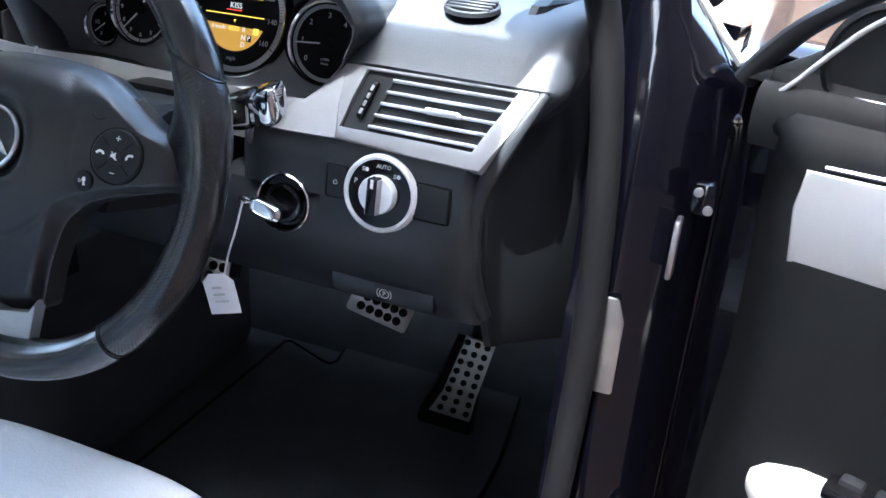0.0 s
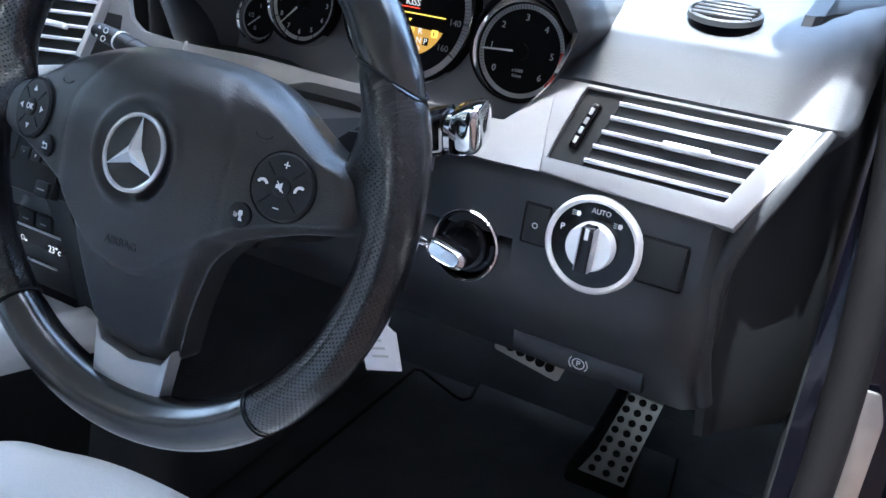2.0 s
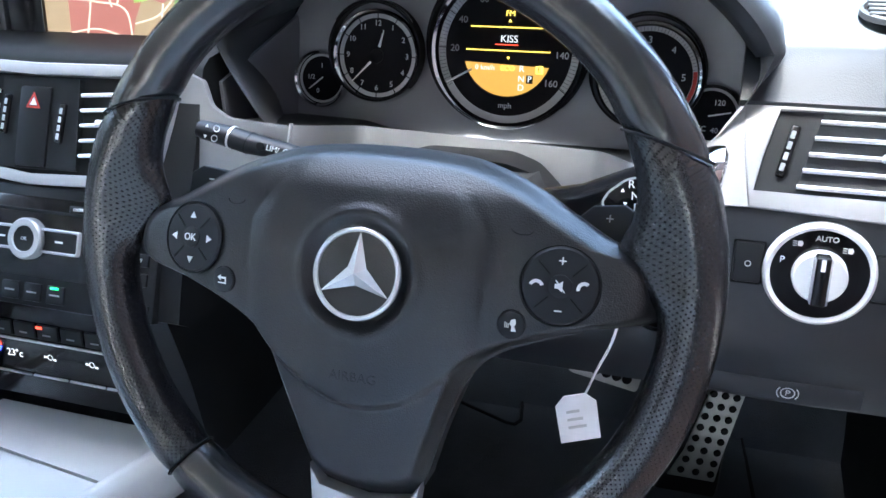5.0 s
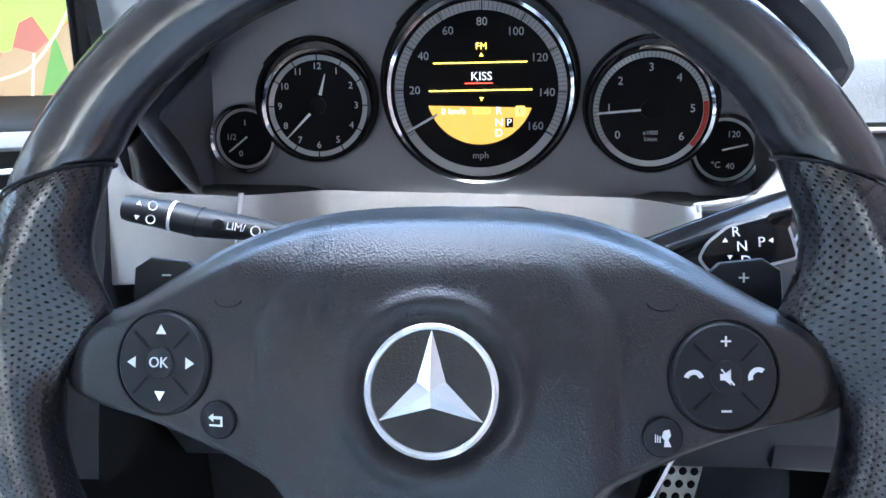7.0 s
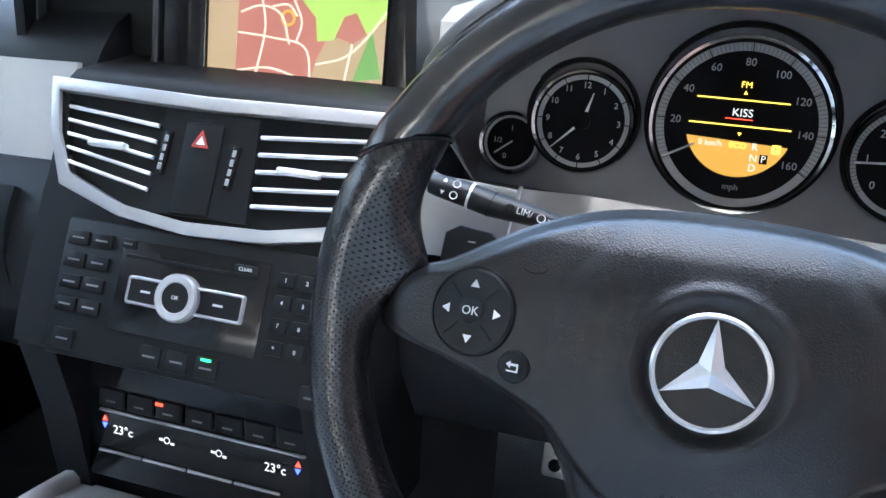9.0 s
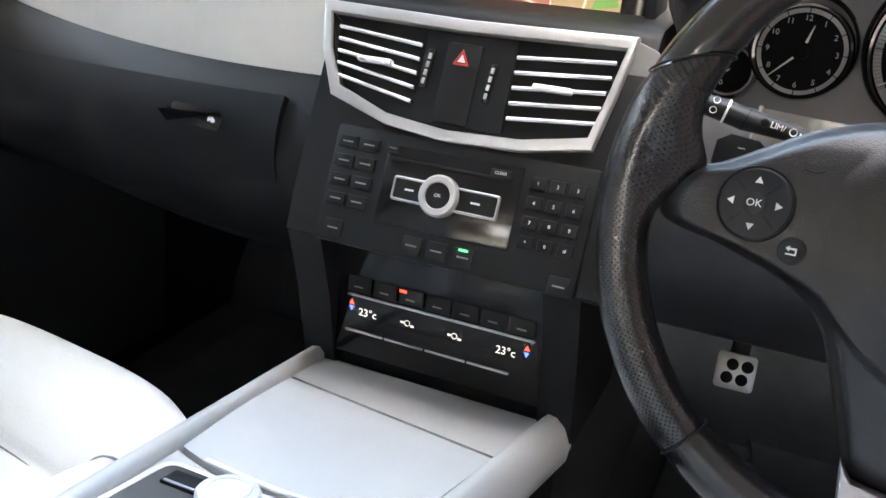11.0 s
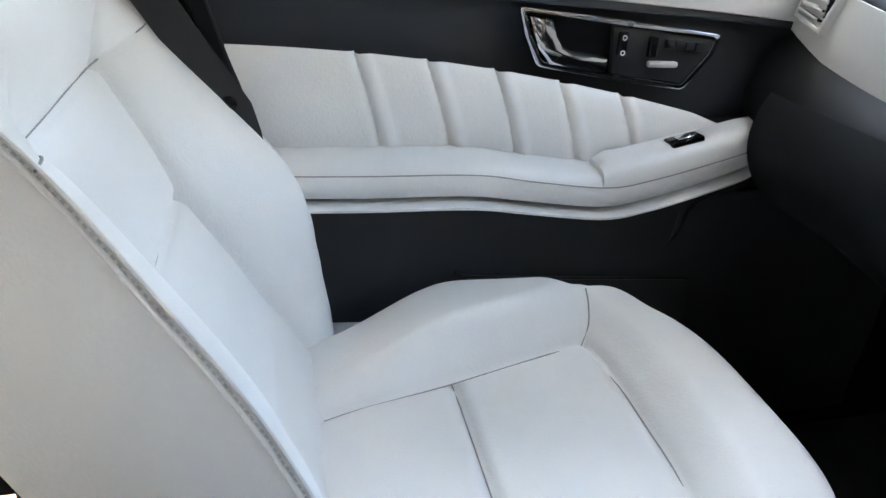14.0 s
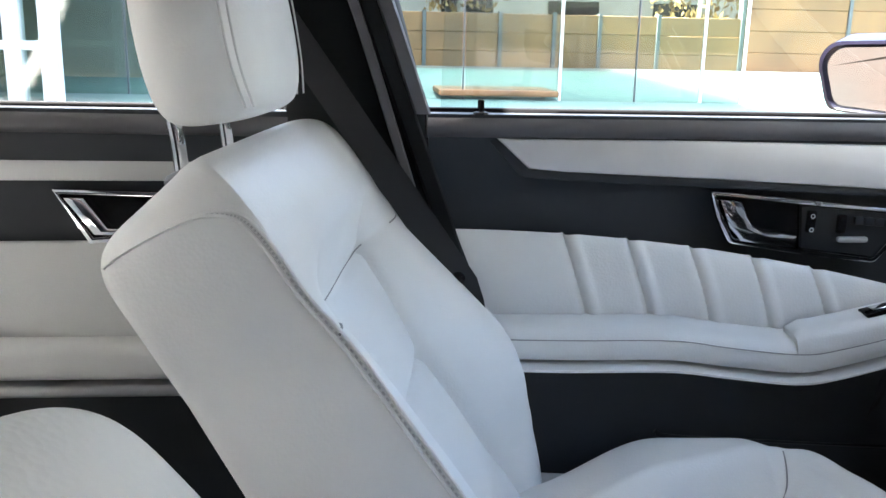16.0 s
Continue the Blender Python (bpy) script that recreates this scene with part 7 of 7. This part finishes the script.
# ---- near door frame and open door ----
solo("door_seal_near", bm_tube([(0.335, -0.02, 1.33), (0.385, 0.22, 1.14), (0.411, 0.285, 1.03), (0.427, 0.290, 0.95), (0.437, 0.287, 0.86), (0.444, 0.284, 0.72), (0.443, 0.276, 0.58), (0.438, 0.24, 0.44), (0.430, 0.10, 0.385), (0.430, -0.55, 0.385)], 0.0155, 60, 14), M_RUBBER, "thick black rubber seal round the door opening", "seal", "structure")
solo("jamb", bm_loft([[(min(x, w) - 0.012, y + dy, z) for x, y in ((0.425, 0.318), (0.468, 0.304), (0.500, 0.315), (0.545, 0.345), (0.560, 0.42), (0.43, 0.42))] for z, dy, w in ((0.24, -0.02, 1), (0.5, 0.0, 1), (0.85, 0.0, 1), (0.955, 0.012, 1), (0.985, 0.02, 0.525), (1.03, 0.03, 0.49), (1.12, 0.05, 0.47))]), M_PAINT, "glossy dark blue painted door jamb", "door jamb", "structure", angle=50)
solo("front_wing", bm_box((0.50, 0.36, 0.25), (0.56, 1.6, 0.93), 0.03, 3), M_PAINT, "glossy dark blue painted front wing", "car body", "structure")
solo("bonnet", bm_grid(lambda u, v: (-1.22 + 1.72 * u, 0.86 + 0.85 * v, 1.0 - 0.10 * v - 0.06 * (2 * u - 1) ** 2), 10, 8, 0.02), M_PAINT, "glossy dark blue painted bonnet", "car body", "structure")
ck2 = thing("door_check", (0.50, 0.31, 0.80), "black door hinge and check strap with bright bolts", "hinge")
for z in (0.46, 0.86):
    part("hinge", bm_box((0.517, 0.298, z - 0.016), (0.540, 0.325, z + 0.016), 0.006, 2), M_PAINT, ck2)
    for k in range(2):
        part("bolt", bm_lathe([(0.0045, 0), (0.0045, 0.003), (0.0, 0.004)], frame_on((0.523 + 0.011 * k, 0.2975, z + 0.008 - 0.016 * k), (1, 0, 0), (0, 0, 1)), 12), M_STEEL, ck2)
part("strap", bm_box((0.507, 0.296, 0.775), (0.513, 0.32, 0.835), 0.002, 2), M_STEEL, ck2)
DX, DY = Vector((0.94, -0.34, 0)).normalized(), Vector((0.34, 0.94, 0)).normalized()
DMAT = Matrix((DX, Vector((0, 0, 1)), -DY)).transposed().to_4x4()
DMAT.translation = (0.525, 0.332, 0)
od = thing("door_driver", (0.85, 0.22, 0.3), "dark driver door standing open with silver trim", "car door", kind="structure")
part("shell", bm_box((0.0, 0.24, -0.11), (1.02, 1.00, -0.025), 0.03, 3, DMAT), M_PAINT, od, "glossy dark blue door shell")


def inner(u, v):
    """The soft inner skin: its hinge end falls away towards the shell."""
    x, z = -0.015 + 0.98 * u ** 1.3, 0.28 + 0.70 * v
    start = 0.100 + 0.018 * math.sin(math.pi * smoothstep(0.5, 0.95, z)) - 0.06 * smoothstep(0.90, 0.98, z)
    n = -0.075 + 0.090 * smoothstep(0.0, start, x) ** 1.4 + 0.010 * math.sin(3 * v) - 0.035 * smoothstep(0.92, 0.98, z)
    return DMAT @ Vector((x, z, n))


part("panel", bm_grid(inner, 70, 50, 0.012), M_DARK, od, "black soft-skinned inner panel")
part("trim_strip", bm_poly([(0.098, 0.914), (0.094, 0.88), (0.100, 0.831), (0.18, 0.833), (0.40, 0.838), (0.95, 0.86), (0.95, 0.932), (0.40, 0.926), (0.157, 0.917)], 0.012, 0.003, DMAT @ Matrix.Translation((0, 0, 0.022)), 3), M_SILVER, od, "satin silver trim strip")
part("trim_bead", bm_tube([DMAT @ Vector(p) for p in ((0.112, 0.919, 0.030), (0.25, 0.925, 0.030), (0.6, 0.931, 0.030), (0.95, 0.936, 0.030))], 0.0022, 10, 6), M_CHROME, od)
part("armrest", bm_loft([[DMAT @ Vector((x, 0.610 + 0.06 * (x - 0.12) + h * b, 0.015 + w * a)) for a, b in sec] for x, h, w in ((0.112, 0.004, 0.012), (0.117, 0.016, 0.026), (0.130, 0.026, 0.040), (0.16, 0.034, 0.055), (0.3, 0.036, 0.065), (0.8, 0.036, 0.06), (0.95, 0.03, 0.05))]), M_GREY, od, "pale grey padded armrest", angle=60)
swb = part("window_switch", bm_box((0.185, 0.640, 0.020), (0.34, 0.656, 0.062), 0.005, 2, DMAT), M_PIANO, od, "black window switch block")
for k in range(3):
    part("switch_key", bm_box((0.195 + 0.03 * k, 0.652, 0.032), (0.215 + 0.03 * k, 0.662, 0.050), 0.003, 2, DMAT), M_PLAST, swb)
part("shoulder", bm_loft([[DMAT @ Vector((x, 0.945 + b * 0.028, 0.0 + a * 0.014)) for a, b in ((-1, -1), (0.6, -1), (1, -0.6), (1, 0.1), (0.7, 0.7), (0.1, 1), (-1, 1))] for x in (0.034, 0.05, 0.2, 0.5, 0.96)]), M_DARK, od, "black rounded shoulder below the window")
part("mirror_gusset", bm_poly([(0.010, 0.968), (0.30, 0.968), (0.30, 1.12), (0.20, 1.092), (0.119, 1.036), (0.062, 0.998)], 0.022, 0.006, DMAT @ Matrix.Translation((0, 0, -0.03)), 3), M_PLAST, od, "black mirror gusset")
spk = part("speaker", bm_lathe([(0.052, -0.006), (0.052, 0.004), (0.047, 0.006), (0.045, 0.002), (0.0, 0.003)], DMAT @ Matrix.Translation((0.128, 1.0, -0.008)), 48), M_DARK, od, "round black tweeter cover")
part("maker_bar", bm_box((-0.014, -0.002, 0.0), (0.014, 0.002, 0.002), 0.0006, 1, DMAT @ Matrix.Translation((0.124, 0.972, -0.002))), M_STEEL, spk, "small bright maker's bar")
part("window_frame", bm_tube([DMAT @ Vector(p) for p in ((0.008, 0.965, -0.02), (0.030, 0.995, -0.02), (0.062, 1.028, -0.02), (0.12, 1.068, -0.025), (0.25, 1.15, -0.035), (0.60, 1.33, -0.06), (0.95, 1.38, -0.06))], 0.013, 40, 10, 0.7), M_PLAST, od, "black window frame")
part("chrome_line", bm_tube([DMAT @ Vector(p) for p in ((0.034, 0.950, 0.006), (0.062, 0.977, 0.004), (0.088, 1.008, 0.002), (0.119, 1.038, 0.0), (0.2, 1.092, 0.0), (0.30, 1.13, 0.0))], 0.0026, 34, 8), M_SILVER, od, "satin silver edging")
solo("wing_trim", bm_tube([DMAT @ Vector(p) for p in ((-0.010, 0.972, -0.05), (-0.030, 0.992, -0.05), (-0.062, 1.024, -0.05), (-0.11, 1.075, -0.05))], 0.0045, 16, 8), M_SILVER, "satin silver moulding at the foot of the windscreen pillar", "trim", "structure")
solo("jamb_plate", bm_poly(round_corners([(-0.011, -0.055), (0.011, -0.055), (0.011, 0.03), (0.003, 0.055), (-0.011, 0.055)], 0.004), 0.003, 0.001, frame_on((0.466, 0.2995, 0.688), (1, 0.05, 0), (-0.06, 0, 1))), M_STEEL, "small bright metal plate on the door jamb", "plate", "structure")

# ---- added brick building, unseen, that shades car and terrace ----
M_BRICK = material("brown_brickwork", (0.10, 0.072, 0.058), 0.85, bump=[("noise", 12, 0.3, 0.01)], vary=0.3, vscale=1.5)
bb = thing("added_shade_building", (6, -3, 0), "unseen brown brick building added to shade the parked car", "building", kind="structure")
# Unseen tall block behind the car, added to keep sun off door and jamb.
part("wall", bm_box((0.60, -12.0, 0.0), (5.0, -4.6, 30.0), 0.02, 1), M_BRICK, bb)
# Unseen 42 m block, added only to throw the terrace into shade.
part("terrace_shade_block", bm_box((-40.0, -40.0, 0.0), (-2.6, -16.0, 42.0), 0.02, 1), M_BRICK, bb, "tall unseen brick block added to shade the terrace")
# Unseen wall, added to cut sky light entering by the open driver door.
part("added_shade_wall", bm_box((3.6, -4.55, 0.0), (5.0, 3.4, 7.2), 0.02, 1), M_BRICK, bb, "unseen brown brick wall added to dim light from the right")
# Wall added so that the bonnet mirrors brown brick instead of sky.
part("reflected_wall", bm_box((-0.3, 6.5, 0.0), (3.6, 6.9, 2.4), 0.02, 1), M_BRICK, bb, "brown brick wall added ahead for the bonnet to reflect")
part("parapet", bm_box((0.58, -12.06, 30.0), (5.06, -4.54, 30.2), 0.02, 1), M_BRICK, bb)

# ---- outside ----
M_PAVE = material("brown_brick_paving", (0.050, 0.030, 0.023), 0.85, bump=[("noise", 30, 0.4, 0.01)], vary=0.35, vscale=3)
M_PALE = material("pale_stone_paving", (0.42, 0.43, 0.42), 0.75, bump=[("noise", 20, 0.2, 0.01)], vary=0.12, vscale=1.2)
M_POOL = material("pale_blue_terrace_floor", (0.075, 0.155, 0.145), 0.5, vary=0.08, vscale=0.7)
M_WOOD = material("oiled_timber_cladding", (0.19, 0.095, 0.040), 0.6, bump=[("noise", 14, 0.3, 0.01)], vary=0.3, vscale=0.9)
M_SLATE = material("dark_grey_slate", (0.08, 0.085, 0.09), 0.7, vary=0.25, vscale=3)
M_BAY = material("pale_turquoise_floor", (0.25, 0.46, 0.43), 0.5, vary=0.06, vscale=1)
M_WFRAME = material("white_painted_frame", (0.72, 0.72, 0.71), 0.45, vary=0.03)
M_TGLASS = pane_material("green_tinted_glass", (0.80, 0.88, 0.83))
M_LEAF = material("autumn_leaves", (0.16, 0.10, 0.03), 0.8, vary=0.4, vscale=40)
M_CONC = material("grey_concrete", (0.22, 0.21, 0.19), 0.85, vary=0.15, vscale=0.8)
solo("ground", bm_grid(lambda u, v: (-300 + 600 * u, -300 + 600 * v, 0.0), 3, 3), M_PAVE, "brown brick paved ground", "ground", "structure")
solo("pavement", bm_box((-11.6, -20, 0.0), (-9.0, 24, 0.05)), M_POOL, "blue-grey stone path beyond the car", "pavement", "structure")
def slope(x):
    """Height of the terrace, which rises gently away from the car."""
    return 0.07 + 0.0376 * max(0.0, -11.6 - x)


solo("terrace", bm_grid(lambda u, v: (-11.6 - 12.4 * u, -20 + 44 * v, slope(-11.6 - 12.4 * u)), 8, 4, 0.06), M_POOL, "pale blue-green terrace floor behind glass", "terrace", "structure")
solo("terrace_kerb", bm_loft([[(x, y, slope(x) + d) for x, d in ((-22.62, -0.1), (-22.62, 0.10), (-21.5, 0.004), (-21.5, -0.1))] for y in (-12, 4, 20)]), M_SLATE, "dark gravel strip along the timber wall", "kerb", "structure", angle=20)
solo("white_path", bm_loft([[(x, y, slope(x) + d) for x, d in ((-12.0, -0.1), (-12.0, 0.012), (-17.5, 0.012), (-17.5, -0.1))] for y in (5.6, 12, 22)]), M_PALE, "pale stone path at the end of the glass", "pavement", "structure", angle=20)
bw = thing("timber_wall", (-22.6, 2, 0.0), "long timber-clad wall with slim grey posts", "wall")
EDGES = (-12.0, -9.6, -7.2, -5.0, -3.0, -1.1, 0.85, 2.80, 4.20, 5.40, 6.95, 9.20, 12.10, 15.0, 18.0, 21.0)
for k, (ya, yb) in enumerate(zip(EDGES, EDGES[1:])):
    tall = 2.75 if ya > 9 else 1.92
    rows = 4 if ya > 9 else 3
    for r in range(rows):
        za, zb = 0.50 + (tall - 0.5) * r / rows, 0.50 + (tall - 0.5) * (r + 1) / rows
        part("board", bm_box((-22.9, ya + 0.05, za + 0.002), (-22.7 + 0.01 * ((k + r) % 3), yb - 0.05, zb - 0.002), 0.01, 1), M_WOOD, bw)
    part("post", bm_box((-22.92, ya - 0.05, 0.3), (-22.64, ya + 0.05, tall + 0.05), 0.01, 1), M_SLATE, bw, "slim grey post")
part("backing", bm_box((-23.1, -12.0, 0.2), (-22.92, 21, 1.9)), M_SLATE, bw)
part("coping", bm_box((-23.0, 9.2, 2.75), (-22.6, 21, 2.84)), M_WFRAME, bw, "white coping")
pool = thing("sunken_planter", (-16.3, 3.2, 0.2), "pale turquoise sunken bay with a timber rim", "planter")
def on_slope(pts, lift):
    return [(x, y, slope(x) + lift) for x, y in pts]
BAY = [(-13.2, 0.2), (-18.9, 3.95), (-16.9, 5.64), (-12.4, 2.6)]
RIM = [(-13.0, -0.8), (-21.0, 4.5), (-19.0, 8.0), (-18.3, 7.2), (-19.4, 4.3), (-13.3, -0.1)]
def slab(pts, lift):
    bm = bmesh.new()
    bm.faces.new([bm.verts.new(p) for p in on_slope(pts, lift)])
    bmesh.ops.solidify(bm, geom=bm.faces[:], thickness=0.02)
    return bm
part("bay", slab(BAY, 0.025), M_BAY, pool, "pale turquoise floor of the bay", smooth=False)
part("rim", slab(RIM, 0.035), M_WOOD, pool, "timber rim", smooth=False)
bench = thing("timber_ledge", (-14.8, 1.6, 0.2), "low timber ledge on the terrace", "bench")
part("seat", bm_box((-15.9, 0.6, 0.30), (-14.4, 2.6, 0.40), 0.02, 2), M_WOOD, bench)
part("base", bm_box((-15.7, 0.8, 0.10), (-14.6, 2.4, 0.31)), M_CONC, bench)
gs = thing("glass_screen", (-14.5, 1, 0.05), "green-tinted glass screen with slim white posts", "glass screen")
POSTS = (-6.6, -4.4, -2.2, -0.6, 1.0, 2.62, 3.91, 5.05, 5.77)
for k, y in enumerate(POSTS):
    w = 0.024 if k in (5, 7, 8) else 0.011
    part("post", bm_box((-14.53, y - w, 0.05), (-14.47, y + w, 3.2), 0.005, 1), M_WFRAME if w > 0.02 else M_SLATE, gs, "slim white post" if w > 0.02 else "slim grey post")
    if k < 8:
        part("pane", bm_box((-14.51, y + 0.03, 0.08), (-14.49, POSTS[k + 1] - 0.03, 3.15)), M_TGLASS, gs, "green-tinted glass pane").visible_shadow = False
part("rail", bm_box((-14.54, -6.6, 3.15), (-14.46, 5.8, 3.24), 0.005, 1), M_WFRAME, gs, "white top rail")
pav = thing("glazed_pavilion", (-12.5, -7.5, 0.0), "white-framed glazed building beside the car", "building")
for y in (-11.5, -9.3, -7.1, -5.15, -4.7):
    part("mullion", bm_box((-12.1, y - 0.11, 0.0), (-11.9, y + 0.11, 3.6), 0.01, 1), M_WFRAME, pav, "white upright mullion")
for z in (0.10, 1.0, 2.1, 3.5):
    part("transom", bm_box((-12.08, -14, z - 0.06), (-11.92, -4.7, z + 0.06), 0.01, 1), M_WFRAME, pav, "white cross bar")
part("back_wall", bm_box((-18.0, -16, 0.0), (-17.8, -4.7, 3.6)), M_CONC, pav, "grey back wall")
part("glazing", bm_box((-12.02, -14, 0.1), (-11.98, -4.7, 3.5)), M_TGLASS, pav, "tinted glazing").visible_shadow = False
part("roof", bm_box((-18.2, -16, 3.55), (-11.7, -4.6, 3.75)), M_WFRAME, pav, "flat white roof")
blk = thing("office_block", (-38, 5, 0.0), "far pale office block with rows of windows", "building")
part("wall", bm_box((-45, -60, 0.0), (-38, 70, 13)), M_CONC, blk)
wm = bm_box((-0.05, -1.1, -0.8), (0.06, 1.1, 0.8))
wme = mesh_of(wm, "window", False)
for r in range(4):
    for k in range(24):
        w = part("window", wme, M_PIANO, blk, local=True)
        w.location = (0.05, -52 + 4.6 * k, 2.2 + 3.1 * r)
random.seed(4)
for k, (x, y, h) in enumerate(((-29, -9, 6.5), (-30, 2.5, 7.5), (-28, 10, 6.0), (-31, 19, 8.0), (-27, -17, 7.0))):
    tr = thing("tree", (x, y, 0.0), "autumn tree with thin golden crown", "tree", "trees behind the wall")
    part("trunk", bm_tube([(x, y, 0), (x + 0.1, y, h * 0.3), (x - 0.1, y + 0.1, h * 0.6), (x, y, h * 0.95)], [0.16, 0.12, 0.08, 0.02], 12, 8), M_CONC, tr)
    bm = bmesh.new()
    for q in range(700):
        a, rr, zz = random.uniform(0, 6.283), random.random() ** 0.5, random.random()
        rad = (0.35 + 1.6 * math.sin(math.pi * (0.15 + 0.8 * zz))) * rr * h / 6
        c = Vector((x + rad * math.cos(a), y + rad * math.sin(a), h * (0.30 + 0.72 * zz)))
        m = Matrix.Translation(c) @ Euler((random.uniform(0, 6), random.uniform(0, 6), random.uniform(0, 6))).to_matrix().to_4x4()
        s_ = random.uniform(0.08, 0.2)
        v = [bm.verts.new(m @ Vector(p)) for p in ((-s_, 0, 0), (0, -s_ * 0.5, 0.02), (s_, 0, 0), (0, s_ * 0.5, 0.02))]
        bm.faces.new(v)
    tagged(part("crown", bm, M_LEAF, tr, "thin golden leaves", smooth=False), kind="stuff")
mir = thing("wing_mirror", (-1.30, 0.26, 1.03), "dark blue wing mirror outside the passenger window", "mirror")
MM = frame_on((-1.335, 0.262, 1.092), (0.90, 0.42, 0.0), (0.0, -0.42, 1.0))
MSH = round_corners([(-0.10, -0.058), (0.075, -0.066), (0.098, -0.03), (0.098, 0.045), (0.075, 0.066), (-0.075, 0.062), (-0.105, 0.03)], 0.02, 4)
part("housing", bm_loft([[MM @ Vector((x * s_, y * s_, z)) for x, y in MSH] for z, s_ in ((0.004, 0.90), (0.010, 0.95), (0.008, 1.03), (-0.03, 1.02), (-0.06, 0.85), (-0.075, 0.5))]), M_HOUSING, mir, "dark blue-black housing", angle=60)
part("mirror_glass", bm_poly([(x * 0.88, y * 0.85) for x, y in MSH], 0.002, 0, MM @ Matrix.Translation((0, 0, 0.004))), material("mirror_silver", (0.28, 0.29, 0.30), 0.03, 1.0), mir, "reflecting mirror glass")
part("foot", bm_tube([(-1.27, 0.33, 1.05), (-1.20, 0.42, 1.04), (-1.14, 0.46, 1.035)], 0.022, 10, 10, 0.6), M_PAINT, mir)
